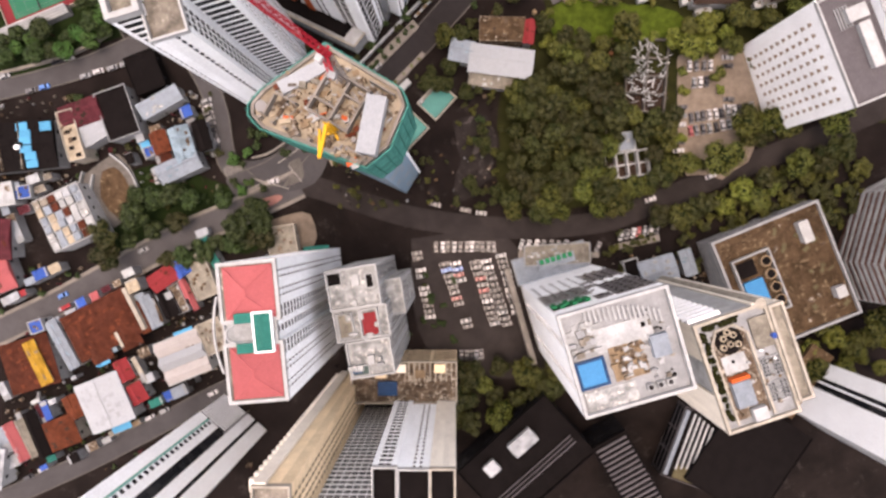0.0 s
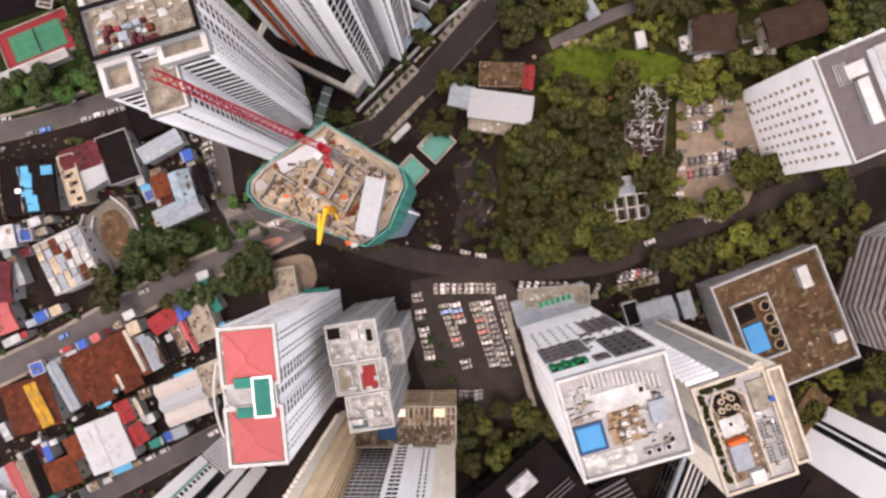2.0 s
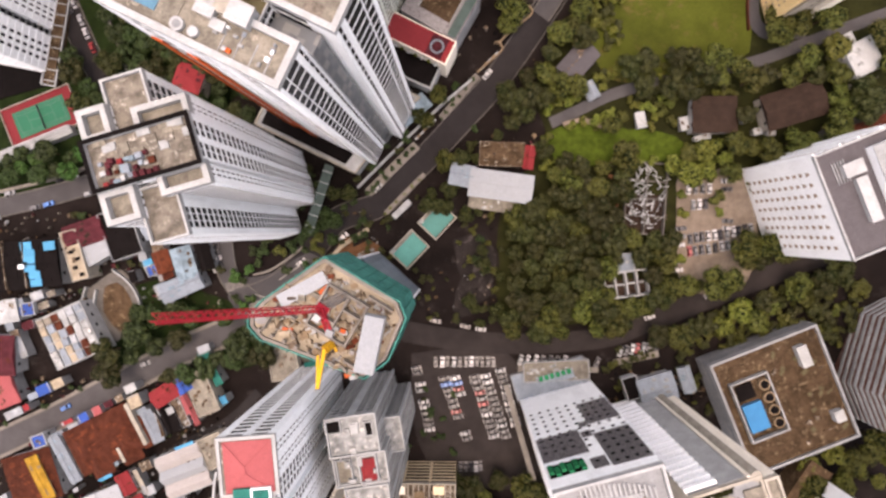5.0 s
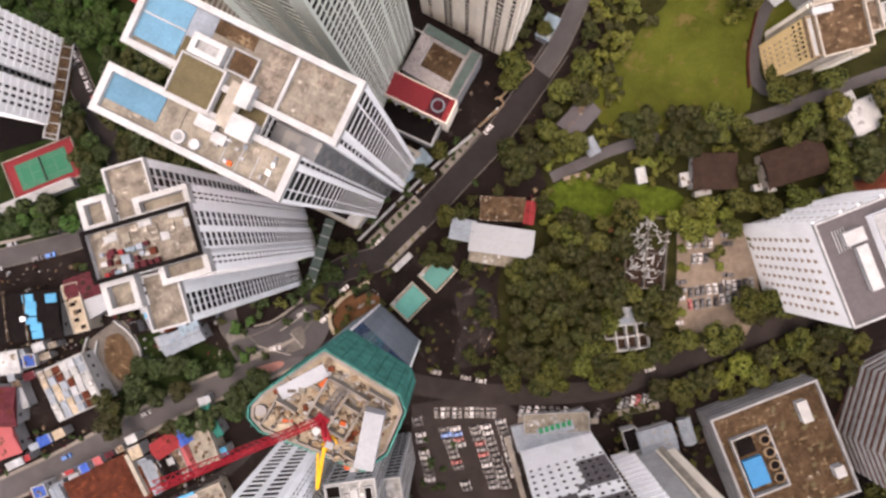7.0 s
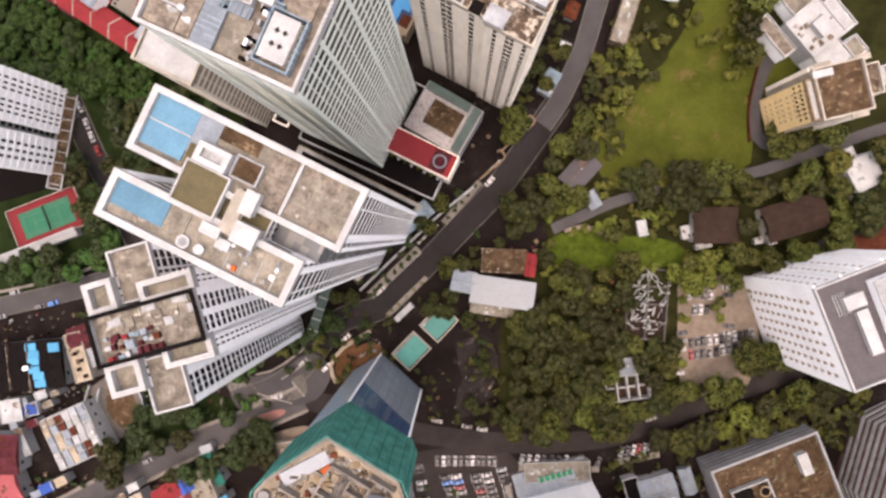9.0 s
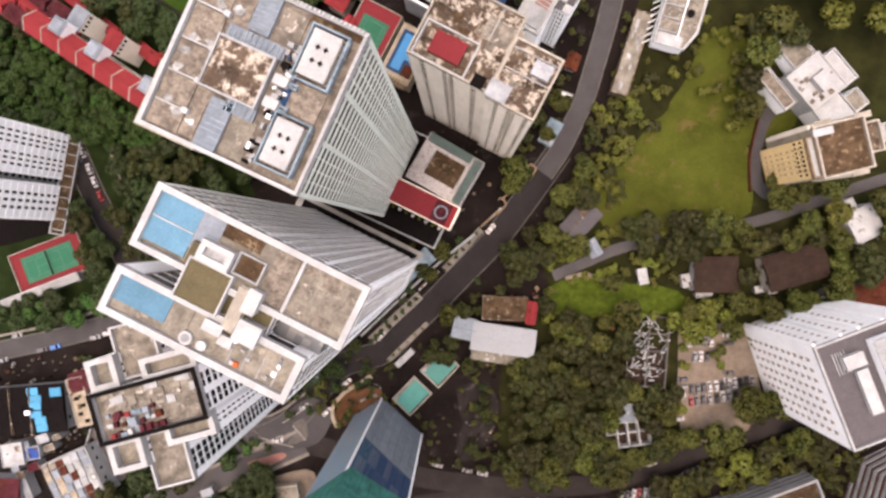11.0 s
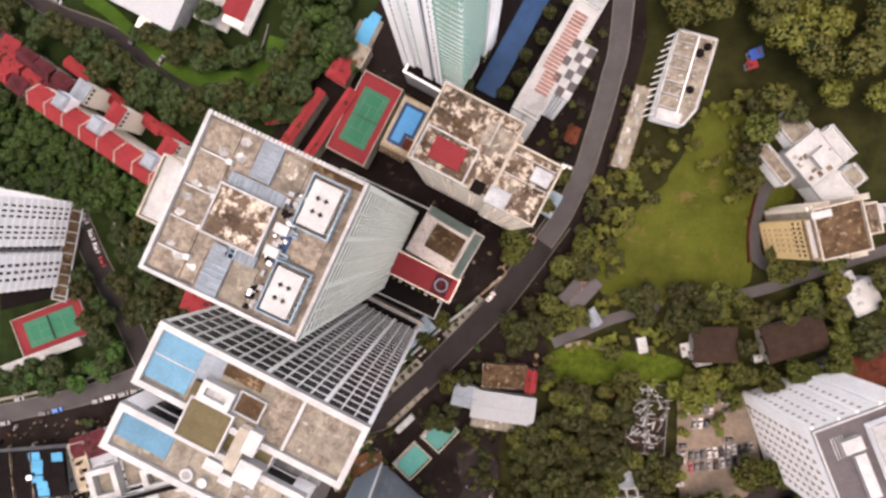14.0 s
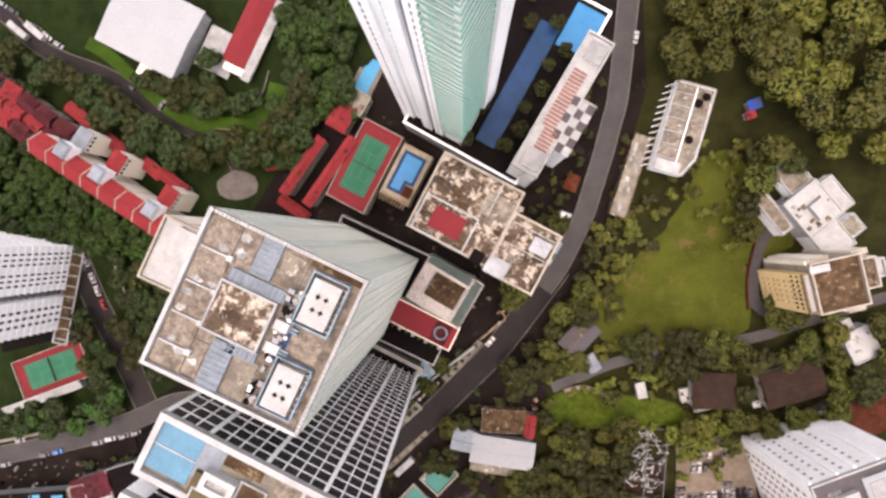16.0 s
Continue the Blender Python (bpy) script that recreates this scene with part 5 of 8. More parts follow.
    for i in range(26):
        part("roof_clutter", MB().box(rng.uniform(6, 13), rng.uniform(-11, 9), z, rng.uniform(0.3, 1.4), rng.uniform(0.3, 1.4), rng.uniform(0.3, 1.2), rng.choice([0, 0, 35])), M[rng.choice(["lightgrey", "coping", "greywall", "concrete", "pitch"])], b)
    for i in range(34):
        part("roof_clutter", MB().box(rng.uniform(-13, -5), rng.uniform(2, 10), z, rng.uniform(0.6, 2.6), rng.uniform(0.5, 2.0), rng.uniform(0.3, 1.4)), M[rng.choice(["lightgrey", "stained", "greywall", "concrete"])], b)
    # low podium before the north front, with green roof lights
    part("podium", MB().box(0, 19, 0, 30, 11, 5.0), M["greywall"], b)
    part("podium_roof", MB().box(0, 19, 5.0, 29.4, 10.4, 0.15), M["zinc"], b)
    part("roof_light", MB().box(2.0, 19.5, 5.15, 15, 4.0, 1.8), M["zinc"], b)
    for i in range(6):
        part("planter", MB().box(-3.6 + i * 2.3, 20.5, 6.95, 1.6, 2.0, 0.3), M["planter"], b, "green roof pane")
    part("side_wall", MB().box(-17.6, 2, 0, 2.2, 40, 7.0), M["paving"], b, "pale boundary wall")


pool_roof_block()


def terrace_tower():
    b = thing("office_tower", "pale office tower with fins and a planted roof terrace", "building", 77.7, -38.0, None, 19.0)
    z = 69 - ground(77.7, -38)
    mass(b, 0, 0, 20.1, 31.0, 0, z, {"W": "sssssswwssssss", "N": "SSwpwpwpwpwpwpwpwpwpwp", "*": "pwpwpwpwp"}, wall="warmwhite", glass="lightgrey", sill=0.25, storey=90.0, rim=0.8, roof="greywall", deep=0.6)
    part("loggia_wall", MB().box(-5.6, 15.5, 0, 8.8, 0.2, z - 0.6), M["greyglass"], b, "grey recessed loggias")
    for k in range(int(z / 3.9)):
        part("loggia_ledge", MB().box(-5.6, 16.1, z - 3.4 - k * 3.9, 9.0, 1.3, 1.7), M["facade"], b)
    part("blank_wall", MB().box(2.6, 15.4, 0, 7.6, 0.6, z - 0.4), M["coping"], b, "smooth grey blank wall")
    part("edge_wall", MB().disc(8.9, 15.4, 0, 1.5, z + 0.8, 14), M["creamwall"], b, "cream rounded edge column")
    part("edge_wall", MB().box(7.0, 15.6, 0, 1.0, 1.0, z + 0.4), M["warmwhite"], b)
    mass(b, 12.0, 1.0, 4.0, 27.0, 0, z + 1, {"*": "SSS"}, wall="warmwhite", rim=0.7, roof="sandroof")
    mass(b, -11.5, 11.5, 4.0, 8.0, 0, z - 20, {"*": "pwp"}, wall="warmwhite", rim=0.5)
    rim = [(-6.6, -14), (-7.0, 8.2), (-4.8, 12.2), (0.2, 12.4), (3.2, 9.4), (3.4, -14)]
    for p, q in zip(rim, rim[1:]):
        part("terrace_rim", MB().bar((*p, z + 0.5), (*q, z + 0.5), 0.6), M["creamwall"], b)
    deck(b, -1.8, -1.0, z, 9.2, 24.0, "brownroof", "roof_deck", "brown stained terrace floor", 0.15)
    part("fan_well", MB().disc(-2.1, 8.6, z, 3.7, 0.7, 18), M["pitch"], b, "dark round fan well")
    for x, y in ((-3.6, 9.8), (-0.8, 10.0), (-2.2, 7.8), (-4.2, 7.4), (-0.2, 7.2), (-2.2, 11.2)):
        f = part("fan", MB().disc(x, y, z + 0.7, 0.85, 0.7, 12), M["creamdeck"], b)
        part("fan_throat", MB().disc(x, y, z + 1.4, 0.5, 0.05, 10), M["pitch"], f)
    deck(b, -2.4, 2.2, z, 6.4, 5.0, "lightgrey", "roof_deck", "grey terrace floor", 0.3)
    deck(b, -3.0, -1.5, z, 5.0, 1.1, "orange", "roof_deck", "orange ridge strip", 2.4)
    deck(b, -3.2, -5.8, z, 5.0, 7.0, "zinc", "roof_deck", "pale sheet canopy", 2.2)
    deck(b, -0.7, -12.2, z, 3.8, 3.4, "coping", "roof_deck", "white canopy", 2.4)
    deck(b, 6.8, 8.2, z, 5.0, 8.6, "sandroof", "roof_deck", "sandy roof bay", 0.8)
    part("drum", MB().disc(9.4, 6.4, z + 0.8, 0.8, 1.0, 12), M["blueroof"], b, "blue drum")
    for x, y in ((4.8, -1.4), (8.0, -1.5), (4.8, -8.3), (8.0, -8.3)):
        part("unit_frame", MB().ring(2.9, 5.6, 0.2, z, 0.5, x, y), M["lightgrey"], b)
        air_units(b, x, y, z, 2, 5, 1.05, 0.75)
    rng = random.Random(8)
    for i in range(22):
        part("roof_clutter", MB().box(rng.uniform(-6, 9.2), rng.uniform(-13.5, 12), z, rng.uniform(0.3, 1.1), rng.uniform(0.3, 1.1), rng.uniform(0.4, 1.3), rng.uniform(0, 90)), M[rng.choice(["white", "lightgrey", "timber", "pitch", "brownroof"])], b)
    for i in range(64):
        edge = rng.random()
        x, y = (rng.uniform(-8.9, -7.6), rng.uniform(-13, 13)) if edge < 0.6 else (rng.uniform(-8, 2), rng.uniform(13.0, 14.4))
        s = rng.uniform(0.5, 1.1)
        part("roof_shrub", MB().disc(x, y, z + 0.2, s, s * rng.uniform(0.7, 1.4), 6, 0.4), M["scrub"], b)


terrace_tower()


def building_site_tower():
    """A tower under construction: glazed below, netted above, an open deck with core walls and stores."""
    b = thing("unfinished_tower", "unfinished tower with teal safety netting below an open roof deck", "building", -26.5, 28.0, None, -31.0)
    z = 101 - ground(-26.5, 28)
    low = [(-13, -11.5), (13.4, -8.5), (13.4, 1.2), (-7.6, 5.6), (-13.5, -6)]
    top = [(-15.4, -10.4), (-14.2, -12.6), (-10.5, -13.8), (14.2, -9.2), (16.6, -3.0), (15.2, 7.2), (12.2, 9.6), (-7.4, 9.6), (-14.6, -6.5)]
    top = [(x * 0.95, y * 0.95) for x, y in top]
    part("lower_body", MB().poly(low, 0, z - 27), M["skyglass"], b, "pale blue glazed lower storeys")
    a, c = Vector(low[2]), Vector(low[3])
    ang = math.degrees(math.atan2(c.y - a.y, c.x - a.x))
    m = (a + c) / 2
    ln = (c - a).length
    nrm = Vector((a.y - c.y, c.x - a.x)).normalized() * -0.15
    for z0, z1, mat, label in ((0, 46, "zinc", "pale grey facade sheets"), (46, 76, "blueglass", "dark blue facade glass"), (76, 80, "white", "white facade sheets")):
        n = 7
        for k in range(n):
            p = a + (c - a) * (k + 0.5) / n
            part("facade_panel", MB().box(p.x, p.y, z0 + 0.1, ln / n - 0.12, 0.5, z1 - z0 - 0.2, ang), M[mat], b, label)
    for p in low[2:4]:
        part("corner_fin", MB().box(p[0], p[1], 0, 0.7, 0.7, z - 25), M["white"], b)
    n = 7
    for i in range(n):
        f = i / (n - 1)
        ring = [(Vector(p) * (0.96 + 0.02 * f)) for p in top]
        part("floor_slab", MB().poly([tuple(p) for p in ring], z - 26 + 26 * f - 0.45, z - 26 + 26 * f), M["lightgrey"], b)
    k = len(top)
    for i in range(k):
        p, q = Vector(top[i]), Vector(top[(i + 1) % k])
        m = (p + q) / 2
        ang = math.degrees(math.atan2(q.y - p.y, q.x - p.x))
        part("netting", MB().box(m.x * 1.03, m.y * 1.03, z - 26.5, (q - p).length * 1.03, 0.3, 27.2, ang), M["net"], b, "teal safety netting")
        part("edge_beam", MB().bar((*(p * 0.97), z + 0.5), (*(q * 0.97), z + 0.5), 0.7), M["paving"], b)
        nb = max(1, int((q - p).length / 2.4))
        for s in range(nb):
            r = p + (q - p) * (s + 0.5) / nb
            part("scaffold_post", MB().box(r.x * 1.045, r.y * 1.045, z - 26, 0.18, 0.18, 27.6), M["tealroof"], b)
    part("deck_floor", MB().poly([tuple(Vector(p) * 0.955) for p in top], z, z + 0.1), M["creamdeck"], b, "sandy bare concrete deck")
    for x, y, w, d in ((2, -4.6, 10, 0.5), (2, 5.2, 10, 0.5), (-3, 0.3, 0.5, 9.4), (6.6, 0.3, 0.5, 9.4), (2.2, 0.3, 0.4, 9), (4.4, 2.0, 4.2, 0.4), (-0.4, -1.6, 4.8, 0.4), (-8, -5, 5, 0.4), (-10.4, -8, 0.4, 5), (10.5, -7.4, 5, 0.4), (8.6, 7.2, 6, 0.4)):
        part("core_wall", MB().box(x, y, z, w, d, 2.8), M["paving"], b)
    for i in range(9):
        part("column", MB().box(-11 + i * 2.9, -11.2 + i * 0.3, z, 0.7, 0.7, 2.4), M["paving"], b)
    rng = random.Random(11)
    for i in range(170):
        x, y = rng.uniform(-12, 13), rng.uniform(-10.5, 7.5)
        if x < -7 and y > 0:
            continue
        m = rng.choice(["timber", "timber", "timber", "lightgrey", "orange", "steel", "brownroof", "lightgrey", "sandroof", "orangeroof", "brownroof", "creamdeck", "creamdeck"])
        part("site_material", MB().box(x, y, z + 0.1, rng.uniform(0.4, 2.6), rng.uniform(0.3, 1.4), rng.uniform(0.2, 1.2), rng.uniform(0, 90)), M[m], b)
    for mat, n in (("darkbrown", 90), ("timber", 110), ("brownroof", 90), ("steel", 60), ("coping", 40)):
        heap = MB()
        for i in range(n):
            x, y = rng.uniform(-11.5, 13.5), rng.uniform(-9.8, 7.2)
            if not (x < -6 and y > -2):
                heap.box(x, y, z + 0.1, rng.uniform(0.2, 1.5), rng.uniform(0.15, 0.6), rng.uniform(0.1, 0.7), rng.uniform(0, 180))
        tagged(part("loose_debris", heap, M[mat], b), kind="stuff")
    part("lift_room", MB().box(11.1, -0.9, z + 2.2, 4.2, 12.2, 3.6, 19), M["hallroof"], b, "white sheet-clad lift room")
    part("store_roof", MB().box(-7.6, 1.0, z, 3.0, 11.5, 1.2, -31), M["hallroof"], b, "long pale store roof")
    part("water_tank", MB().disc(-12.2, -9.2, z, 1.3, 1.2), M["steel"], b)


building_site_tower()


def lattice(parent, name, a, b, size, mat, panel=2.0, t=0.28):
    """A square lattice boom between two points."""
    a, b = Vector(a), Vector(b)
    u = (b - a).normalized()
    s = u.cross(Vector((0, 0, 1)))
    s = (s if s.length > 0.1 else Vector((1, 0, 0))).normalized() * size / 2
    w = u.cross(s).normalized() * size / 2
    mb = MB()
    corners = [s + w, s - w, -s - w, -s + w]
    for c in corners:
        mb.bar(a + c, b + c, t)
    n = max(2, int((b - a).length / panel))
    for i in range(n):
        p, q = a + (b - a) * i / n, a + (b - a) * (i + 1) / n
        for k in range(4):
            mb.bar(p + corners[k], q + corners[(k + 1) % 4], t * 0.7)
            mb.bar(p + corners[k], p + corners[(k + 1) % 4], t * 0.7)
    return part(name, mb, M[mat], parent)


def cranes():
    z = 101
    c = thing("tower_crane", "red luffing tower crane on the unfinished tower", "crane", -23.5, 31.5, z)
    lattice(c, "mast", (0, 0, 0), (0, 0, 22), 1.4, "steel", 2.4, 0.12)
    part("slew_platform", MB().box(0.2, -0.2, 22, 2.4, 1.6, 0.6, -35), M["red"], c)
    part("cab", MB().box(-0.4, -1.6, 22.6, 1.3, 1.3, 1.8, -35), M["coping"], c)
    part("counterweight", MB().box(1.7, -4.4, 22.4, 1.4, 1.2, 1.2, -20), M["greywall"], c)
    lattice(c, "jib", (0, 0, 23.2), (-11.0, 3.6, 60), 1.0, "red", 1.6, 0.13)
    lattice(c, "counter_jib", (0, 0, 23.0), (1.8, -4.8, 22.8), 0.9, "red", 1.2, 0.2)
    part("a_frame", MB().bar((0.4, 0, 22.8), (2.4, -1.2, 29), 0.4).bar((-0.2, -0.8, 22.8), (2.4, -1.2, 29), 0.4), M["red"], c)
    y = thing("concrete_boom", "yellow concrete placing boom on the unfinished tower", "crane", -26.2, 21.0, z)
    lattice(y, "mast", (0, 0, 0), (0, 0, 8), 1.0, "yellow")
    part("boom", MB().bar((0, 0, 8), (-0.6, -7, 12), 0.7).bar((-0.6, -7, 12), (-1.2, -1, 8.6), 0.5), M["yellow"], y)
    part("outrigger", MB().bar((-2, -1, 0.3), (2, 1, 0.3), 0.5).bar((-1, 2, 0.3), (1, -2, 0.3), 0.5), M["yellow"], y)


cranes()


def west_slab():
    b = thing("apartment_block", "white apartment slab with rows of dark windows and balconies", "building", -170.0, 126.0, None, -11.0)
    mass(b, 0, 8, 34, 17, 0, 62, {"E": "SnnnSnnnS", "*": "SnnSnnSnnS"}, wall="facade", sill=1.9, storey=3.4, ledge=0.3, rail="facade")
    mass(b, -1.5, -1.5, 31, 5, 0, 60, {"E": "SwS", "*": "SnnS"}, wall="lightgrey", sill=1.0)
    mass(b, 0, -10, 34, 13, 0, 62, {"E": "SnnnS", "*": "SnnSnnSnnS"}, wall="facade", sill=1.9, storey=3.4, ledge=0.3, rail="facade")
    part("annexe", MB().box(19, -3, 0, 4, 36, 4), M["darkbrown"], b)
    part("annexe_frame", MB().ring(6, 38, 0.5, 4, 0.6, 19.4, -3), M["lightgrey"], b)
    for k in range(9):
        part("annexe_beam", MB().box(19.4, -20 + k * 4.2, 4.1, 5.4, 0.4, 0.4), M["lightgrey"], b)


west_slab()


def yellow_villa():
    b = thing("apartment_block", "yellow-fronted block with a brown flat roof", "building", 119.6, 129.6, None, 14.0)
    z = 38 - ground(119.6, 129.6)
    mass(b, 1.0, 0, 16.0, 16.6, 0, z, {"*": "SnnS"}, wall="creamwall", roof="darkbrown", rim=0.5, sill=1.9, storey=3.6)
    mass(b, -8.2, -1.0, 2.8, 13.0, 0, z - 0.8, {"W": "SnnnnnS", "*": "S"}, wall="yellowwall", glass="brownglass", roof="lightgrey", rim=0.4, sill=2.2, storey=3.6)
    for k in range(6):
        part("balcony_fin", MB().box(-7.2 + k * 1.3, 8.6, 2, 0.4, 1.4, z - 3), M["warmwhite"], b)
    mass(b, 11.5, 1.0, 6.0, 10.0, 0, z - 2, {"*": "SnS"}, wall="warmwhite", roof="brownroof", rim=0.5)
    mass(b, 16.0, 1.5, 5.0, 6.0, 0, z - 4, {"*": "SnS"}, wall="white", roof="coping", rim=0.5)
    for x, y in ((-3, 8.9), (5, -8.9), (9.4, 8.4)):
        plant_room(b, x, y, 0, 5.0, 1.6, z - 0.5, "warmwhite")
    plant_room(b, -4.4, 6.2, z, 6.0, 2.0, 1.0)
    for k in range(16):
        part("window", MB().box(-9.65, -6.0 + (k % 8) * 1.5, z - 7.2 + (k // 8) * 3.2, 0.16, 0.8, 1.0), M["glass"], b)


yellow_villa()
single("drive", ribbon(smooth_line([(112, 148), (108.5, 140), (107.5, 128), (109.5, 120), (116, 116.5), (127, 117.5)]), 4.2, 0.35), M["lightroad"], "pale drive curving round the yellow block", "road", "structure")
single("boundary_wall", ribbon(smooth_line([(107, 144), (105.2, 130), (106.5, 118)]), 0.5, 1.6, 0, 1.5), M["brownhip"], "red-brown wall between drive and meadow", "wall")


def stripe_tower():
    b = thing("office_tower", "many-sided tower with alternating pale and dark storey bands", "building", 170.0, -8.0, None, 0.0)
    pts = [(-18, -6), (-12, -21), (5, -23), (20, -12), (20, 18), (5, 30), (-11, 21)]
    part("window_wall", MB().poly([(x * 0.985, y * 0.985) for x, y in pts], 0, 84), M["maroonglass"], b, "dark recessed glazing")
    band = MB().poly(pts, 0, 1.5).mesh("storey_band", M["lightgrey"])
    for i in range(24):
        part("storey_band", band, None, b, "", (0, 0, 3.0 + i * 3.4))
    part("roof_slab", MB().poly(pts, 84, 84.5), M["concrete"], b)


stripe_tower()


def plant_roof_block():
    """Broad low block with a weathered brown roof, a blue tank and cooling fans."""
    b = thing("low_block", "broad low block with a brown roof, blue tank and cooling fans", "building", 125.0, -19.4, None, 22.2)
    z = 1 - ground(125, -19.4)
    mass(b, 0, 0, 42.8, 46.0, 0, z, {"N": "WWWW", "W": "WWWW", "*": "SwS"}, wall="greywall", glass="greyglass", roof="darkbrown", rim=0.9, storey=2.6, sill=1.4)
    part("fan_deck", MB().ring(15, 24, 0.6, z, 2.2, -10, 1.5), M["lightgrey"], b)
    for k in range(4):
        f = part("cooling_fan", MB().disc(-5.2, -6.5 + k * 5.2, z, 2.1, 2.0), M["timber"], b)
        part("fan_throat", MB().disc(-5.2, -6.5 + k * 5.2, z + 2.0, 1.6, 0.05), M["pitch"], f)
    deck(b, -12.4, -1.5, z, 7.4, 10.9, "water", "roof_tank", "bright blue covered tank", 1.8)
    deck(b, -12.4, 8.5, z, 6.5, 6.0, "pitch", "roof_deck", "", 0.8)
    plant_room(b, 12, 14, z, 3.5, 8.0, 3.0)
    plant_room(b, 16, -12, z, 3.5, 4.0, 3.0)
    rng = random.Random(2)
    for i in range(30):
        part("roof_scrap", MB().box(rng.uniform(0, 19), rng.uniform(-20, 20), z, rng.uniform(0.5, 3), rng.uniform(0.4, 2), rng.uniform(0.1, 0.5), rng.uniform(0, 90)), M[rng.choice(["darkbrown", "oliveroof", "brownroof", "oliveroof"])], b)


plant_roof_block()


def strips(parent, mb_at, rows):
    """Full-height facade strips: (start, end, material, label)."""
    for a, c, mat, label in rows:
        part("facade_strip", mb_at(a, c, 0.5 if mat in ("facade", "white", "warmwhite", "lightgrey") else 0.2), M[mat], parent, label)


def south_blocks():
    b = thing("apartment_block", "cream and beige apartment block with rows of balconies", "building", 0.0, 0.0, -17.0, 0.0)
    mass(b, -43.0, -73.0, 9.0, 28, 0, 112, {"N": "SSsS", "E": "SnnnnSnnnnS", "*": "SnS"}, wall="beige", storey=3.4)
    part("cream_wall", MB().box(-45.8, -58.8, 0, 3.2, 0.7, 112), M["warmwhite"], b, "cream edge wall")
    me = MB().box(0, 0, 0, 1.8, 3.0, 1.3).mesh("balcony", M["warmwhite"])
    for i in range(30):
        part("balcony", me, None, b, "", (-48.4, -60.6, 6 + i * 3.5))
    mass(b, -31.0, -86.0, 15.5, 24, 0, 96, {"N": "wpwpwpwpwpwpw", "*": "wpwpwpwpw"}, wall="white", glass="greyglass", sill=0.8)
    mass(b, -20.0, -79.0, 7.0, 28, 0, 86, {"N": "SwpwS", "*": "SnnSnnS"}, wall="facade", roof="pitch")
    mass(b, -12.0, -80.0, 9.0, 28, 0, 85, {"N": "SnnSS", "*": "SnnSnnS"}, wall="facade", roof="pitch")
    mass(b, -4.0, -79.0, 7.0, 28, 0, 87, {"N": "SSSS", "*": "SnnSnnS"}, wall="warmwhite", roof="pitch")
    mass(b, -20.0, -58.0, 40, 16, 0, 24, {"*": "wpwpwpw"}, wall="beige", roof="brownroof")
    plant_room(b, -26, -60, 24, 7, 5, 1.6, "deepwater", "deepwater")
    for k in range(9):
        part("roof_beam", MB().box(-18 + k * 2.0, -54, 24.6, 0.5, 7, 0.5), M["creamwall"], b)
    for k in range(5):
        part("roof_house", MB().box(-36 + k * 7.4, -52.6 - (k % 2) * 2, 24, 4.0, 3.0, 1.4), M[("timber", "beige", "warmwhite")[k % 3]], b)
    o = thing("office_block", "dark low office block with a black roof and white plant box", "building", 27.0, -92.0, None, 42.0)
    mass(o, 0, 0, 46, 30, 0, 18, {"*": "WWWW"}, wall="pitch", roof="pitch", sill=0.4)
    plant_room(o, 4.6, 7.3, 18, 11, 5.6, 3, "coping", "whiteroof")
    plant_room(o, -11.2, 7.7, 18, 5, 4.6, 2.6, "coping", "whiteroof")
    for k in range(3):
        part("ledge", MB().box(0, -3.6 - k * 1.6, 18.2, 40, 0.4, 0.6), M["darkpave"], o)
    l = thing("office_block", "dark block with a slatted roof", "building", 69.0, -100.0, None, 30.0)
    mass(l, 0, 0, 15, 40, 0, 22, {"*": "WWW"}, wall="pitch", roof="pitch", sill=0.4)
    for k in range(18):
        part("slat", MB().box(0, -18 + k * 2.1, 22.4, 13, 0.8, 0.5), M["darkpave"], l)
    w = thing("office_tower", "white tower with dark vertical window strips", "building", 153.0, -71.5, None, -33.0)
    part("core", MB().box(0, 0, 0, 24, 23, 104), M["lightgrey"], w)
    strips(w, lambda a, c, o: MB().box(-12 - o / 2 + 0.05, (a + c) / 2, 0, o, c - a, 104), ((5.4, 11.6, "facade", "broad white wall strip"), (3.8, 5.4, "glass", "dark window strip"), (3.0, 3.8, "facade", ""), (0.6, 3.0, "glass", "dark window strip"), (-11.6, 0.6, "facade", "broad white wall strip")))
    part("roof_slab", MB().box(0, 0, 104, 25, 24, 1.0), M["white"], w)
    part("foot_roof", MB().box(-17, 0, 0, 10, 30, 14), M["darkbrown"], w, "dark low roof at the tower's foot")
    v = thing("office_tower", "white office tower with a ribbed louvred foot", "building", -95.5, -84.7, None, -42.0)
    part("core", MB().box(0, 0, 0, 22.6, 24, 112), M["lightgrey"], v)
    strips(v, lambda a, c, o: MB().box((a + c) / 2, 12 + o / 2 - 0.05, 0 if a > 0 else 24, c - a, o, 112 - (0 if a > 0 else 24)), ((-11.5, -7.8, "facade", "broad white wall strip"), (-7.8, -6.9, "tealglass", "teal glass strip"), (-6.9, -2.6, "facade", "broad white wall strip"), (-2.6, 0.9, "glass", "dark window strip"), (1.0, 4.9, "facade", "broad white wall strip"), (4.9, 6.2, "glass", "dark window strip"), (6.2, 11.5, "facade", "broad white wall strip")))
    for i in range(12):
        part("louvre", MB().box(-5.7, 12.45, 1.5 + i * 1.9, 11.4, 0.4, 0.35), M["facade"], v)
    part("louvre_back", MB().box(-5.7, 12.1, 0, 11.4, 0.4, 23.5), M["pitch"], v, "dark louvre backing")
    for i in range(26):
        part("bracket", MB().box(-6.0, 12.7, 26 + i * 3.2, 1.3, 0.5, 1.0), M["glass"], v)
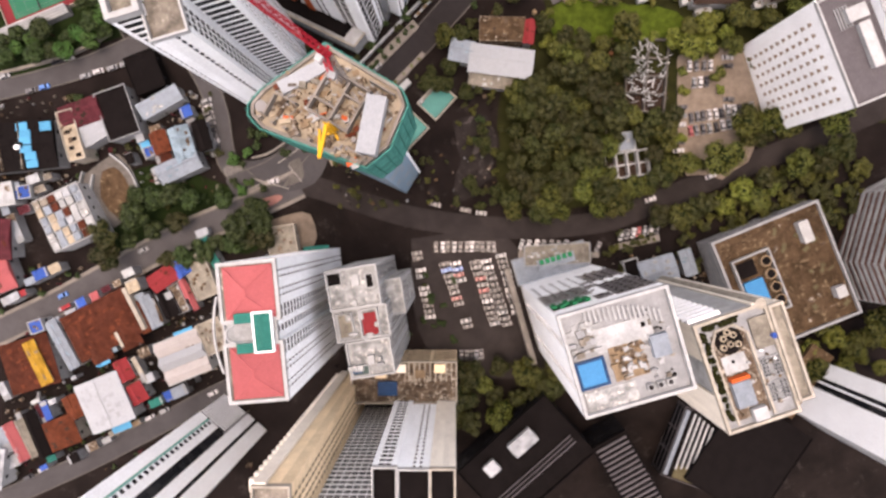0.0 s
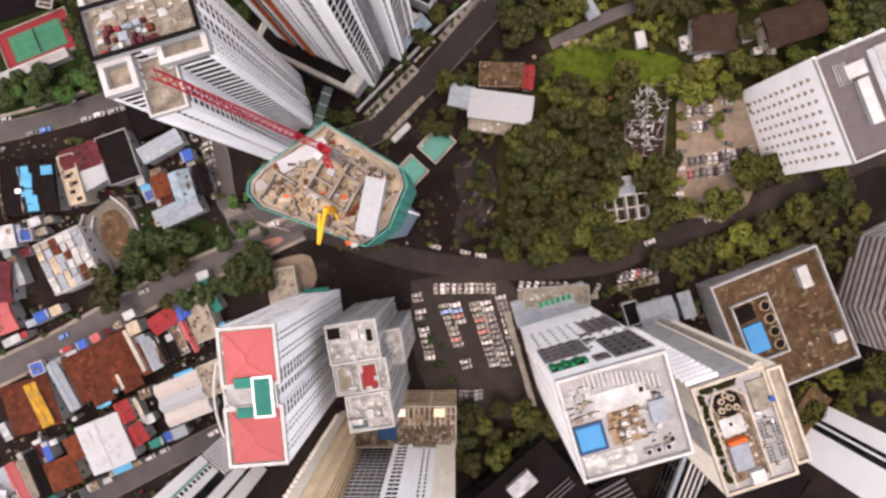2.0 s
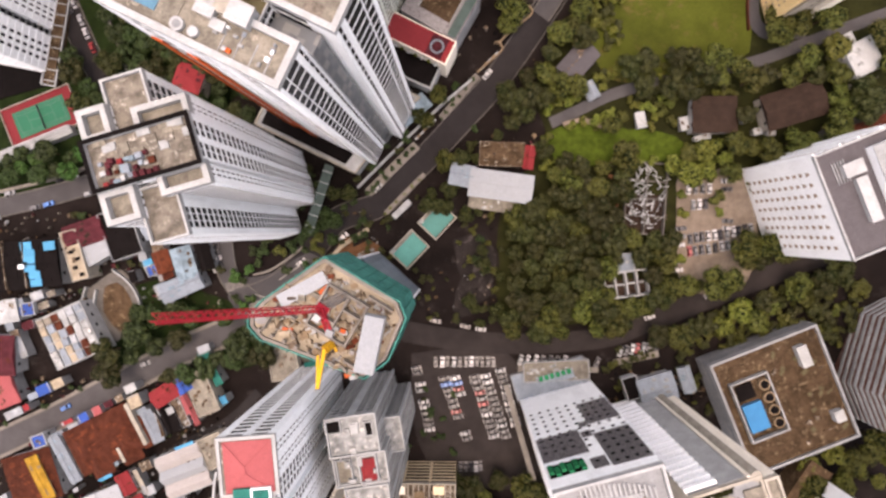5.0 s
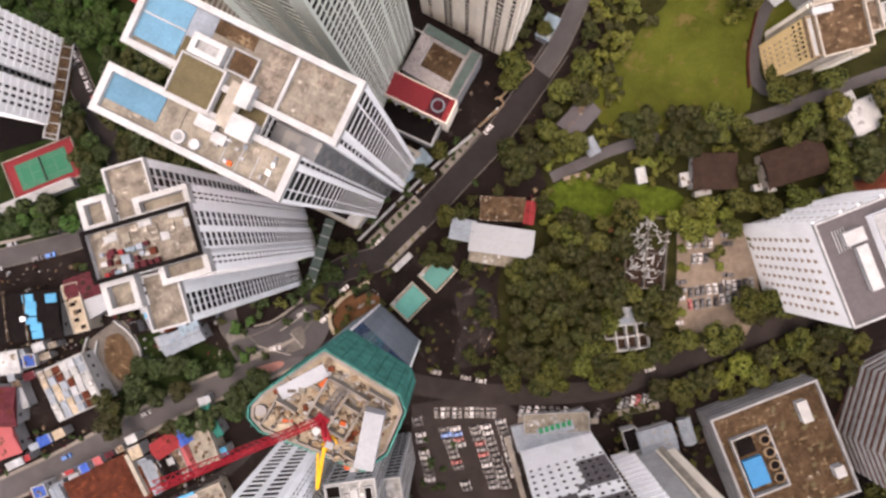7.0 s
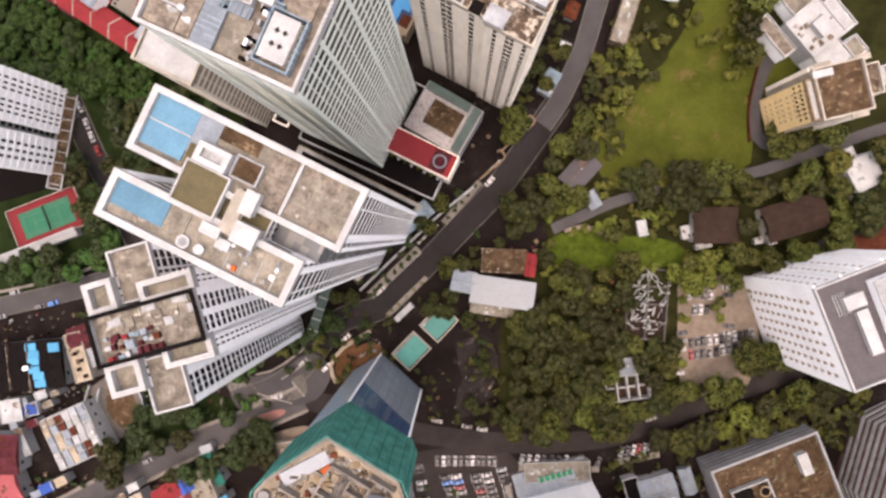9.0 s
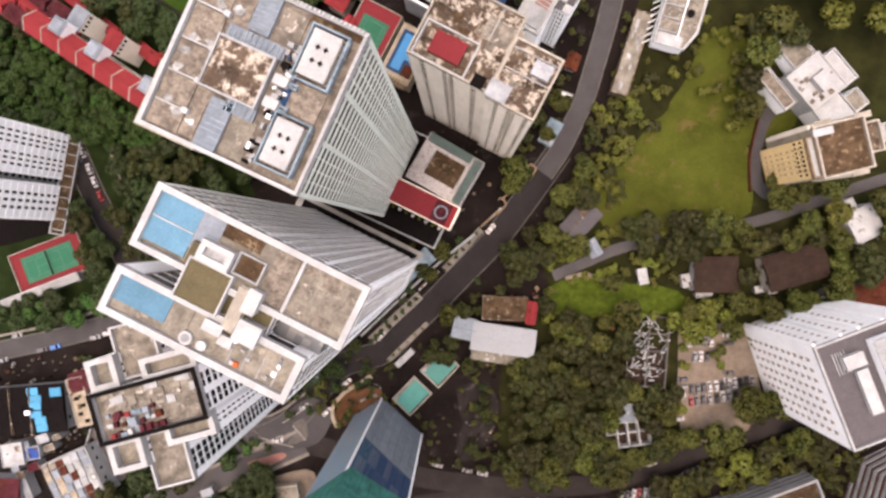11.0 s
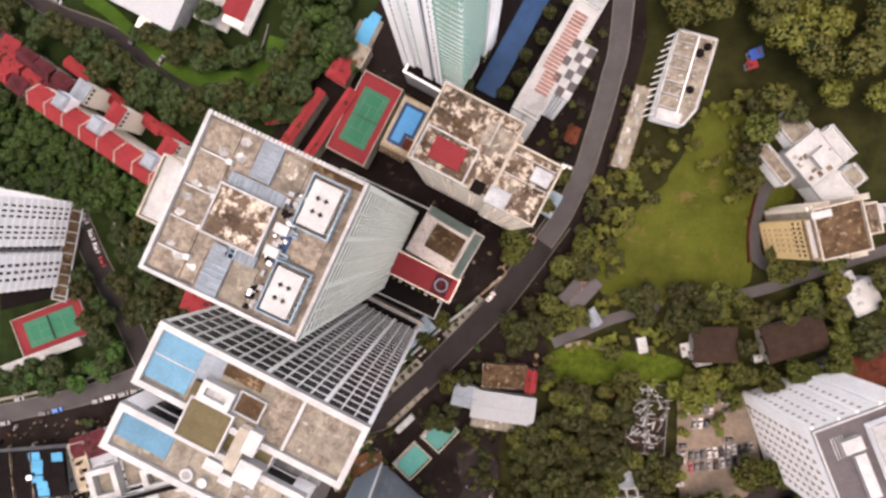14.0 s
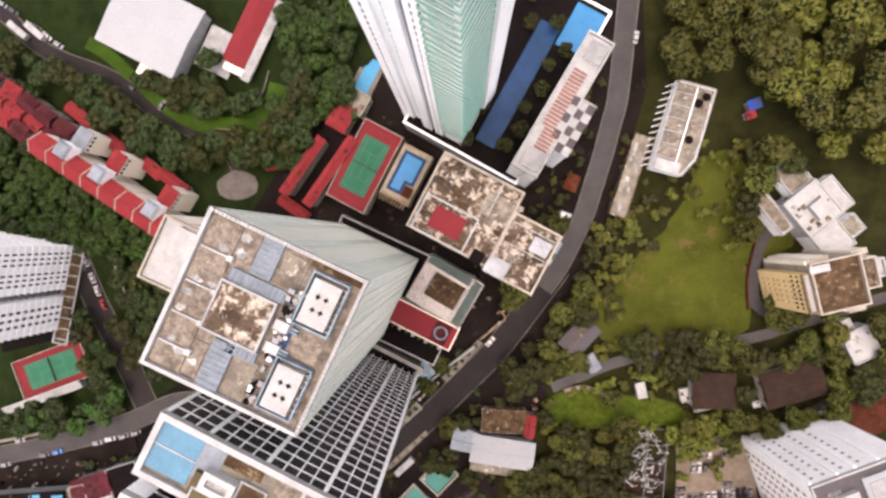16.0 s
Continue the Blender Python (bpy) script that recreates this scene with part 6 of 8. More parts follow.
    part("roof_slab", MB().box(0, 0, 112, 23.6, 25, 1.0), M["white"], v)
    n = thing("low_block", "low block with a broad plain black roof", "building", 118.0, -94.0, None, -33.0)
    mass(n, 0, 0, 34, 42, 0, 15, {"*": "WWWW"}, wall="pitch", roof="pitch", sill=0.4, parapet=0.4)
    d = thing("office_block", "low dark block with pale roof bars beside the terrace tower", "building", 96.4, -90.3, None, -19.8)
    mass(d, 0, 0, 17, 30, 0, 11, {"*": "pwpwpwp"}, wall="darkpave", roof="pitch", parapet=0.3, rim=0.3, sill=0.7)
    part("edge_duct", MB().box(-7.2, 0, 11.0, 1.6, 28, 0.9), M["zinc"], d, "pale blue-grey roof duct")
    for k in range(5):
        part("roof_bar", MB().box(-4.0 + k * 2.1, 1.5, 11.4, 0.7, 24 - k * 1.5, 0.6), M["coping"], d)
    part("planted_bay", MB().box(0.5, -11.5, 11.0, 9, 5.5, 0.3), M["oliveroof"], d, "mossy roof bay")


south_blocks()


# ---- low houses ----
def house(label, cx, cy, w, d, rz, h, roof, wall="greywall", shape="gable", rise=1.6, name="house", category="house", z=None, bays=2):
    """A low house: walls with door and windows, and a gabled, hipped, lean-to or flat roof."""
    wall = {"white": "coping", "warmwhite": "creamwall"}.get(wall, wall)
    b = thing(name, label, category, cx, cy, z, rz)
    body = part("wall", MB().box(0, 0, -1.2, w - 0.5, d - 0.5, h + 1.2), M[wall], b)
    win = MB().box(0, 0, 0, 0.16, 1.3, 1.2).mesh("window", M["glass"])
    side = 1 if cx < 20 else -1
    for i in range(bays):
        part("window", win, None, body, "", (side * (w / 2 - 0.22), -d / 2 + d * (i + 0.5) / bays, h * 0.55))
    long_x = w >= d
    W, D, a = (w, d, 0) if long_x else (d, w, 90)
    if shape == "flat":
        part("roof", MB().box(0, 0, h, w, d, 0.3), M[roof], b)
        part("parapet", MB().ring(w + 0.1, d + 0.1, 0.3, h - 0.02, 0.8), M["coping" if wall in ("white", "warmwhite") else wall], b)
    elif shape == "shed":
        mb = MB().box(0, 0, h, w + 0.4, d + 0.4, 0.2)
        mb.v = [(x, y, z + (0.12 * (y + d / 2) if long_x else 0.12 * (x + w / 2))) for x, y, z in mb.v]
        part("roof", mb, M[roof], b)
    else:
        top = part("roof", MB().gable(0, 0, h, W, D, rise, a, D * 0.45 if shape == "hip" else 0.0), M[roof], b)
        part("ridge_cap", MB().box(0, 0, h + rise + 0.2, W - (D * 0.9 if shape == "hip" else 0) + 0.4, 0.5, 0.18, a), M[roof], top)
    rng = random.Random(int(cx * 7 + cy * 13))
    near = {"pitch": ("pitch",), "brownhip": ("darkroof", "orangeroof"), "orangeroof": ("brownhip", "darkroof"), "redroof": ("maroon", "brownhip"), "zinc": ("greyblue", "stained"), "whiteroof": ("stained", "zinc"), "maroon": ("darkroof", "brownhip"), "darkroof": ("darkroof",), "yellowroof": ("timber", "brownhip"), "hallroof": ("hallroof",)}
    other = rng.choice(near.get(roof, ("stained", "darkbrown", "brownroof")))
    bits = MB()
    hip = D * 0.45 if shape == "hip" else 0.0
    for i in range(max(3, int(w * d / 14))):
        bx, by = rng.uniform(-0.42, 0.42) * w, rng.uniform(-0.42, 0.42) * d
        bits.box(bx, by, 0, rng.uniform(0.4, 1.1 + 0.06 * w), rng.uniform(0.4, 1.1 + 0.06 * d), 0.1 + 0.02 * (i % 9), rng.choice((0, 0, 90, 12)))

    def rise_at(x, y):
        if shape == "flat":
            return h + 0.3
        if shape == "shed":
            return h + 0.2 + (0.12 * (y + d / 2) if long_x else 0.12 * (x + w / 2))
        u, v = (x, y) if long_x else (y, x)
        f = max(0.0, 1 - abs(v) / (D / 2 + 0.4))
        return h + 0.25 + rise * (min(f, max(0.0, (W / 2 + 0.4 - abs(u)) / hip)) if hip else f)

    bits.v = [(x, y, z_ + rise_at(x, y)) for x, y, z_ in bits.v]
    tagged(part("roof_patchwork", bits, M[other], b, "patched roof sheets and loose boards"), kind="stuff")
    return b


def house_row():
    h = house
    b = h("long black-roofed shophouse row with blue roof sheets", -170, 32.0, 34, 18.2, 5.5, 7, "pitch", shape="gable", rise=1.5)
    for k, y in enumerate((-7.2, -4.2, -1.4, 1.4, 4.2, 7.2)):
        x = 6.6 - 0.14 * y + 0.5 * math.sin(k * 2.1)
        sheet = MB().box(x, y, 8.75 - abs(y) * 0.14, 4.4, 2.95, 0.25)
        part("blue_sheet", sheet, M["cyanroof"], b, "bright blue roof sheet")
    part("blue_sheet", MB().box(14.6, 6.4, 8.1, 4.4, 3.4, 0.3), M["cyanroof"], b, "bright blue roof sheet")
    part("vent_box", MB().box(3.4, -0.6, 8.6, 1.8, 1.6, 0.9), M["white"], b)
    for x in (-12, -4, 4):
        part("party_wall", MB().box(x, 0, 7, 0.3, 18, 1.7), M["brownroof"], b)
    f = h("cream shophouses with a balconied front", -146.3, 36.1, 6.5, 19.3, 15, 8, "creamdeck", "warmwhite", "flat")
    # Black plates laid on the roof stand for shaded openings in the front.
    for k in range(6):
        part("balcony_well", MB().box(0.9 * (-1) ** k, -7.8 + k * 3.1, 8.3, 2.0, 1.4, 0.12), M["pitch"], f, "black roof plate standing for a dark window recess")
    h("house with a maroon sheet roof", -142.7, 44.5, 15, 9, 19, 7, "maroon")
    h("lean-to with a pale blue-white sheet roof", -138.6, 38.0, 12.5, 8, 30, 6.5, "hallroof", shape="shed")
    h("house with a flat dark roof and pale parapet", -128.6, 44.5, 12.6, 18.9, 18.4, 7, "pitch", "greywall", "flat")
    h("grey ribbed sheet-roofed house", -104.0, 33, 7.5, 12, 16, 8, "greyblue")
    h("grey sheet-roofed house with a red fascia", -105.6, 24.0, 16.3, 7, 24, 8, "zinc")
    h("small house with a rust-red roof", -113.0, 33.5, 6, 8, 18, 6.5, "orangeroof")
    h("small hut with a blue roof", -117.5, 30.0, 4, 4, 18, 6, "blueroof", shape="flat")
    h("narrow house with a dark roof", -97.0, 36.0, 5, 11, 16, 6, "pitch")
    h("pale shophouse block with a cluttered white roof", -149.3, 5.1, 19.2, 21.1, 24.3, 9, "lightgrey", "white", "flat", bays=5)
    h("house with a dark red roof", -180.5, -3.3, 16, 15, 0, 7, "maroon")
    h("house with a pink-red roof", -181, -17.6, 15, 14, 20, 6, "pinkroof")
    h("shophouse with a bright red roof", -114.2, -18.6, 11.1, 6.5, 33, 7, "redroof")
    h("shophouse with a blue sheet roof", -107, -14.8, 5.5, 6.0, 33, 7.5, "blueroof")
    h("shophouse with a sandy flat roof", -99.5, -18.1, 9, 17.3, 22, 8, "sandroof", "warmwhite", "flat")
    h("narrow house with a teal sheet roof", -96, -9.6, 3.2, 12.6, 30, 6, "tealroof", shape="shed")
    big = h("large rust-brown hip-roofed house", -139.1, -37.2, 27.8, 18.9, 26.4, 7, "brownhip", "warmwhite", "hip", 2.6)
    part("wing_roof", MB().gable(-6, -7, 6.6, 12, 8, 2.2, 90, 3), M["brownhip"], big)
    part("wing_roof", MB().gable(7, -7, 6.6, 12, 8, 2.2, 90, 3), M["brownhip"], big)
    part("blue_awning", MB().box(-9, -9.4, 6.8, 2.0, 9, 0.25).box(-6.5, -13.4, 6.8, 5, 2, 0.25), M["cyanroof"], big, "bright blue awning")
    part("cream_gutter", MB().box(4, -7, 8.2, 1.2, 9, 0.3), M["creamwall"], big)
    part("side_wall", MB().box(14.6, 0, 0, 1.6, 18, 8.2), M["creamwall"], big)
    h("house with rust-brown hipped roof", -168.2, -52.5, 19.7, 19.7, 16.2, 7, "brownhip", "lightgrey", "hip", 2.4)
    h("narrow house with a yellow sheet roof", -163.4, -51.6, 4.4, 17.5, 24.7, 9.4, "yellowroof", "warmwhite", "gable", 0.8)
    h("narrow house with a pale sheet roof", -154.8, -45.0, 4.0, 20, 28, 7.4, "zinc", "white", "gable", 0.8)
    w = h("white hall with a ribbed sheet roof", -108.3, -50.3, 18.7, 17.7, 21.6, 7, "bargewhite", "white", "flat")
    for k in range(3):
        part("roof_bay", MB().gable(0, -5.9 + k * 5.9, 7.3, 18.4, 5.2, 1.3 + 0.9 * (k == 1), 0, 0, 0.2), M["hallroof" if k == 1 else "bargewhite"], w, "curved pale sheet roof bay")
    part("blue_sheet", MB().box(4, 8.6, 7.4, 8, 3, 0.2), M["cyanroof"], w, "pale blue roof sheet")
    h("pale concrete block with a terrace roof", -96, -42, 10, 13, 24, 7, "sandroof", "warmwhite", "flat")
    p = h("large pale blue-white sheet-roofed shed", -139.4, -68.2, 17.8, 19.8, 21.7, 8, "hallroof", "white", "gable", 1.4)
    part("lean_roof", MB().box(2, -11.4, 7.2, 8, 3.4, 0.2), M["cyanroof"], p, "blue lean-to roof")
    h("house with an orange-brown hip roof", -157.6, -80.6, 12.2, 11.4, 21, 6.6, "orangeroof", "warmwhite", "hip", 2.2)
    h("small house with an orange roof", -152.6, -70.2, 6.4, 9, 24, 6, "orangeroof", "white")
    h("small house with a bright red roof", -132, -55.6, 5.7, 8.2, 26, 6.5, "redroof", "white")
    h("small house with a bright red roof", -127.8, -65.2, 6.8, 7.6, 30, 6, "redroof", "white")
    h("narrow house with a dark roof", -167.6, -81.2, 5, 18.8, 21.4, 6, "pitch")
    h("narrow house with a pink roof", -176, -84.3, 4.2, 15.7, 26, 6, "pinkroof")
    h("narrow house with a sandy roof", -172, -83.0, 3.6, 15.7, 24, 5.6, "sandroof")
    h("house with a white sheet roof", -186, -94, 11.5, 15.9, -6.5, 8, "whiteroof", "white")
    h("narrow house with a pale grey roof", -120.6, -32.2, 4.2, 12.8, 24.4, 6, "zinc")
    h("blue tank hut on a shophouse", -164.7, -37.5, 5.6, 5.0, 19.4, 7, "blueroof", "white", "flat")
    h("shophouse with a grey flat roof", -175.3, 14.0, 9, 9, 10, 6, "lightgrey", "lightgrey", "flat")
    h("small hut with a blue flat roof", -166.5, 15.0, 5, 5, 10, 6.4, "blueroof", "lightgrey", "flat")
    h("narrow shophouse with a dark roof", -115.2, -28.4, 4.4, 13, 25, 5.4, "pitch")
    h("narrow shophouse with a brown roof", -109.6, -27.0, 4.4, 12, 25, 5.2, "brownroof", shape="flat")
    h("narrow shophouse with a faded red roof", -105.0, -25.5, 1.6, 12.5, 25, 5.8, "pinkroof")
    h("narrow shophouse with a grey roof", -124.6, -34.5, 3.6, 12.5, 25, 5.6, "orangeroof")
    rng = random.Random(21)
    pale = thing("roof_clutter", "pale and rusty huts crowding the shophouse roof", "roof huts", -149.3, 5.1, ground(-149.3, 5.1) + 9.3, 24.3)
    strip = ("stained", "zinc", "creamdeck", "zinc", "brownhip", "lightgrey")
    for i in range(6):
        for j in range(6):
            m_ = strip[(i + (j // 2)) % 6] if rng.random() < 0.75 else rng.choice(("zinc", "whiteroof", "concrete"))
            part("roof_hut", MB().box(-8 + i * 3.15, -8.6 + j * 3.4, 0, rng.uniform(2.3, 3.0), rng.uniform(2.6, 3.3), rng.uniform(0.4, 1.5)), M[m_], pale)
    words = {"hallroof": "white sheet", "whiteroof": "white sheet", "zinc": "zinc sheet", "blueroof": "blue sheet", "cyanroof": "bright blue sheet", "tealroof": "teal sheet", "maroon": "maroon sheet", "darkpave": "dark slate", "creamdeck": "cream concrete", "pinkroof": "faded pink", "redroof": "red tiled", "brownroof": "brown stained", "darkbrown": "dark brown", "pitch": "black felt", "sandroof": "sandy felt", "timber": "timber board", "lightgrey": "grey concrete", "orangeroof": "rust-orange", "brownhip": "rust-brown", "concrete": "stained concrete", "creamwall": "cream painted", "greyblue": "blue-grey sheet"}

    def low(mat, x, y, w_, d_, rz, hh):
        """A small single-storey roof wedged between the shophouses."""
        b_ = thing("lean_to", words[mat] + " roof over a small lean-to between shophouses", "shed", x, y, None, rz)
        part("wall", MB().box(0, 0, -1.5, w_ - 0.4, d_ - 0.4, hh + 1.5), M["greywall"], b_)
        slope = MB().box(0, 0, hh, w_, d_, 0.16)
        fall = 0.1 if (int(x * 3) % 2) else -0.08
        slope.v = [(a_, c_, z_ + fall * (a_ if w_ > d_ else c_)) for a_, c_, z_ in slope.v]
        part("roof", slope, M[mat], b_)

    low("hallroof", -123.5, -59.4, 3.8, 3.8, 24, 4.2)
    low("blueroof", -115.8, -66.7, 4.1, 4.1, 24, 4.5)
    low("zinc", -111.6, -64.9, 6.3, 4.5, 24, 4.9)
    low("tealroof", -120.9, -69.2, 5.4, 3.2, 24, 5.2)
    low("blueroof", -164.0, -71.8, 3.0, 8.0, 24, 5.6)
    low("maroon", -167.0, -73.6, 2.1, 8.0, 24, 4.2)
    low("darkpave", -170.1, -80.6, 5.0, 16.1, 24, 4.5)
    low("creamdeck", -173.4, -79.6, 2.5, 14.7, 24, 4.9)
    low("pinkroof", -176.9, -82.8, 3.4, 13.4, 24, 5.2)
    low("zinc", -181.1, -83.7, 4.3, 10.7, 24, 5.6)
    low("whiteroof", -180.7, -93.6, 8.0, 5.0, 24, 4.2)
    low("creamwall", -127.2, -55.9, 2.0, 11.2, 24, 4.5)
    low("darkbrown", -141.8, -59.8, 5.0, 4.1, 24, 4.9)
    low("brownroof", -129.4, -62.4, 5.0, 3.2, 24, 5.2)
    low("whiteroof", -161.3, -68.1, 3.6, 2.1, 24, 5.6)
    low("lightgrey", -168.9, -68.4, 3.6, 1.6, 24, 4.2)
    low("hallroof", -153.2, -58.9, 2.3, 1.6, 24, 4.5)
    low("whiteroof", -180.5, -63.9, 3.2, 7.5, 24, 4.9)
    low("redroof", -175.8, -50.3, 5.8, 5.0, 24, 5.2)
    low("creamdeck", -102.4, -47.7, 5.4, 5.4, 24, 5.6)
    low("brownroof", -100.7, -55.8, 4.5, 3.2, 24, 4.2)
    low("pitch", -106.9, -60.6, 3.4, 4.0, 24, 4.5)
    low("tealroof", -163.4, -91.8, 3.6, 2.5, 24, 4.9)
    low("blueroof", -166.5, -95.3, 3.6, 2.1, 24, 5.2)
    low("cyanroof", -132.8, -75.1, 7.6, 2.5, 24, 5.6)
    low("sandroof", -136.9, -80.9, 8.1, 2.3, 24, 4.2)
    low("timber", -130.2, -78.2, 5.0, 2.0, 24, 4.5)
    low("brownroof", -147.2, -87.2, 5.4, 3.6, 24, 4.9)
    low("pitch", -154.6, -91.8, 5.4, 4.0, 24, 5.2)
    low("brownroof", -124.3, -48.5, 4.5, 3.9, 24, 5.6)
    low("darkbrown", -128.4, -58.2, 3.6, 8.1, 24, 4.2)
    low("lightgrey", -141.6, -84.9, 3.6, 2.2, 24, 4.5)
    low("whiteroof", -164.4, 20.0, 5.5, 3.5, 20, 4.7)
    low("zinc", -171.4, 16.9, 3.9, 3.5, 20, 5.0)
    low("blueroof", -171.1, 13.7, 3.5, 3.2, 20, 5.4)
    low("zinc", -176.7, 9.5, 3.2, 7.1, 20, 4.0)
    low("concrete", -162.2, 16.2, 4.4, 2.8, 20, 4.3)
    low("hallroof", -171.8, -0.5, 3.2, 8.7, 20, 4.7)
    low("maroon", -176.7, -1.7, 3.5, 9.5, 20, 5.0)
    low("hallroof", -121.5, 35.6, 3.1, 3.6, 20, 5.4)
    low("cyanroof", -120.4, 33.1, 4.3, 2.5, 20, 4.0)
    low("brownhip", -113.2, 28.1, 6.8, 3.6, 20, 4.3)
    low("lightgrey", -119.3, 29.7, 2.8, 4.4, 20, 4.7)
    low("brownroof", -115.4, 38.5, 4.4, 3.6, 20, 5.0)
    low("blueroof", -103.1, 45.2, 4.7, 4.4, 20, 5.4)
    low("darkpave", -101.4, 39.7, 3.6, 7.1, 20, 4.0)
    low("creamdeck", -98.2, 33.7, 3.0, 3.0, 20, 4.3)
    low("hallroof", -127.7, 45.8, 3.1, 2.2, 20, 4.7)
    low("hallroof", -99.4, -1.1, 4.8, 2.9, 20, 5.0)
    low("tealroof", -98.9, -5.1, 4.5, 5.6, 20, 5.4)
    low("zinc", -115.7, 23.4, 5.5, 2.8, 20, 4.0)
    low("maroon", -168.7, 8.3, 4.7, 3.2, 20, 4.3)
    low("brownroof", -173.8, 4.7, 3.9, 3.2, 20, 4.7)
    low("concrete", -158.4, 20.9, 3.9, 2.4, 20, 5.0)
    low("lightgrey", -141.6, 33.4, 4.7, 2.4, 20, 5.4)
    low("greyblue", -138.2, 37.3, 3.6, 2.0, 20, 4.0)
    low("brownhip", -107.8, 23.8, 4.7, 2.4, 20, 4.3)
    low("pitch", -126.0, 27.8, 3.2, 4.7, 20, 4.7)
    low("darkbrown", -126.9, 38.8, 3.1, 4.7, 20, 5.0)
    low("creamdeck", -126.7, -21.8, 5.1, 5.1, 25, 6.8)
    low("zinc", -123.0, -30.0, 4.0, 10.9, 25, 5.4)
    low("hallroof", -116.8, -25.3, 3.5, 4.2, 25, 5.8)
    low("darkbrown", -118.8, -31.8, 3.3, 10.0, 25, 6.1)
    low("pitch", -112.2, -29.1, 4.2, 10.0, 25, 6.5)
    low("pinkroof", -107.4, -21.6, 2.0, 11.4, 25, 6.8)
    low("brownroof", -103.8, -25.4, 5.1, 6.9, 25, 5.4)
    low("zinc", -158.7, -35.8, 5.4, 2.5, 25, 5.8)
    low("hallroof", -151.6, -32.4, 4.5, 2.9, 25, 6.1)
    low("redroof", -153.8, -30.2, 5.4, 1.6, 25, 6.5)
    low("blueroof", -147.3, -28.3, 4.5, 3.4, 25, 6.8)
    low("pinkroof", -142.6, -26.0, 4.0, 3.4, 25, 5.4)
    low("maroon", -137.6, -23.1, 3.6, 2.5, 25, 5.8)
    low("brownroof", -133.1, -20.8, 3.6, 2.7, 25, 6.1)
    low("lightgrey", -128.3, -16.6, 4.5, 3.3, 25, 6.5)
    low("blueroof", -162.2, -16.9, 5.4, 4.0, 25, 6.8)
    low("creamdeck", -157.5, -14.8, 4.5, 3.6, 25, 5.4)
    low("zinc", -166.9, -19.7, 4.5, 2.7, 25, 5.8)
    low("redroof", -170.9, -24.8, 4.5, 2.5, 25, 6.1)
    low("whiteroof", -174.6, -26.6, 8.1, 3.1, 25, 6.5)
    low("greyblue", -135.5, -47.3, 2.7, 1.8, 25, 6.8)
    low("hallroof", -165.7, -38.5, 4.5, 3.6, 25, 5.4)
    low("darkbrown", -170.2, -45.1, 3.1, 2.7, 25, 5.8)
    low("creamwall", -151.3, -50.0, 2.7, 5.4, 25, 6.1)
    low("cyanroof", -91.8, -21.5, 2.7, 3.3, 25, 6.5)
    low("concrete", -125.7, -35.5, 3.6, 3.6, 25, 6.8)
    low("creamwall", -130.5, -31.7, 1.6, 8.2, 25, 5.4)
    low("orangeroof", -137.7, -36.3, 1.8, 8.2, 25, 5.8)
    low("orangeroof", -146.4, -44.8, 1.8, 8.2, 25, 6.1)
    h("pale ribbed awning roof beside the slip road", -112.5, 48.5, 17, 6, 28, 6.5, "zinc", "lightgrey", "shed")
    h("low dark roof beside the slip road", -118.0, 60.0, 12, 15, 20, 5.5, "pitch", "pitch", "flat")
    # east side
    h("long narrow shed with a rusty sandy roof", 60.5, 166.0, 6.0, 30.0, -17, 4, "sandroof", "brownroof", "flat")
    h("small hut with a blue roof beside the grass", 101.5, 190.5, 4.2, 3.2, 20, 3, "blueroof", shape="shed", bays=1)
    h("small hut with a red roof beside the grass", 100.5, 187.0, 3.2, 2.8, 20, 3, "redroof", shape="shed", bays=1)
    h("low grey roof beside the main road", 33.0, 139.0, 5, 9, -30, 4, "greyblue", shape="shed", bays=1)
    h("small pale hut beside the main road", 38.0, 151.0, 4.2, 4.2, -20, 3.4, "white", shape="flat", bays=1)
    h("small rusty roof beside the main road", 40.2, 163.6, 4.0, 5.2, -20, 3.4, "orangeroof", shape="gable", bays=1)
    h("cottage with a dark grey roof at the meadow", 44.8, 107.0, 13.5, 8.5, 48, 5, "darkpave")
    h("small pale hut below the cottage", 50, 97, 4, 6, 30, 3.5, "zinc")
    h("house with a dark brown roof", 94.6, 87.6, 15.4, 12.6, 1.0, 6, "darkroof", "white", "hip", 2.0)
    h("long house with a brown roof", 122.6, 90.6, 21.5, 12.5, 17, 6, "darkroof", "warmwhite", "gable", 2)
    for x, y, w, d in ((85.2, 85.0, 3.4, 5), (92, 80.0, 6, 2.0), (107.5, 86.5, 3.4, 3), (112, 82, 3, 2.4), (117, 81.5, 3, 2), (69, 86.5, 3.5, 6)):
        h("low white terrace beside a dark-roofed house", x, y, w, d, 12, 2.4, "coping", "white", "flat", bays=1)
    h("long low house with a dark red-brown roof", 153.6, 79.3, 24, 13, 20, 5, "brownhip", "greywall", "gable", 2)
    h("pale villa with stepped terraces", 144.2, 106.5, 10.5, 11.7, 26.8, 7, "coping", "white", "flat")
    h("pale villa with stepped terraces", 139.2, 111, 6.5, 7.7, 26.8, 5, "lightgrey", "white", "flat")
    v = h("large white villa with stepped terraces", 121.0, 154.5, 15, 14, -50, 9, "coping", "white", "flat")
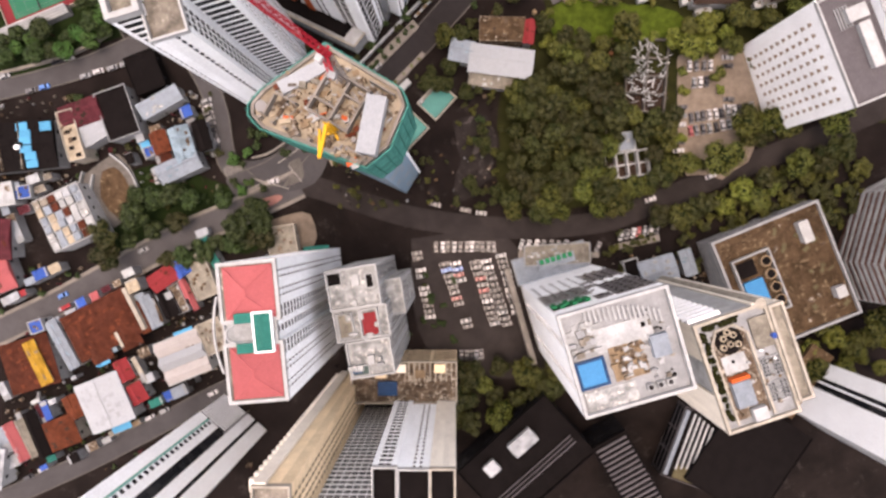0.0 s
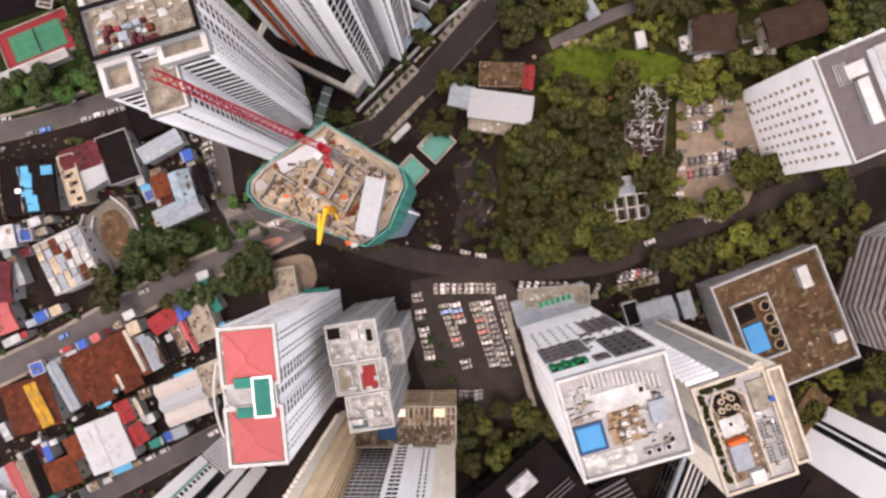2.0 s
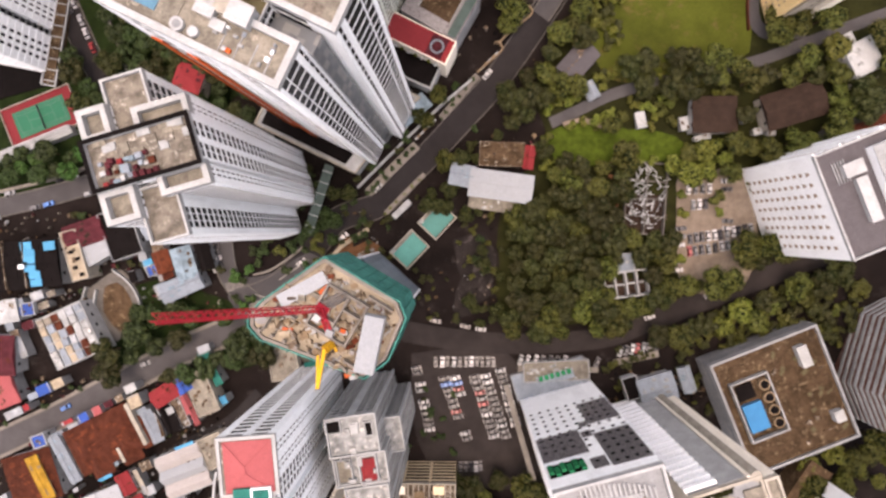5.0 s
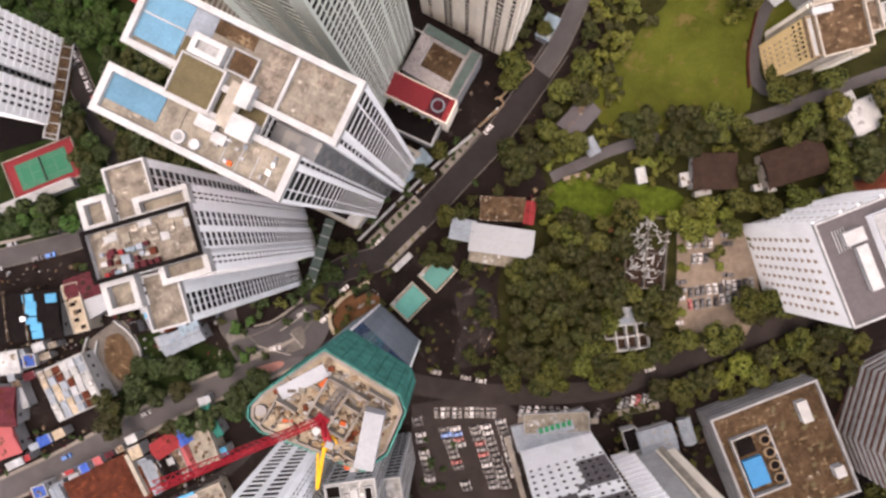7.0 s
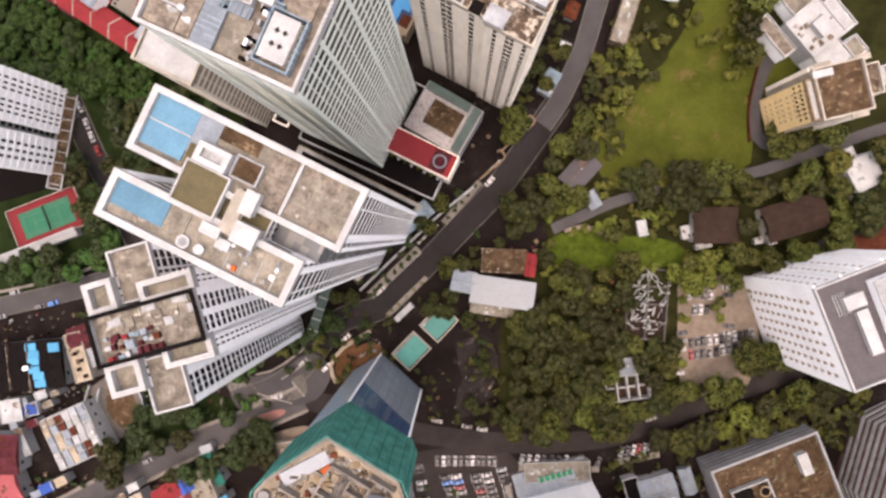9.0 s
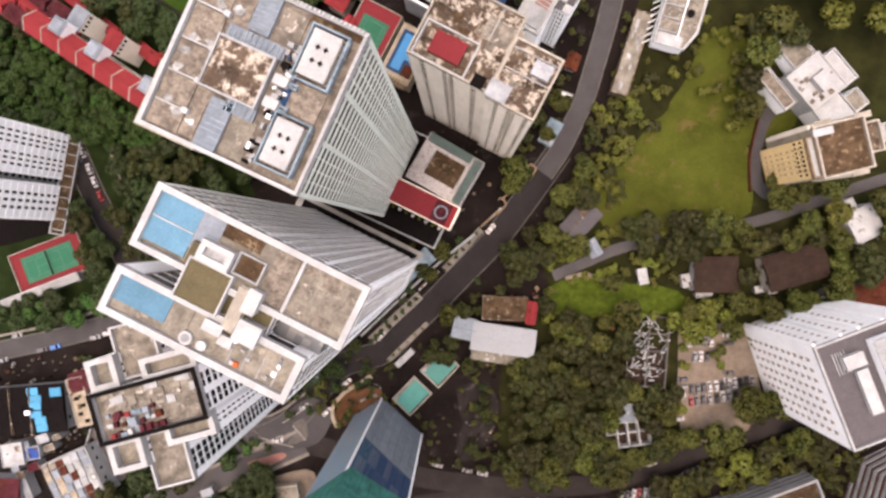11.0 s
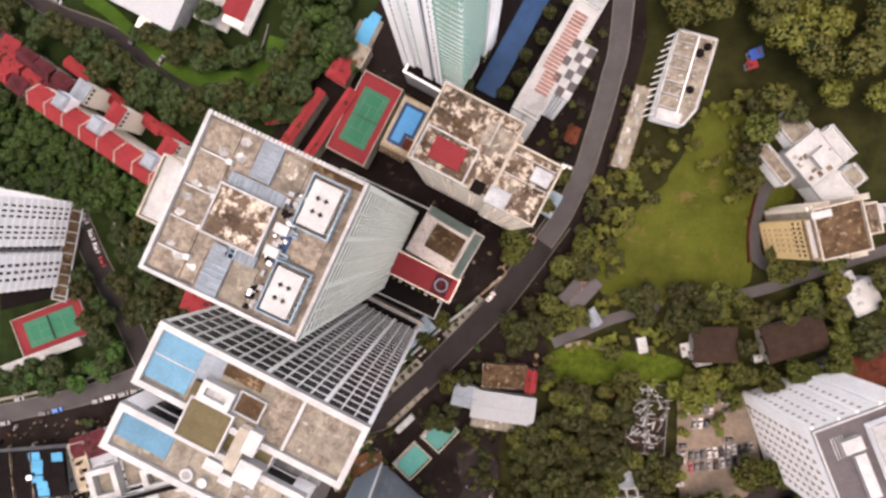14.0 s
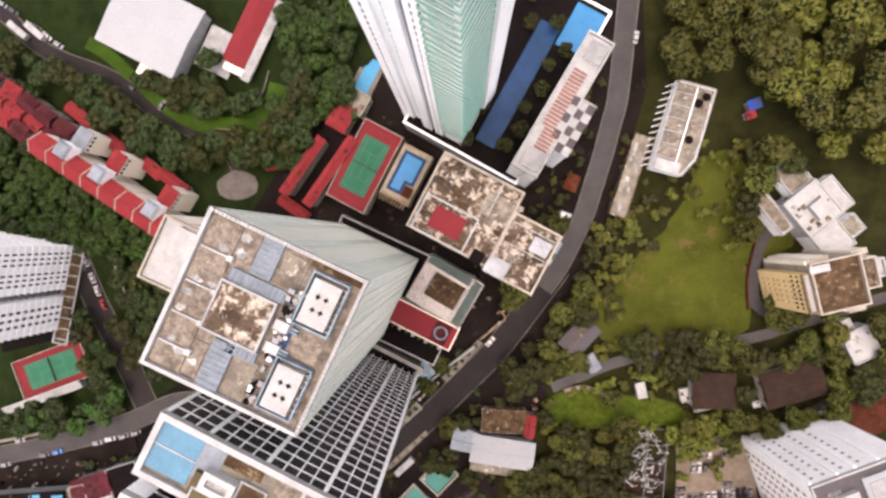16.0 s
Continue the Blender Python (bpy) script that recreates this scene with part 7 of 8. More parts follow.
    for x, y, w_, d_, hh, m_ in ((-12.5, 3.0, 11, 9, 6.5, "sandroof"), (13.0, -1.0, 12, 11, 7.5, "coping"), (2.0, 10.0, 13, 7, 6.0, "coping"), (-6.0, -9.5, 16, 5, 5.0, "tanroof"), (14.5, 8.0, 7, 7, 5.0, "sandroof")):
        part("terrace", MB().box(x, y, -1, w_, d_, hh + 1), M["white"], v)
        part("terrace_floor", MB().box(x, y, hh, w_ - 1.0, d_ - 1.0, 0.12), M[m_], v)
        part("terrace_parapet", MB().ring(w_ + 0.06, d_ + 0.06, 0.35, hh, 0.9, x, y), M["coping"], v)
    part("roof_house", MB().box(1, 1, 9.3, 6, 5, 2.4), M["coping"], v)
    h("long house with a pale blue-white sheet roof", 17, 62.1, 23.2, 10, -7.9, 7, "hallroof", "white")
    h("small house with a pale sheet roof", 2.4, 66.2, 8.4, 7.6, -12, 6, "zinc", "white")
    h("lean-to with a sandy roof", 14, 55.2, 18, 4.4, -8, 5, "sandroof", shape="shed")
    h("derelict house with a collapsed dark roof", 17.5, 74.0, 17, 9, -2, 5, "darkbrown", "brownroof", "flat")
    h("small hut with a red roof", 27.5, 72.5, 3.2, 8, -8, 6, "redroof")
    h("small shelter with a timber roof", 46.5, 66.0, 5.4, 3.4, -4, 3, "timber", shape="shed")
    h("low white-walled building behind the solar deck", 70, -17.3, 6, 9.4, 18, 5, "pitch", "white", "flat")
    h("low white building with a pale sheet roof", 79.8, -17.5, 13.8, 10.5, 17, 6, "zinc", "white", "gable")
    h("small kiosk with a zinc roof", 92, -14, 4.5, 10, 18, 4, "zinc")
    h("building with a mossy pale roof beside the car park", 40, -10.5, 26, 8, 3, 3.5, "sandroof", "lightgrey", "flat")
    h("red-roofed house behind the cross-plan tower", -98.5, 102, 10, 9, -20, 9, "redroof", "warmwhite", "hip", 2.2)
    h("pale villa under trees beside the junction", -68, -6, 11.4, 15, 9, 5, "sandroof", "warmwhite", "flat")
    h("hut with a teal roof beside the junction", -55, -9.0, 9, 4, 4, 4, "tealroof")


house_row()


def frame_ruin(label, cx, cy, w, d, rz, h, nx, ny, mat="white", seed=1):
    """A roofless shell: wall lines round open rooms and loose beams."""
    b = thing("ruined_house", label, "ruin", cx, cy, None, rz)
    part("floor_pad", MB().box(0, 0, -1, w, d, 1.2), M["darkroof"], b)
    rng = random.Random(seed)
    for i in range(nx + 1):
        part("wall", MB().box(-w / 2 + w * i / nx, 0, 0.2, 0.5, d, h * rng.uniform(0.6, 1)), M[mat], b)
    for j in range(ny + 1):
        part("wall", MB().box(0, -d / 2 + d * j / ny, 0.2, w + 0.5, 0.5, h * rng.uniform(0.6, 1)), M[mat], b)
    return b


r = frame_ruin("overgrown roofless ruin with tangled pale beams", 72.5, 57.5, 15, 27, -4, 3.4, 2, 4, "kerb", 3)
rng = random.Random(9)
for i in range(84):
    x, y = rng.uniform(-6.5, 6.5), rng.uniform(-11.5, 11)
    a = rng.uniform(0, math.pi)
    q = rng.uniform(1.5, 4)
    part("fallen_beam", MB().bar((x, y, rng.uniform(1, 4)), (x + q * math.cos(a), y + q * math.sin(a), rng.uniform(1, 4)), rng.uniform(0.2, 0.5)), M[rng.choice(["coping", "lightgrey", "stained"])], r)
frame_ruin("roofless white-walled shell among trees", 66.5, 24.4, 16.5, 9.6, 8.2, 4, 4, 2, "coping", 5)
house("small pale-roofed hut beside the shell", 65.5, 33.0, 6.5, 7, 4, 4, "zinc", "white", "flat")


def water_tank(x, y, w, d, rz):
    """A walled open tank with a paved edge and a pump hut on one side."""
    b = thing("water_tank", "walled open tank of still teal water beside the road", "tank", x, y, None, rz)
    part("base", MB().box(0, 0, -1, w, d, 1.5), M["darkbrown"], b)
    part("tank_water", MB().box(0, 0, 0.5, w - 1.2, d - 1.8, 0.3), M["tealwater"], b, "still teal water")
    part("tank_rim", MB().ring(w, d, 0.45, 0.5, 1.1), M["creamwall"], b)
    part("side_deck", MB().box(0, d / 2 - 1.0, 0.5, w - 1.6, 0.9, 0.6), M["paving"], b)
    part("pump_hut", MB().box(-w / 2 + 1.6, d / 2 - 0.9, 0.5, 1.8, 1.5, 1.7), M["stained"], b)


water_tank(-7.2, 49.4, 12.1, 10.0, 47.3)
water_tank(-18.1, 38.0, 12.6, 9.9, 46.3)


def court(label, cx, cy, w, d, rz, iw, il, z=None):
    b = thing("tennis_court", label, "court", cx, cy, ground(cx, cy) + 1.1 if z is None else z, rz)
    part("surround", MB().box(0, 0, -9, w, d, 9.25), M["courtred"], b, "red acrylic surround")
    part("playing_area", MB().box(0, 0, 0.25, iw, il, 0.05), M["courtgreen"], b, "green playing area")
    q = MB()
    W, L = iw * 0.86, il * 0.88
    for s in (-1, 1):
        q.box(s * W / 2, 0, 0.3, 0.14, L, 0.02).box(0, s * L / 2, 0.3, W, 0.14, 0.02)
        q.box(s * W * 0.375, 0, 0.3, 0.14, L, 0.02).box(0, s * L * 0.27, 0.3, W * 0.75, 0.14, 0.02)
    q.box(0, 0, 0.3, 0.14, L * 0.54, 0.02)
    part("court_marking", q, M["courtline"], b)
    part("net", MB().box(0, 0, 0.3, W + 0.8, 0.06, 0.9), M["darkpave"], b)
    part("kerb_wall", MB().ring(w + 0.5, d + 0.5, 0.25, -9, 9.9), M["creamwall"], b)


court("red and green tennis court behind the apartment slab", -161.0, 89.9, 15.5, 29.0, -69.0, 10.4, 21.5)
court("red and green tennis court below the towers", -34.5, 169.0, 15.0, 30.5, -27.5, 10.2, 21.0, 16.0)


def court_stand():
    b = thing("grandstand", "pale slatted stand along the tennis court", "stand", -163.6, 79.0, None, 20.8)
    part("base", MB().box(0, 0, -1, 33, 3.4, 4.6), M["greywall"], b)
    for k in range(4):
        part("step", MB().box(0, -1.3 + k * 0.85, 3.6 + k * 0.35, 33, 0.6, 0.3), M["coping"], b)


court_stand()


def swimming_pool():
    b = thing("swimming_pool", "bright blue pool with a pale tiled deck", "pool", -19.4, 166.0, 16.0, -27.0)
    part("pool_deck", MB().box(0, 0, -9, 11.5, 20, 9.25), M["creamdeck"], b)
    part("pool_rim", MB().poly([(-4.4, 8), (-4.4, -7.6), (1.6, -7.6), (1.6, -3.2), (4.4, -3.2), (4.4, 8)], 0.25, 0.4), M["deepwater"], b, "deep blue tiled edge")
    part("water", MB().poly([(-3.1, 6.8), (-3.1, -6.4), (0.4, -6.4), (0.4, -2.0), (3.2, -2.0), (3.2, 6.8)], 0.4, 0.5), M["water"], b)
    part("pool_house", MB().box(3.4, -5.6, 0.25, 3.2, 4.0, 1.6), M["brownhip"], b)
    for k in range(9):
        part("pergola_bar", MB().box(-4.6 + k * 1.15, -10.6, 0.6, 0.4, 3.0, 0.4), M["timber"], b)


swimming_pool()


def pool_north():
    b = thing("swimming_pool", "small bright blue pool beside the terrace", "pool", -34.5, 202.0, None, -27.0)
    part("pool_deck", MB().box(0, 1, -1, 8.4, 19, 1.25), M["paving"], b)
    part("water", MB().poly([(-2.6, -7), (2.6, -7), (2.6, 7.5), (1.4, 9), (-1.4, 9), (-2.6, 7.5)], 0.25, 0.4), M["cyanroof"], b)


pool_north()
for x, y, ln in ((-57, 169, 24), (-47, 167, 29)):
    b = house("long low covered walkway with a red roof", x, y, ln, 3.2, 55.0, 9.0, "redroof", "warmwhite", "gable", 0.9, "walkway", "walkway")
house("square pavilion with a red hipped roof", -42.9, 186.5, 7.2, 9, -30, 7, "redroof", "warmwhite", "hip", 2, "pavilion", "pavilion")
house("sandy-roofed terrace beside the pavilion", -37.5, 192, 8, 8, -30, 6, "sandroof", "warmwhite", "flat", 1, "pavilion", "pavilion")
house("small red-roofed hut beside the drive", -69, 171, 6.5, 5, 10, 4, "redroof", "warmwhite", "hip", 1.4)
house("low red-roofed hut beside the tower", -62, 154, 12, 3.6, -35, 4, "redroof", "warmwhite")


def terrace_houses():
    """A stepped row of red-roofed town houses with white dormer blocks."""
    n = 8
    for i in range(n):
        u = (i + 0.5) / n
        x, y = -151 + 50 * u, 177.0 - 33 * u
        b = thing("town_house", "red-roofed town house in a stepped hillside row", "house", x, y, None, -33.2, "hillside row")
        h = 28 - ground(x, y)
        part("wall", MB().box(0, -0.8, -1, 7.2, 8.0, h - 4.2), M["warmwhite"], b)
        part("roof", MB().gable(0, -0.8, h - 5.2, 7.3, 8.6, 3.6, 0, 0, 0.1), M["redroof"], b, "bright red tiled roof")
        part("party_wall", MB().gable(-3.7, -0.8, h - 5.1, 0.3, 8.7, 3.7, 0, 0, 0.05), M["creamwall"], b)
        if i in (1, 3, 6):
            d = part("dormer", MB().box(1.5, 3.4, h - 6, 5.0, 5.4, 5.6), M["white"], b)
            part("dormer_roof", MB().box(1.5, 3.4, h - 0.4, 5.3, 5.7, 1.0, 0, 0.7), M["zinc"], d)
            part("dormer_window", MB().box(1.5, 0.65, h - 3.0, 2.6, 0.2, 1.4), M["glass"], d)
            wing = part("rear_wing", MB().box(1.5, 9.0, 0, 5.0, 7.4, h - 6.5), M["warmwhite"], b)
            part("wing_roof", MB().gable(1.5, 9.0, h - 6.5, 7.4, 5.0, 1.4, 90), M["zinc" if i < 3 else "redroof"], wing)
            for k in range(4):
                part("window", MB().box(4.05, 6.4 + k * 1.7, h - 9.4, 0.16, 0.9, 1.4), M["glass"], wing)


terrace_houses()


def hall():
    b = thing("sports_hall", "large hall with a white sheet roof", "hall", -113, 219.5, None, -27.0)
    z = 18 - ground(-113, 219.5)
    part("wall", MB().box(0, 0, 0, 31, 26, z - 1), M["lightgrey"], b)
    part("roof", MB().gable(0, 0, z - 1, 31, 26, 1.2, 0, 0, 0.6), M["hallroof"], b, "white sheet roof")
    part("porch", MB().box(3, -15, 0, 5, 5, z - 5), M["warmwhite"], b)
    c = thing("school_block", "red-roofed school block with an open corridor", "building", -77.5, 217.0, None, -25.5)
    z = 16 - ground(-77.5, 217)
    part("wall", MB().box(1, 0, 0, 10, 30, z - 2), M["warmwhite"], c)
    part("roof", MB().gable(-1, 3, z - 2, 30, 8.5, 1.8, 90), M["courtred"], c, "faded red roof")
    part("side_roof", MB().box(5.5, 0, z - 2, 3.5, 32, 0.3), M["lightgrey"], c)
    part("forecourt", MB().box(-9, -10, -0.5, 14, 16, 0.9), M["lightgrey"], c)


hall()


def estate():
    """Dense red-roofed houses at the western edge."""
    rng = random.Random(31)
    for i in range(5):
        for j in range(3):
            x, y = -176 + i * 7.5 + j * 2.0, 202 - i * 5.0 - j * 7.5
            house("red-roofed house in a dense hillside estate", x, y, 6.6, 5.4, -33 + rng.uniform(-3, 3), rng.uniform(8, 11), rng.choice(["redroof", "maroon", "redroof"]), "warmwhite", rng.choice(["gable", "hip"]), 2.0)
    for x, y in ((-144.1, 188.3), (-131.0, 177.7), (-118.0, 169.7), (-108.2, 163.6)):
        house("low red-roofed covered way beside the estate", x, y, 12.5, 4.0, -38, 4.0, "redroof", "warmwhite", "gable", 0.9, "walkway", "walkway")


estate()


def helipad_terrace():
    b = thing("podium_terrace", "red terrace with a round blue emblem between the towers", "terrace", -13.5, 113.0, None, -26.1)
    z = 20 - ground(-13.5, 113)
    part("terrace", MB().box(0, 0, 0, 27, 9, z), M["warmwhite"], b)
    part("surface", MB().box(0, 0, z, 26, 8.2, 0.12), M["courtred"], b, "dark red terrace surface")
    ring = MB()
    for i in range(20):
        a0, a1 = 2 * math.pi * i / 20, 2 * math.pi * (i + 1) / 20
        ring.bar((8 + 2.2 * math.cos(a0), 2.2 * math.sin(a0), z + 0.14), (8 + 2.2 * math.cos(a1), 2.2 * math.sin(a1), z + 0.14), 0.6)
    part("round_mark", ring, M["zinc"], b)
    part("mark_field", MB().box(8, 0, z + 0.12, 6.0, 7.4, 0.02), M["maroon"], b, "dull red square under the ring")
    part("end_field", MB().box(12.0, 0, z + 0.12, 1.8, 7.4, 0.02), M["redroof"], b, "bright red end bay")
    for k in range(9):
        part("shrub", MB().disc(-11 + k * 2.6, -5.4, z - 2.0, 0.7, 0.9, 7, 0.5), M["brightlush" if k % 2 else "coping"], b)
    c = thing("podium_terrace", "teal-roofed podium around a dark courtyard", "terrace", -5.0, 124.5, None, -30.0)
    part("podium", MB().box(0, 0, 0, 22, 18, 15), M["greywall"], c)
    part("court_floor", MB().box(0, 0, 15, 12, 10, 0.12), M["darkbrown"], c)
    part("podium_roof", frame_ring(0, 0, 22, 18, 4.4, 0.3), M["solar"], c, "grey flat podium roof", (0, 0, 15))
    for x, y, w, d in ((-2, 7.4, 17, 3.2), (9, 0, 3.2, 17)):
        part("canopy", MB().box(x, y, 16, w, d, 0.3), M["duskteal"], c, "dull teal glass canopy")
    s = thing("entrance_canopy", "pale blue-green sheet canopy beside the road", "canopy", -15.5, 90.5, None, 40)
    part("post", MB().box(-5, 0, 0, 0.4, 0.4, 5).box(5, 0, 0, 0.4, 0.4, 5), M["steel"], s)
    part("sheet", MB().box(0, 0, 5, 13, 6.5, 0.3), M["greyblue"], s)


helipad_terrace()


# ---- trees ----
def leaf_crown(seed, r, h, lobes, per, size):
    """A crown of leaf clumps on uneven lobes; each clump is a small folded pair of faces."""
    rng = random.Random(seed)
    mb = MB()
    cores = []
    for k in range(lobes):
        a = 2 * math.pi * (k + rng.random() * 0.7) / lobes
        q = r * (0.62 if k else 0.0) * rng.uniform(0.6, 1.1)
        c = Vector((q * math.cos(a), q * math.sin(a), h * rng.uniform(0.72, 0.98) if k else h))
        rr = r * rng.uniform(0.34, 0.56)
        cores.append((c, rr))
        for i in range(per):
            n = Vector((rng.gauss(0, 1), rng.gauss(0, 1), rng.gauss(0.35, 1))).normalized()
            p = c + Vector((n.x * rr, n.y * rr, n.z * rr * 0.75)) * rng.uniform(0.72, 1.08)
            s = size * rng.uniform(0.6, 1.3)
            t = n.cross(Vector((rng.gauss(0, 1), rng.gauss(0, 1), rng.gauss(0, 1)))).normalized() * s
            u = (n * rng.uniform(-0.3, 0.3) + n.cross(t).normalized()).normalized() * s
            b = n * s * rng.uniform(0.1, 0.5)
            j = len(mb.v)
            mb.v += [tuple(p - t * 0.5), tuple(p + u * 0.55 - b), tuple(p + t * 0.5), tuple(p - u * 0.55 - b)]
            mb.f += [(j, j + 1, j + 2), (j, j + 2, j + 3)]
    return mb, cores


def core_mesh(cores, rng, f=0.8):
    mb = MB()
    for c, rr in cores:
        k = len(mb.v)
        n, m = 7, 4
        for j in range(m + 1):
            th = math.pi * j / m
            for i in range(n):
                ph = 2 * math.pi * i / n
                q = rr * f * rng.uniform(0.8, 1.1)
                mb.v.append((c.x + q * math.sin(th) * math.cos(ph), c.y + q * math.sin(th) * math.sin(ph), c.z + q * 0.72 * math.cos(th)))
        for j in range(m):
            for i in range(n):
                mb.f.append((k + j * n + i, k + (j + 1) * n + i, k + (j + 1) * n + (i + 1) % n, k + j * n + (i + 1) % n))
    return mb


def tree_kind(seed, r, h, mat, lobes=9, per=100, size=0.7):
    """Meshes of one kind of tree: trunk with limbs, leaves, dark cores for inner shade."""
    rng = random.Random(seed)
    leaves, cores = leaf_crown(seed, r, h, lobes, per, size)
    trunk = MB().disc(0, 0, -0.8, 0.035 * h + 0.12, h * 0.6, 8, 0.6)
    for c, rr in cores[1:]:
        trunk.bar((0, 0, h * 0.4), tuple(c * 0.9), 0.22)
    # Dark cores close the gaps between leaves and stand for shade inside.
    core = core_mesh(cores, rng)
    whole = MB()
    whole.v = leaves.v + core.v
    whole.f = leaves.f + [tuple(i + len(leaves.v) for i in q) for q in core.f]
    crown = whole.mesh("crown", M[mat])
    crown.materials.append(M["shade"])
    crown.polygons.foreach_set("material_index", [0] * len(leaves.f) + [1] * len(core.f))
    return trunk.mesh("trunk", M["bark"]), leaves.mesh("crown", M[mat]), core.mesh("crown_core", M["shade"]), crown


KINDS = {
    "dark": [tree_kind(s, 4.2 + 0.5 * (s % 3), 8 + s % 4, "leaf") for s in range(1, 5)],
    "mid": [tree_kind(s, 4.4 + 0.5 * (s % 3), 8.5 + s % 3, "leaf2") for s in range(11, 15)],
    "bright": [tree_kind(s, 4.0 + 0.5 * (s % 3), 7 + s % 3, "leaf3") for s in range(21, 25)],
    "lush": [tree_kind(s, 4.0 + 0.5 * (s % 3), 7 + s % 3, "lush") for s in range(31, 35)],
    "green": [tree_kind(s, 4.2 + 0.5 * (s % 3), 7.5 + s % 3, "green") for s in range(51, 55)],
}
BUSH = {k: [tree_kind(s + 40, 2.2, 2.2, m, 5, 60, 0.6) for s in range(3)] for k, m in (("dark", "leaf"), ("mid", "leaf2"), ("bright", "leaf3"), ("lush", "lush"), ("green", "green"))}
WORDS = {"dark": "dark green", "mid": "mid-green", "bright": "warm-lit yellow-green", "lush": "lush fresh green", "green": "deep green"}


FAR = {}


def tree(x, y, tone, scale, turn, kind, bush=False, far=False):
    if far:
        FAR.setdefault((tone, bush), []).append((x, y, scale, turn, kind))
        return
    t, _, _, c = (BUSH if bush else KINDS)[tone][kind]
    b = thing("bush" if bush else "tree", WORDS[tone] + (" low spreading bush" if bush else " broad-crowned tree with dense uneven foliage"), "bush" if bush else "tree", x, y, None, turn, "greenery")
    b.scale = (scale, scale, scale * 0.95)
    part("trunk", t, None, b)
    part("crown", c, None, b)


PLANTED = []
CLEAR = [(154, 79, 14, 9), (-144, 188, 7, 6), (-131, 178, 7, 6), (-118, 170, 7, 6), (-108, 164, 7, 6), (121, 155, 19, 15), (-34.5, 202, 6, 10), (60, 78, 25, 5.5), (44, 78, 8, 6), (-112, 194, 6, 4), (-102, 188, 6, 4), (-90, 184, 8, 5), (-79, 185, 7, 5), (-71, 192, 4, 6), (-68, 200, 4, 5), (-138, 213, 6, 5), (-136, 14, 11, 15), (-12, 42, 13, 12), (-62, -1, 12, 9), (-146, 173, 9, 9), (-134, 166, 9, 9), (-120, 157, 9, 9), (-106, 148, 9, 9), (-148, 192, 8, 8), (-161, 90, 19, 14), (-78, 163, 9, 9), (-113, 219, 20, 18), (-78, 215, 14, 20), (17, 62, 16, 9), (72.5, 57.5, 8, 14), (66.5, 24.4, 9, 6), (93, 87, 12, 9), (121, 90, 15, 10), (68, 86, 4, 5), (45, 107, 8, 8), (144, 106, 7, 7), (-77.6, 136.8, 13, 13), (46.5, 66, 3, 2), (65.5, 33, 4, 4)]
ROUTES = [[(57.9, 225.0), (55.9, 193.9), (54.3, 186.4), (51.8, 174.9), (48.7, 163.2), (45.7, 152.2), (41.9, 143.2), (37.1, 132.9), (31.5, 124.6), (21.1, 109.7), (12.7, 98.7), (2.0, 87.4), (-8.8, 76.0), (-19.2, 65.9), (-29.5, 55.6)], [(-15, 4), (21, 0), (57, 2), (77, 9), (99, 18), (141, 35), (175, 50)], [(-84, 8), (-108, -2), (-139, -18), (-162, -30), (-225, -60)], [(-222, -126), (-154, -96), (-95, -66), (-72, -58)], [(-184, 54), (-150, 62), (-128, 70)], [(36, 86), (47, 91), (62, 97)], [(109, 107), (132, 115), (158, 124)], [(-165, 217.5), (-133, 203), (-115.5, 190.5), (-98, 181.5)], [(-124, 76), (-134, 107), (-146, 130)]]


def near_route(x, y, gap):
    for r in ROUTES:
        for a, b in zip(r, r[1:]):
            a, b, p = Vector(a), Vector(b), Vector((x, y))
            t = max(0, min(1, (p - a).dot(b - a) / (b - a).length_squared))
            if (p - a - (b - a) * t).length < gap:
                return True
    return False


def wood(x0, y0, x1, y1, count, tones, gap=5.0, scale=(0.75, 1.25), seed=0, route=7.5, bush=False, lean=0.0, far=False):
    """Trees scattered over a stretch of ground, kept off roads, houses and each other."""
    rng = random.Random(seed)
    done = tries = 0
    while done < count and tries < count * 30:
        tries += 1
        x, y = rng.uniform(x0, x1), rng.uniform(y0, y1)
        x += lean * (y - y0)
        s = rng.uniform(*scale)
        if any((x - a) ** 2 + (y - b) ** 2 < (gap * (0.5 + 0.5 * s)) ** 2 for a, b in PLANTED):
            continue
        if any(abs(x - a) < w and abs(y - b) < d for a, b, w, d in CLEAR) or near_route(x, y, route):
            continue
        PLANTED.append((x, y))
        tree(x, y, rng.choice(tones), s, rng.uniform(0, 360), rng.randrange(3 if bush else 4), bush, far)
        done += 1


# Eastern woods take the glare-warmed tones, western ones the plain greens.
wood(16, 3, 98, 16, 18, ["dark", "mid", "dark"], 4.6, (0.8, 1.25), seed=70, route=5.2)
wood(100, 18, 150, 44, 12, ["dark", "mid"], 4.6, (0.8, 1.2), seed=71, route=4.8)
wood(22, 8, 62, 52, 46, ["dark", "dark", "mid"], 5.4, seed=1)
wood(32, 52, 63, 84, 26, ["dark", "dark", "mid"], 5.4, seed=2)
wood(62, 8, 84, 42, 16, ["dark", "mid"], 5.4, seed=3)
wood(18, 84, 48, 128, 22, ["dark", "mid"], 5.4, seed=4)
wood(84, 8, 118, 28, 14, ["mid", "bright", "mid"], 6.5, (1.0, 1.5), seed=5)
wood(80, 66, 104, 84, 9, ["mid", "bright"], 5.5, seed=6)
wood(62, 95, 112, 108, 14, ["dark", "mid"], 5.6, (0.8, 1.1), seed=7, route=6)
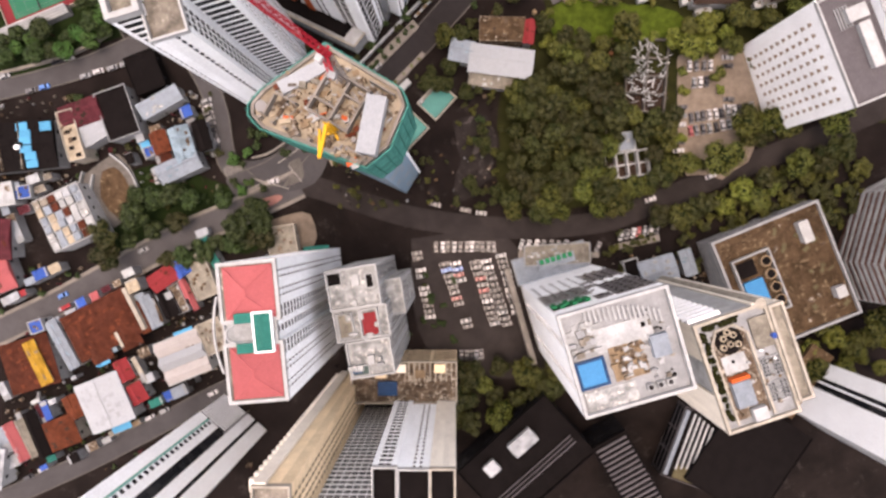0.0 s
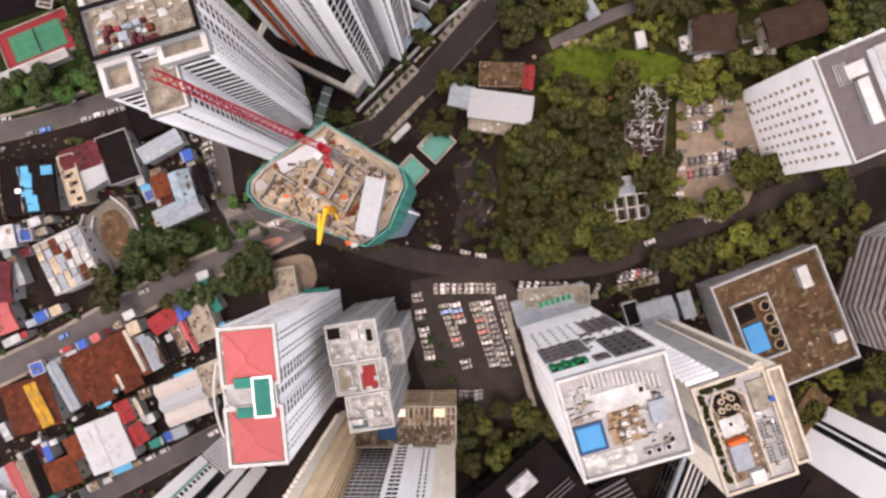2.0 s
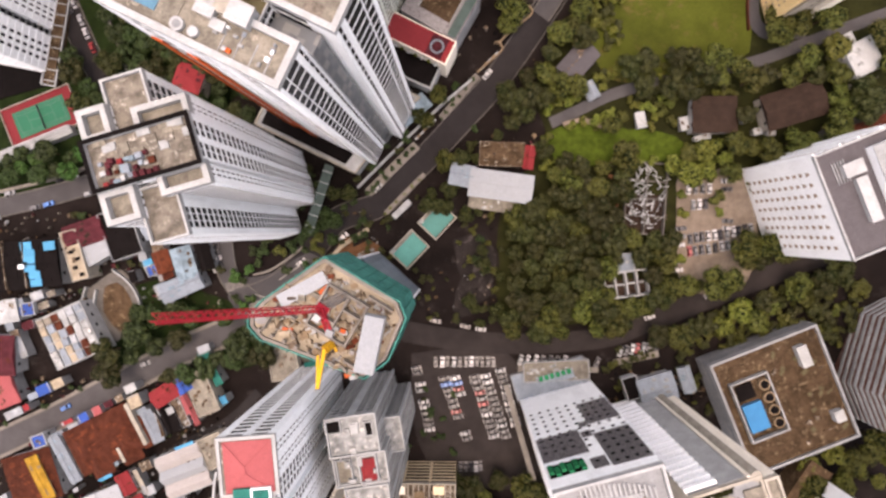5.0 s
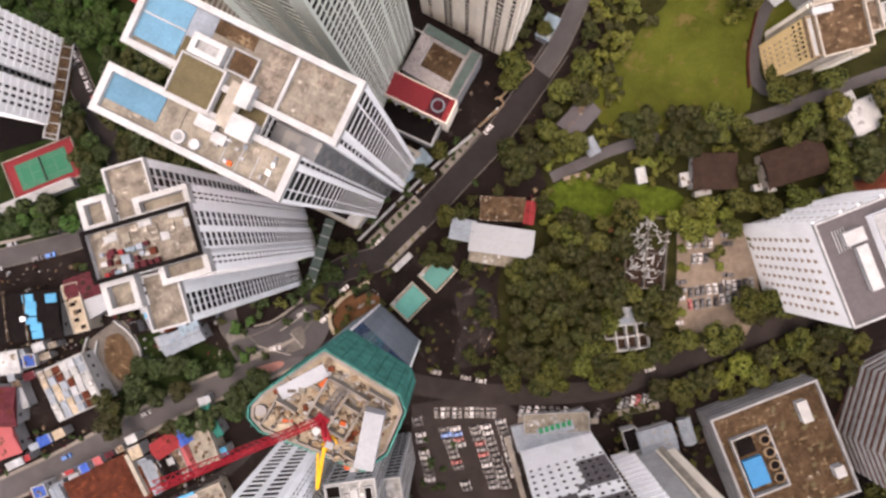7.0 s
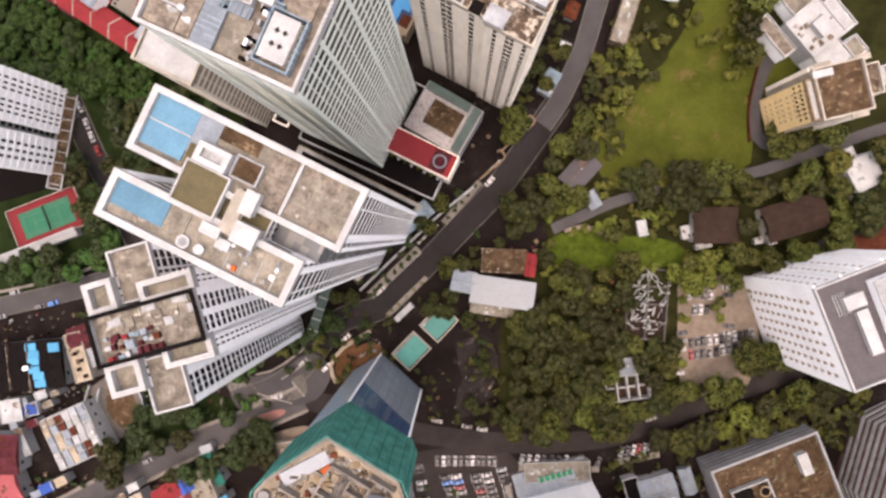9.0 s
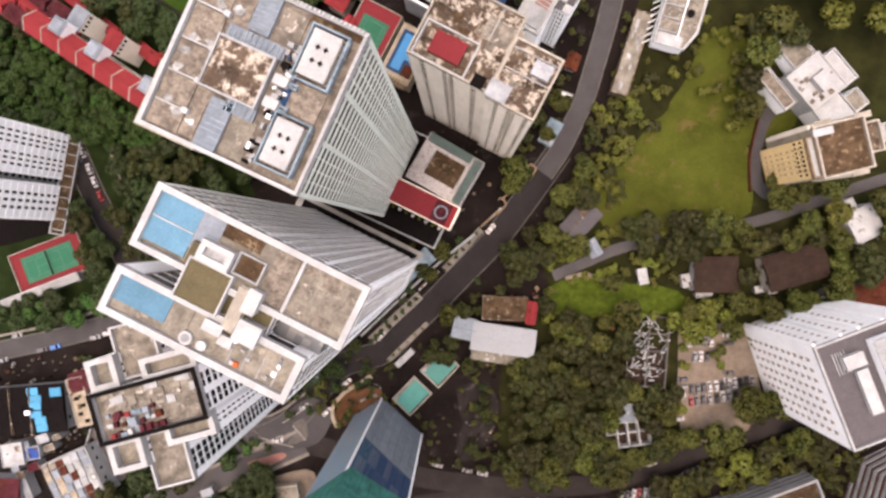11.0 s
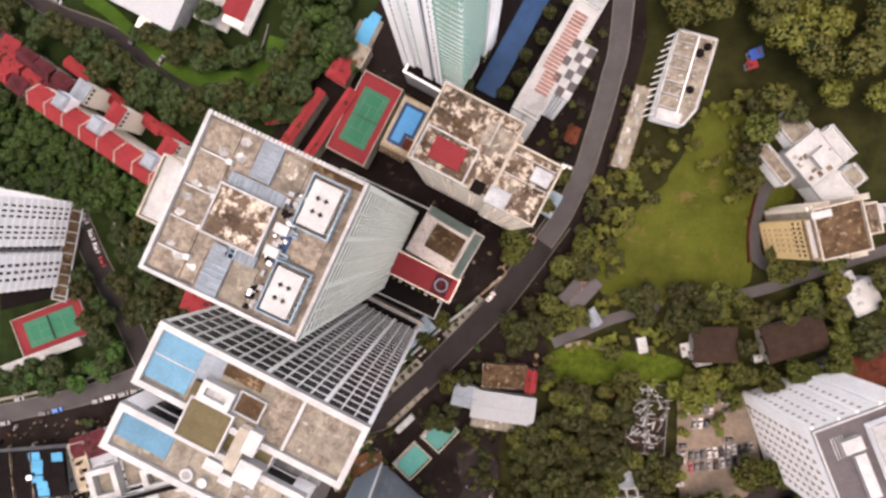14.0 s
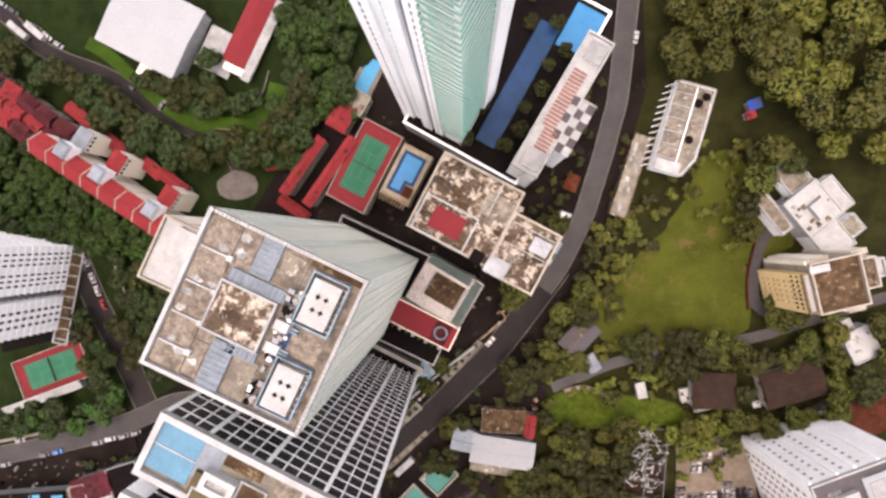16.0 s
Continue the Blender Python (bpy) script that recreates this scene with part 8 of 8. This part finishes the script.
wood(104, 74, 150, 104, 20, ["mid", "mid", "dark"], 6.0, (0.8, 1.3), seed=8, route=5)
wood(110, 104, 160, 122, 12, ["mid", "bright"], 6.5, (0.9, 1.4), seed=9, route=5)
wood(104, 174, 172, 252, 60, ["bright", "mid", "bright"], 7.5, (1.3, 1.9), seed=10, far=True)
wood(70, 200, 112, 252, 40, ["mid", "mid", "dark"], 6.5, (1.0, 1.5), seed=11, far=True)
wood(98, 146, 116, 176, 7, ["dark", "mid"], 6.0, (0.8, 1.2), seed=12)
wood(-190, 136, -112, 172, 120, ["lush", "lush", "green"], 3.6, (0.45, 0.8), seed=13, far=True)
wood(-132, 88, -78, 152, 62, ["green", "green", "dark"], 4.8, (0.7, 1.1), seed=14, route=5)
wood(-152, 170, -56, 208, 110, ["green", "green", "dark"], 4.4, (0.7, 1.1), seed=15, far=True, route=4)
wood(-180, 66, -128, 82, 16, ["green", "lush", "green"], 5.0, (0.7, 1.1), seed=16, route=5)
wood(-150, 84, -128, 112, 10, ["green", "green", "dark"], 5.0, (0.8, 1.2), seed=17, route=5)
wood(-136, -12, -98, 14, 17, ["green", "green", "dark"], 6.0, (0.9, 1.4), seed=18, route=4)
wood(-96, -6, -74, 12, 8, ["green", "green", "dark"], 5.0, (0.8, 1.2), seed=19, route=5)
wood(-2, -80, 44, -56, 18, ["dark", "dark", "mid"], 5.6, (0.9, 1.3), seed=20)
wood(142, -62, 176, -34, 12, ["mid", "bright"], 6.0, (0.9, 1.3), seed=22, far=True)
wood(-70, 186, -36, 236, 44, ["green", "green", "lush"], 3.8, (0.7, 1.1), seed=23, far=True)
wood(-196, 176, -150, 216, 36, ["green", "dark"], 4.2, (0.7, 1.1), seed=24, far=True, route=4)
wood(34, 68, 98, 96, 44, ["bright", "bright", "mid"], 2.6, (0.6, 1.3), seed=30, route=4, bush=True)
wood(46, 140, 70, 160, 16, ["mid", "dark", "bright"], 2.6, (0.8, 1.6), seed=31, bush=True)
wood(-88, 14, -76, 34, 8, ["green", "lush"], 3.0, (0.8, 1.4), seed=32, route=4, bush=True)
wood(-80, 30, -52, 44, 14, ["green", "green", "mid"], 2.6, (0.8, 1.4), seed=33, route=6, bush=True)
wood(96, 2, 150, 24, 34, ["mid", "dark"], 2.8, (0.8, 1.7), seed=34, route=6, bush=True)

wood(-64, 40, -36, 62, 12, ["green", "green", "dark"], 4.0, (0.4, 0.75), seed=61, route=6, far=True)
wood(-14, 50, 16, 96, 16, ["dark", "mid", "dark"], 4.0, (0.45, 0.8), seed=62, route=6.5, far=True)
wood(-8, 8, 22, 40, 8, ["dark", "dark"], 5.0, (0.4, 0.7), seed=63, route=7, far=True)
wood(24, 118, 48, 150, 8, ["dark", "mid"], 4.5, (0.5, 0.8), seed=64, route=6.5, far=True)
wood(50, 94, 112, 106, 44, ["mid", "dark", "bright"], 2.2, (0.6, 1.3), seed=41, route=4, bush=True, far=True)
wood(46, 112, 62, 150, 46, ["mid", "dark", "bright"], 2.2, (0.6, 1.5), seed=42, route=5, bush=True, far=True)
wood(96, 140, 112, 178, 26, ["mid", "bright"], 2.2, (0.6, 1.6), seed=43, bush=True, far=True)
wood(64, 152, 94, 178, 18, ["mid", "bright"], 2.4, (0.5, 1.3), seed=44, bush=True, far=True)
wood(-150, 8, -92, 56, 60, ["green", "green", "dark"], 2.2, (0.4, 1.0), seed=45, route=4, bush=True, far=True)
wood(-185, -100, -92, -14, 90, ["green", "green", "dark"], 2.2, (0.3, 0.8), seed=46, route=5, bush=True, far=True)
wood(-50, 8, 18, 56, 60, ["dark", "mid"], 2.4, (0.4, 1.0), seed=47, route=5, bush=True, far=True)
wood(-60, 34, 10, 100, 50, ["green", "green", "dark"], 2.4, (0.5, 1.1), seed=48, route=6, bush=True, far=True)
wood(-196, 134, -112, 176, 160, ["lush", "lush", "lush"], 2.4, (0.8, 1.8), seed=49, bush=True, far=True)
wood(-70, -46, 0, -18, 30, ["green", "green", "dark"], 2.6, (0.5, 1.1), seed=50, bush=True, far=True)
wood(96, -2, 160, 26, 70, ["mid", "dark"], 2.4, (0.6, 1.5), seed=51, route=5, bush=True, far=True)
wood(60, -30, 104, 0, 34, ["mid", "dark"], 2.4, (0.5, 1.2), seed=52, route=6, bush=True, far=True)
wood(20, 128, 60, 200, 60, ["dark", "mid"], 2.4, (0.5, 1.3), seed=53, route=6, bush=True, far=True)


for k, (x, y) in enumerate(((86.5, 59), (87, 52), (99, 57.5), (100.5, 52.5), (112, 62), (86, 34), (112, 33), (101, 24), (95, 66))):
    tree(x, y, "bright" if k % 2 else "mid", 1.0 + 0.25 * (k % 3), k * 50, k % 3, True)


for lx, ly in ((24, -4), (26, 3), (24, 10), (26, 18), (24, 26), (27, 33), (12, -8), (11, 4), (12, 36), (20, 40), (8, 44)):
    c, s = math.cos(radians(-28.5)), math.sin(radians(-28.5))
    x, y = -4.5 + c * lx - s * ly, 189.5 + s * lx + c * ly
    t, _, _, crown = KINDS["dark"][int(lx + ly) % 4]
    b = thing("tree", "dark green tree planted on the podium deck", "tree", x, y, ground(-4.5, 189.5) + 14.6, lx * 40, "greenery")
    b.scale = (0.6, 0.6, 0.6)
    part("trunk", t, None, b)
    part("crown", crown, None, b)


def far_woods():
    """The far trees of each tone, joined: leaves, dark shade cores and trunks in a mesh each."""
    for (tone, bush), rows in FAR.items():
        kinds = (BUSH if bush else KINDS)[tone]
        root = thing("scrub_growth" if bush else "far_wood", WORDS[tone] + (" scattered low scrub between houses and trees" if bush else " dense woodland on the far slopes"), "scrub" if bush else "woodland", rows[0][0], rows[0][1], 0.0, 0, "", "stuff")
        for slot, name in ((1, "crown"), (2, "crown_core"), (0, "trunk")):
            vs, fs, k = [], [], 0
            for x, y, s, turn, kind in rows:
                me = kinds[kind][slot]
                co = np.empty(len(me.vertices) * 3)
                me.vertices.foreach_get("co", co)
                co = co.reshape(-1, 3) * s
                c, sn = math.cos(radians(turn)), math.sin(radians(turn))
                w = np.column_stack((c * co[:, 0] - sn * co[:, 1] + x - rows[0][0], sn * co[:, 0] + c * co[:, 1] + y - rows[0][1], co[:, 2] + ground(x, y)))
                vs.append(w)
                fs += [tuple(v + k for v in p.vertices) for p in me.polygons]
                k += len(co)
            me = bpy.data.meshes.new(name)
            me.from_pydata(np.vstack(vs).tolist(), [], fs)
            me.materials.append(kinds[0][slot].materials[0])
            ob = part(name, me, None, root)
            tagged(ob, kind="stuff")


far_woods()


def litter():
    """Loose sheets, crates, tanks and rubble lying between the buildings."""
    rng = random.Random(61)
    heaps = {}
    for x0, y0, x1, y1, n, mats in (
        (-188, 12, -94, 54, 420, ("brownroof", "maroon", "pitch", "greywall", "concrete", "darkbrown")),
        (-188, -58, -94, -14, 420, ("brownroof", "maroon", "pitch", "greywall", "concrete", "darkbrown")),
        (-188, -100, -84, -58, 320, ("brownroof", "maroon", "pitch", "greywall", "concrete", "darkbrown")),
        (-48, 8, 16, 54, 150, ("brownroof", "darkbrown", "greywall", "pitch")),
        (-76, -60, -22, -14, 60, ("brownroof", "darkbrown", "pitch")),
        (8, 52, 32, 82, 90, ("brownroof", "darkbrown", "maroon", "timber")),
        (56, 12, 82, 74, 90, ("brownroof", "darkbrown", "soil")),
        (60, -28, 104, -10, 60, ("darkbrown", "brownroof", "pitch")),
        (-60, 100, 40, 190, 90, ("brownroof", "darkbrown", "pitch")),
        (112, 96, 160, 112, 40, ("sandroof", "brownroof")),
        (54, -76, 76, -56, 70, ("timber", "brownroof", "lightgrey", "concrete")),
    ):
        for i in range(n):
            x, y = rng.uniform(x0, x1), rng.uniform(y0, y1)
            if near_route(x, y, 5.5) or any(abs(x - a) < w and abs(y - b) < d for a, b, w, d in CLEAR):
                continue
            s = rng.uniform(0.3, 1.2) * rng.choice((0.6, 1, 1.6))
            heaps.setdefault(rng.choice(mats), MB()).box(x, y, ground(x, y) - 0.1, s, s * rng.uniform(0.4, 1.2), rng.uniform(0.25, 1.5), rng.uniform(0, 90), rng.uniform(0.7, 1))
    for k, mb in heaps.items():
        single("loose_clutter", mb, M[k], "crates, loose sheets and rubble between the buildings", "clutter", "stuff")


litter()

# ---- cars ----
PAINT = {k: material(k + "_car_paint", c, 0.3, stain=0.1, spec=0.6) for k, c in (("white", (0.34, 0.34, 0.35)), ("silver", (0.17, 0.18, 0.19)), ("black", (0.02, 0.02, 0.025)), ("red", (0.2, 0.018, 0.02)), ("blue", (0.03, 0.12, 0.35)), ("grey", (0.07, 0.07, 0.075)), ("yellow", (0.65, 0.45, 0.05)))}


def car_meshes(colour):
    body = MB().box(0, 0, 0.3, 4.2, 1.72, 0.55, 0, 0.97)
    body.box(-0.2, 0, 1.32, 1.7, 1.3, 0.1, 0, 0.95)
    cabin = MB().box(-0.2, 0, 0.85, 2.6, 1.55, 0.48, 0, 0.72)
    return body.mesh("body", PAINT[colour]), cabin.mesh("cabin_glass", M["glass"])


CAR = {k: car_meshes(k) for k in PAINT}
tyre = MB()
tyre.v = [(0.31 * math.cos(2 * math.pi * i / 10), s * 0.1, 0.31 + 0.31 * math.sin(2 * math.pi * i / 10)) for s in (-1, 1) for i in range(10)]
tyre.f = [tuple(range(10)), tuple(range(19, 9, -1))] + [(i, i + 10, 10 + (i + 1) % 10, (i + 1) % 10) for i in range(10)]
TYRE = tyre.mesh("wheel", M["rubber"])


def car(x, y, rz, colour, z=None):
    b = thing("car", colour + " car parked on the asphalt", "car", x, y, (ground(x, y) + 0.1) if z is None else z, rz, "parked cars")
    part("body", CAR[colour][0], None, b)
    part("cabin_glass", CAR[colour][1], None, b)
    for sx in (-1.3, 1.3):
        for sy in (-0.8, 0.8):
            part("wheel", TYRE, None, b, "", (sx, sy, 0))


CHOICE = ["white"] * 5 + ["silver"] * 6 + ["black"] * 8 + ["grey"] * 6 + ["red", "blue"]
rng = random.Random(77)


def car_row(x0, y0, x1, y1, n, turn, miss=0.1):
    """Cars side by side along a line."""
    for i in range(n):
        if rng.random() < miss:
            continue
        u = i / max(1, n - 1)
        car(x0 + (x1 - x0) * u + rng.uniform(-0.2, 0.2), y0 + (y1 - y0) * u + rng.uniform(-0.2, 0.2), turn + rng.uniform(-3, 3) + (180 if rng.random() < 0.4 else 0), rng.choice(CHOICE))


car_row(-8.0, -7.4, 4.2, -7.4, 6, 90, 0)
car_row(6.2, -7.4, 15.0, -7.4, 5, 90, 0)
car_row(-16.5, -7.5, -10.5, -36, 13, 8, 0.1)
car_row(-5.0, -14.5, 4.6, -40, 12, 12, 0.08)
car_row(-0.4, -14.0, 2.0, -21, 4, 12, 0)
car_row(7.4, -13.5, 15.6, -39, 12, 12, 0.04)
car_row(12.0, -13.5, 20.4, -39, 12, 12, 0.04)
car_row(18.0, -11.0, 24.6, -34, 11, 12, 0.05)
car_row(66, -3.4, 80, -0.6, 7, 78, 0.1)
car_row(51, -7.4, 57, -7.6, 2, 65, 0)
car_row(-8, 9.5, 10, 6, 4, 169, 0.3)
car_row(2, -52, 10, -52, 5, 90, 0)
car_row(26, -6.6, 43.5, -7.0, 7, 70, 0.1)
car_row(89, 61, 97, 61.5, 4, 90)
car_row(89, 55, 96, 55.5, 4, 90)
car_row(103, 64, 105, 46, 7, 0, 0.2)
car_row(91, 42, 114, 46, 11, 100, 0)
car_row(91, 37, 108, 40, 8, 100, 0)
car_row(87, 46, 87, 30, 6, 5, 0.2)
car_row(91, 6.0, 98, 9.0, 4, 65, 0)
car_row(-94, 30, -97, 50, 10, 20, 0.1)
for x, y, turn, colour in ((-148.4, 138.0, 114, "white"), (-146.4, 132.8, 112, "white"), (-143.9, 126.4, 112, "white"), (-142.0, 121.4, 112, "white"), (-139.8, 116.0, 114, "red"), (-155.2, 146.6, 30, "white"), (-153.9, 143.6, 24, "silver"), (-152.6, 140.6, 26, "white"), (-151.6, 137.8, 22, "red"), (-150.4, 134.6, 24, "white"), (-149.6, 131.8, 22, "silver"), (-148.6, 129.2, 24, "grey")):
    car(x, y, turn, colour)
car_row(-182, 50.5, -128, 64.5, 11, 15, 0.4)
car_row(-176, 60.5, -150, 67, 6, 15, 0.3)
car_row(-177, 232, -150, 213, 7, -35, 0.1)
car_row(-128, 203, -110, 190, 6, 55, 0.5)
car_row(-176, -101, -120, -74, 10, 25, 0.3)
car_row(-120, 4, -118, 20, 3, 100, 0.2)
for x, y, a, c in ((-44, 43, 40, "white"), (-52, 31, 40, "white"), (-61, 33, 35, "silver"), (-72, 19, 10, "white"), (12, 104, 50, "white"), (77, 11, 20, "white"), (100, 20, 25, "white"), (-30, 62, 45, "silver"), (-158, -26, 26, "blue"), (-125, -8, 24, "silver"), (61, 214, 80, "white"), (-88, -62, 28, "white"), (-100, -67, 28, "white")):
    car(x, y, a, c)


# ---- street furniture and planting along the roads ----
def planting_strip(label, pts, width, n, tone):
    """A kerbed bed with clipped shrubs."""
    ln = smooth_line(pts)
    b = single("planting_strip", ribbon(ln, width, 0.35, 0, 0.3), M["paving"], label, "planter")
    rng = random.Random(int(pts[0][0] * 10))
    for k in range(n):
        p = ln[int((k + 0.5) / n * (len(ln) - 1))]
        q = rng.uniform(0.7, 1.1) * width * 0.36
        x, y = p.x + rng.uniform(-0.4, 0.4), p.y + rng.uniform(-0.4, 0.4)
        sh = part("shrub", BUSH[tone][k % 3][3], None, b, "", (x, y, ground(x, y) + 0.2), k * 77)
        sh.scale = (q / 2.2, q / 2.2, q / 2.4)


planting_strip("kerbed planted bed between tower and road", [(-34.2, 59.9), (-14.9, 78.2)], 3.6, 14, "green")
planting_strip("narrow kerbed planted median beside the road", [(-5.5, 88.2), (8.4, 103.8)], 2.6, 9, "green")


def barrier(pts, label):
    """A row of short striped boards along a line."""
    ln = smooth_line(pts, 1.5)
    b = thing("barrier", label, "barrier", ln[0].x, ln[0].y)
    for k, (p, q) in enumerate(zip(ln, ln[1:])):
        z0 = ground(p.x, p.y) - ground(ln[0].x, ln[0].y) + 0.9
        part("board", MB().bar((p.x - ln[0].x, p.y - ln[0].y, z0), (q.x - ln[0].x, q.y - ln[0].y, z0), 0.7), M["timber" if k % 2 else "coping"], b)


barrier([(-15.3, 80.3), (-7.6, 87.6)], "striped buff and white road barrier beside the canopy")
barrier([(9.5, 105.8), (15.8, 111.8)], "striped buff and white road barrier beside the bend")
planting_strip("kerbed shrub bed between parking bays", [(63.5, -8.0), (72, -6.4), (81.5, -4.2)], 2.6, 11, "mid")
planting_strip("pale kerbed island between parked cars", [(49.5, -11.0), (57.5, -11.0)], 2.2, 5, "mid")
planting_strip("pale kerbed bed at the parking entrance", [(86.5, -1.0), (88.2, 4.0), (92, 7.6), (99, 9.6)], 1.4, 4, "mid")
planting_strip("clipped yellow-green hedge beside the road", [(-27.5, 52.0), (-20, 59.5), (-12.0, 67.2)], 1.8, 14, "bright")
single("forecourt", ribbon(smooth_line([(25, -10.6), (45.5, -11.4)]), 3.2, 0.3, 0, 0.3), M["paving"], "pale paved forecourt edge beside parked cars", "pavement", "structure")

single("boundary_wall", ribbon(smooth_line([(-149.0, 142.6), (-144.8, 132.8), (-140.3, 121.3), (-135.8, 110.2)]), 0.6, 0.1, 0, 1.6), M["creamwall"], "weathered cream wall beside the parking drive", "wall", "structure")
single("yard", MB().poly([(-182, 110.5), (-166.5, 108.8), (-156.8, 111.2), (-154.3, 104.9), (-158.5, 101.9), (-176.2, 97.4), (-182, 96)], ground(-168, 104) - 1, ground(-168, 104) + 0.35), M["pitch"], "dark paved yard beside the tennis court", "yard", "structure")


def bus(x, y, rz, label):
    b = thing("bus", label, "bus", x, y, ground(x, y) + 0.1, rz)
    part("body", MB().box(0, 0, 0.5, 9.0, 2.4, 2.3, 0, 0.98), M["coping"], b)
    part("window_band", MB().box(0, 0, 1.7, 8.6, 2.46, 0.7), M["glass"], b, "dark window band")
    part("roof_unit", MB().box(-1.5, 0, 2.8, 2.2, 1.6, 0.25), M["lightgrey"], b)
    for sx in (-2.8, 2.8):
        for sy in (-1.1, 1.1):
            part("wheel", TYRE, None, b, "", (sx, sy, 0))


bus(-20.8, 53.6, 44, "white bus parked beside the clipped hedge")
bus(-163, 221, -40, "white bus parked along the drive")
bus(-170, 221.5, -40, "white bus parked along the drive")


# ---- the quadcopter that hovers over the city ----
def arm_half(d):
    """Half the width of an arm, d metres from the hub."""
    rows = ((0.0, 0.0), (0.0385, 0.0385), (0.046, 0.0372), (0.056, 0.0345), (0.066, 0.0312), (0.08, 0.0262), (0.1, 0.0205), (0.125, 0.0165), (0.175, 0.014))
    for (a, p), (c, q) in zip(rows, rows[1:]):
        if d <= c:
            return p + (q - p) * (d - a) / (c - a)
    return rows[-1][1]


def shell_height(d, k):
    edge = max(0.0, min(1.0, (d - 0.032) / 0.02))
    r = math.hypot(d, arm_half(d) * k)
    return (0.03 * math.exp(-((r / 0.08) ** 2)) + 0.013) * (1 - edge * abs(k) ** 2.6)


def arm_skin(mb, turn, d0, d1, lift=0.0, under=False, nd=36, nk=12):
    c, s = math.cos(radians(turn)), math.sin(radians(turn))
    base = len(mb.v)
    for i in range(nd + 1):
        d = d0 + (d1 - d0) * i / nd
        for j in range(nk + 1):
            k = -1 + 2 * j / nk
            h = arm_half(d) * k
            z = -0.5 * shell_height(d, k) if under else shell_height(d, k) + lift
            mb.v.append((c * d - s * h, s * d + c * h, z))
    for i in range(nd):
        for j in range(nk):
            a = base + i * (nk + 1) + j
            q = (a, a + nk + 1, a + nk + 2, a + 1)
            mb.f.append(q[::-1] if under else q)


def quadcopter(x, y, z):
    b = thing("quadcopter", "white plastic quadcopter with red-banded front arms hovering over the city", "drone", x, y, z)
    shell = MB()
    for turn in (45, 135, 225, 315):
        arm_skin(shell, turn, 0.0, 0.175)
        arm_skin(shell, turn, 0.0, 0.175, under=True)
    body = part("shell", shell, M["shell"], b)
    weld = bmesh.new()
    weld.from_mesh(body.data)
    bmesh.ops.remove_doubles(weld, verts=weld.verts, dist=1e-5)
    weld.to_mesh(body.data)
    weld.free()
    body.data.shade_smooth()
    for turn in (45, 135):
        for d in (0.1015, 0.1235):
            band = MB()
            arm_skin(band, turn, d, d + 0.0145, 0.0007, nd=3)
            part("red_band", band, M["band"], body, "glossy red band")
    for turn in (45, 135, 225, 315):
        c, s = math.cos(radians(turn)), math.sin(radians(turn))
        for side in (-1, 1):
            row = MB()
            for i in range(7):
                d = 0.068 + i * 0.0036
                h = side * (arm_half(d) - 0.0038)
                row.box(c * d - s * h, s * d + c * h, shell_height(d, h / arm_half(d)) - 0.0015, 0.0019, 0.0056, 0.0028, turn + side * 22)
            part("vent", row, M["slot"], body)
    for turn in (45, 135, 225, 315):
        c, s = math.cos(radians(turn)), math.sin(radians(turn))
        mx, my = 0.175 * c, 0.175 * s
        pod = part("motor_pod", MB().disc(mx, my, -0.022, 0.0195, 0.036, 28, 0.96), M["shell"], b)
        for k in range(6):
            a0 = k * math.pi / 3
            arc = MB()
            for i in range(4):
                a, e = a0 + i * 0.17, a0 + (i + 1) * 0.17
                arc.bar((mx + 0.0145 * math.cos(a), my + 0.0145 * math.sin(a), 0.0142), (mx + 0.0145 * math.cos(e), my + 0.0145 * math.sin(e), 0.0148), 0.0032)
            part("pod_slot", arc, M["slot"], pod)
        part("pod_mark", MB().disc(0.146 * c, 0.146 * s, shell_height(0.146, 0), 0.0034, 0.0012, 3), M["slot"], pod)
        prop = part("propeller", MB().disc(mx, my, 0.014, 0.0055, 0.007, 16), M["shell"], b)
        tilt = radians(82 if turn in (45, 315) else 96)
        for sgn in (-1, 1):
            blade = MB()
            ux, uy = sgn * math.cos(tilt), sgn * math.sin(tilt)
            wing = ((0.004, 0.003), (0.022, 0.0075), (0.05, 0.007), (0.085, 0.005), (0.112, 0.0025))
            blade.poly([(mx + ux * r - uy * w, my + uy * r + ux * w) for r, w in wing] + [(mx + ux * r + uy * w * 0.7, my + uy * r - ux * w * 0.7) for r, w in reversed(wing)], 0.0165, 0.0178)
            part("blade", blade, M["blade"], prop)
    pack = part("battery", MB().poly([(-0.033, -0.054), (-0.02, -0.048), (0.02, -0.048), (0.033, -0.054), (0.034, -0.078), (0.028, -0.0815), (-0.028, -0.0815), (-0.034, -0.078)], -0.012, 0.026, 0.97), M["shell"], b)
    part("grille", MB().box(0, -0.069, 0.026, 0.0195, 0.0105, 0.0006), M["slot"], pack)
    for k in range(9):
        part("grille_bar", MB().box(0, -0.0735 + k * 0.00112, 0.0266, 0.018, 0.0006, 0.0004), M["lightgrey"], pack)
    for side in (-1, 1):
        leg = part("landing_leg", MB().bar((side * 0.072, 0.056, -0.1), (side * 0.072, -0.062, -0.1), 0.0085), M["shell"], b)
        for yy in (0.048, -0.054):
            part("strut", MB().bar((side * 0.045, yy * 0.8, -0.006), (side * 0.072, yy, -0.1), 0.008), M["shell"], leg)
    part("camera_pod", MB().disc(0, 0.01, -0.05, 0.018, 0.03, 16), M["lightgrey"], b)


quadcopter(1.503, 74.559, 228.539)
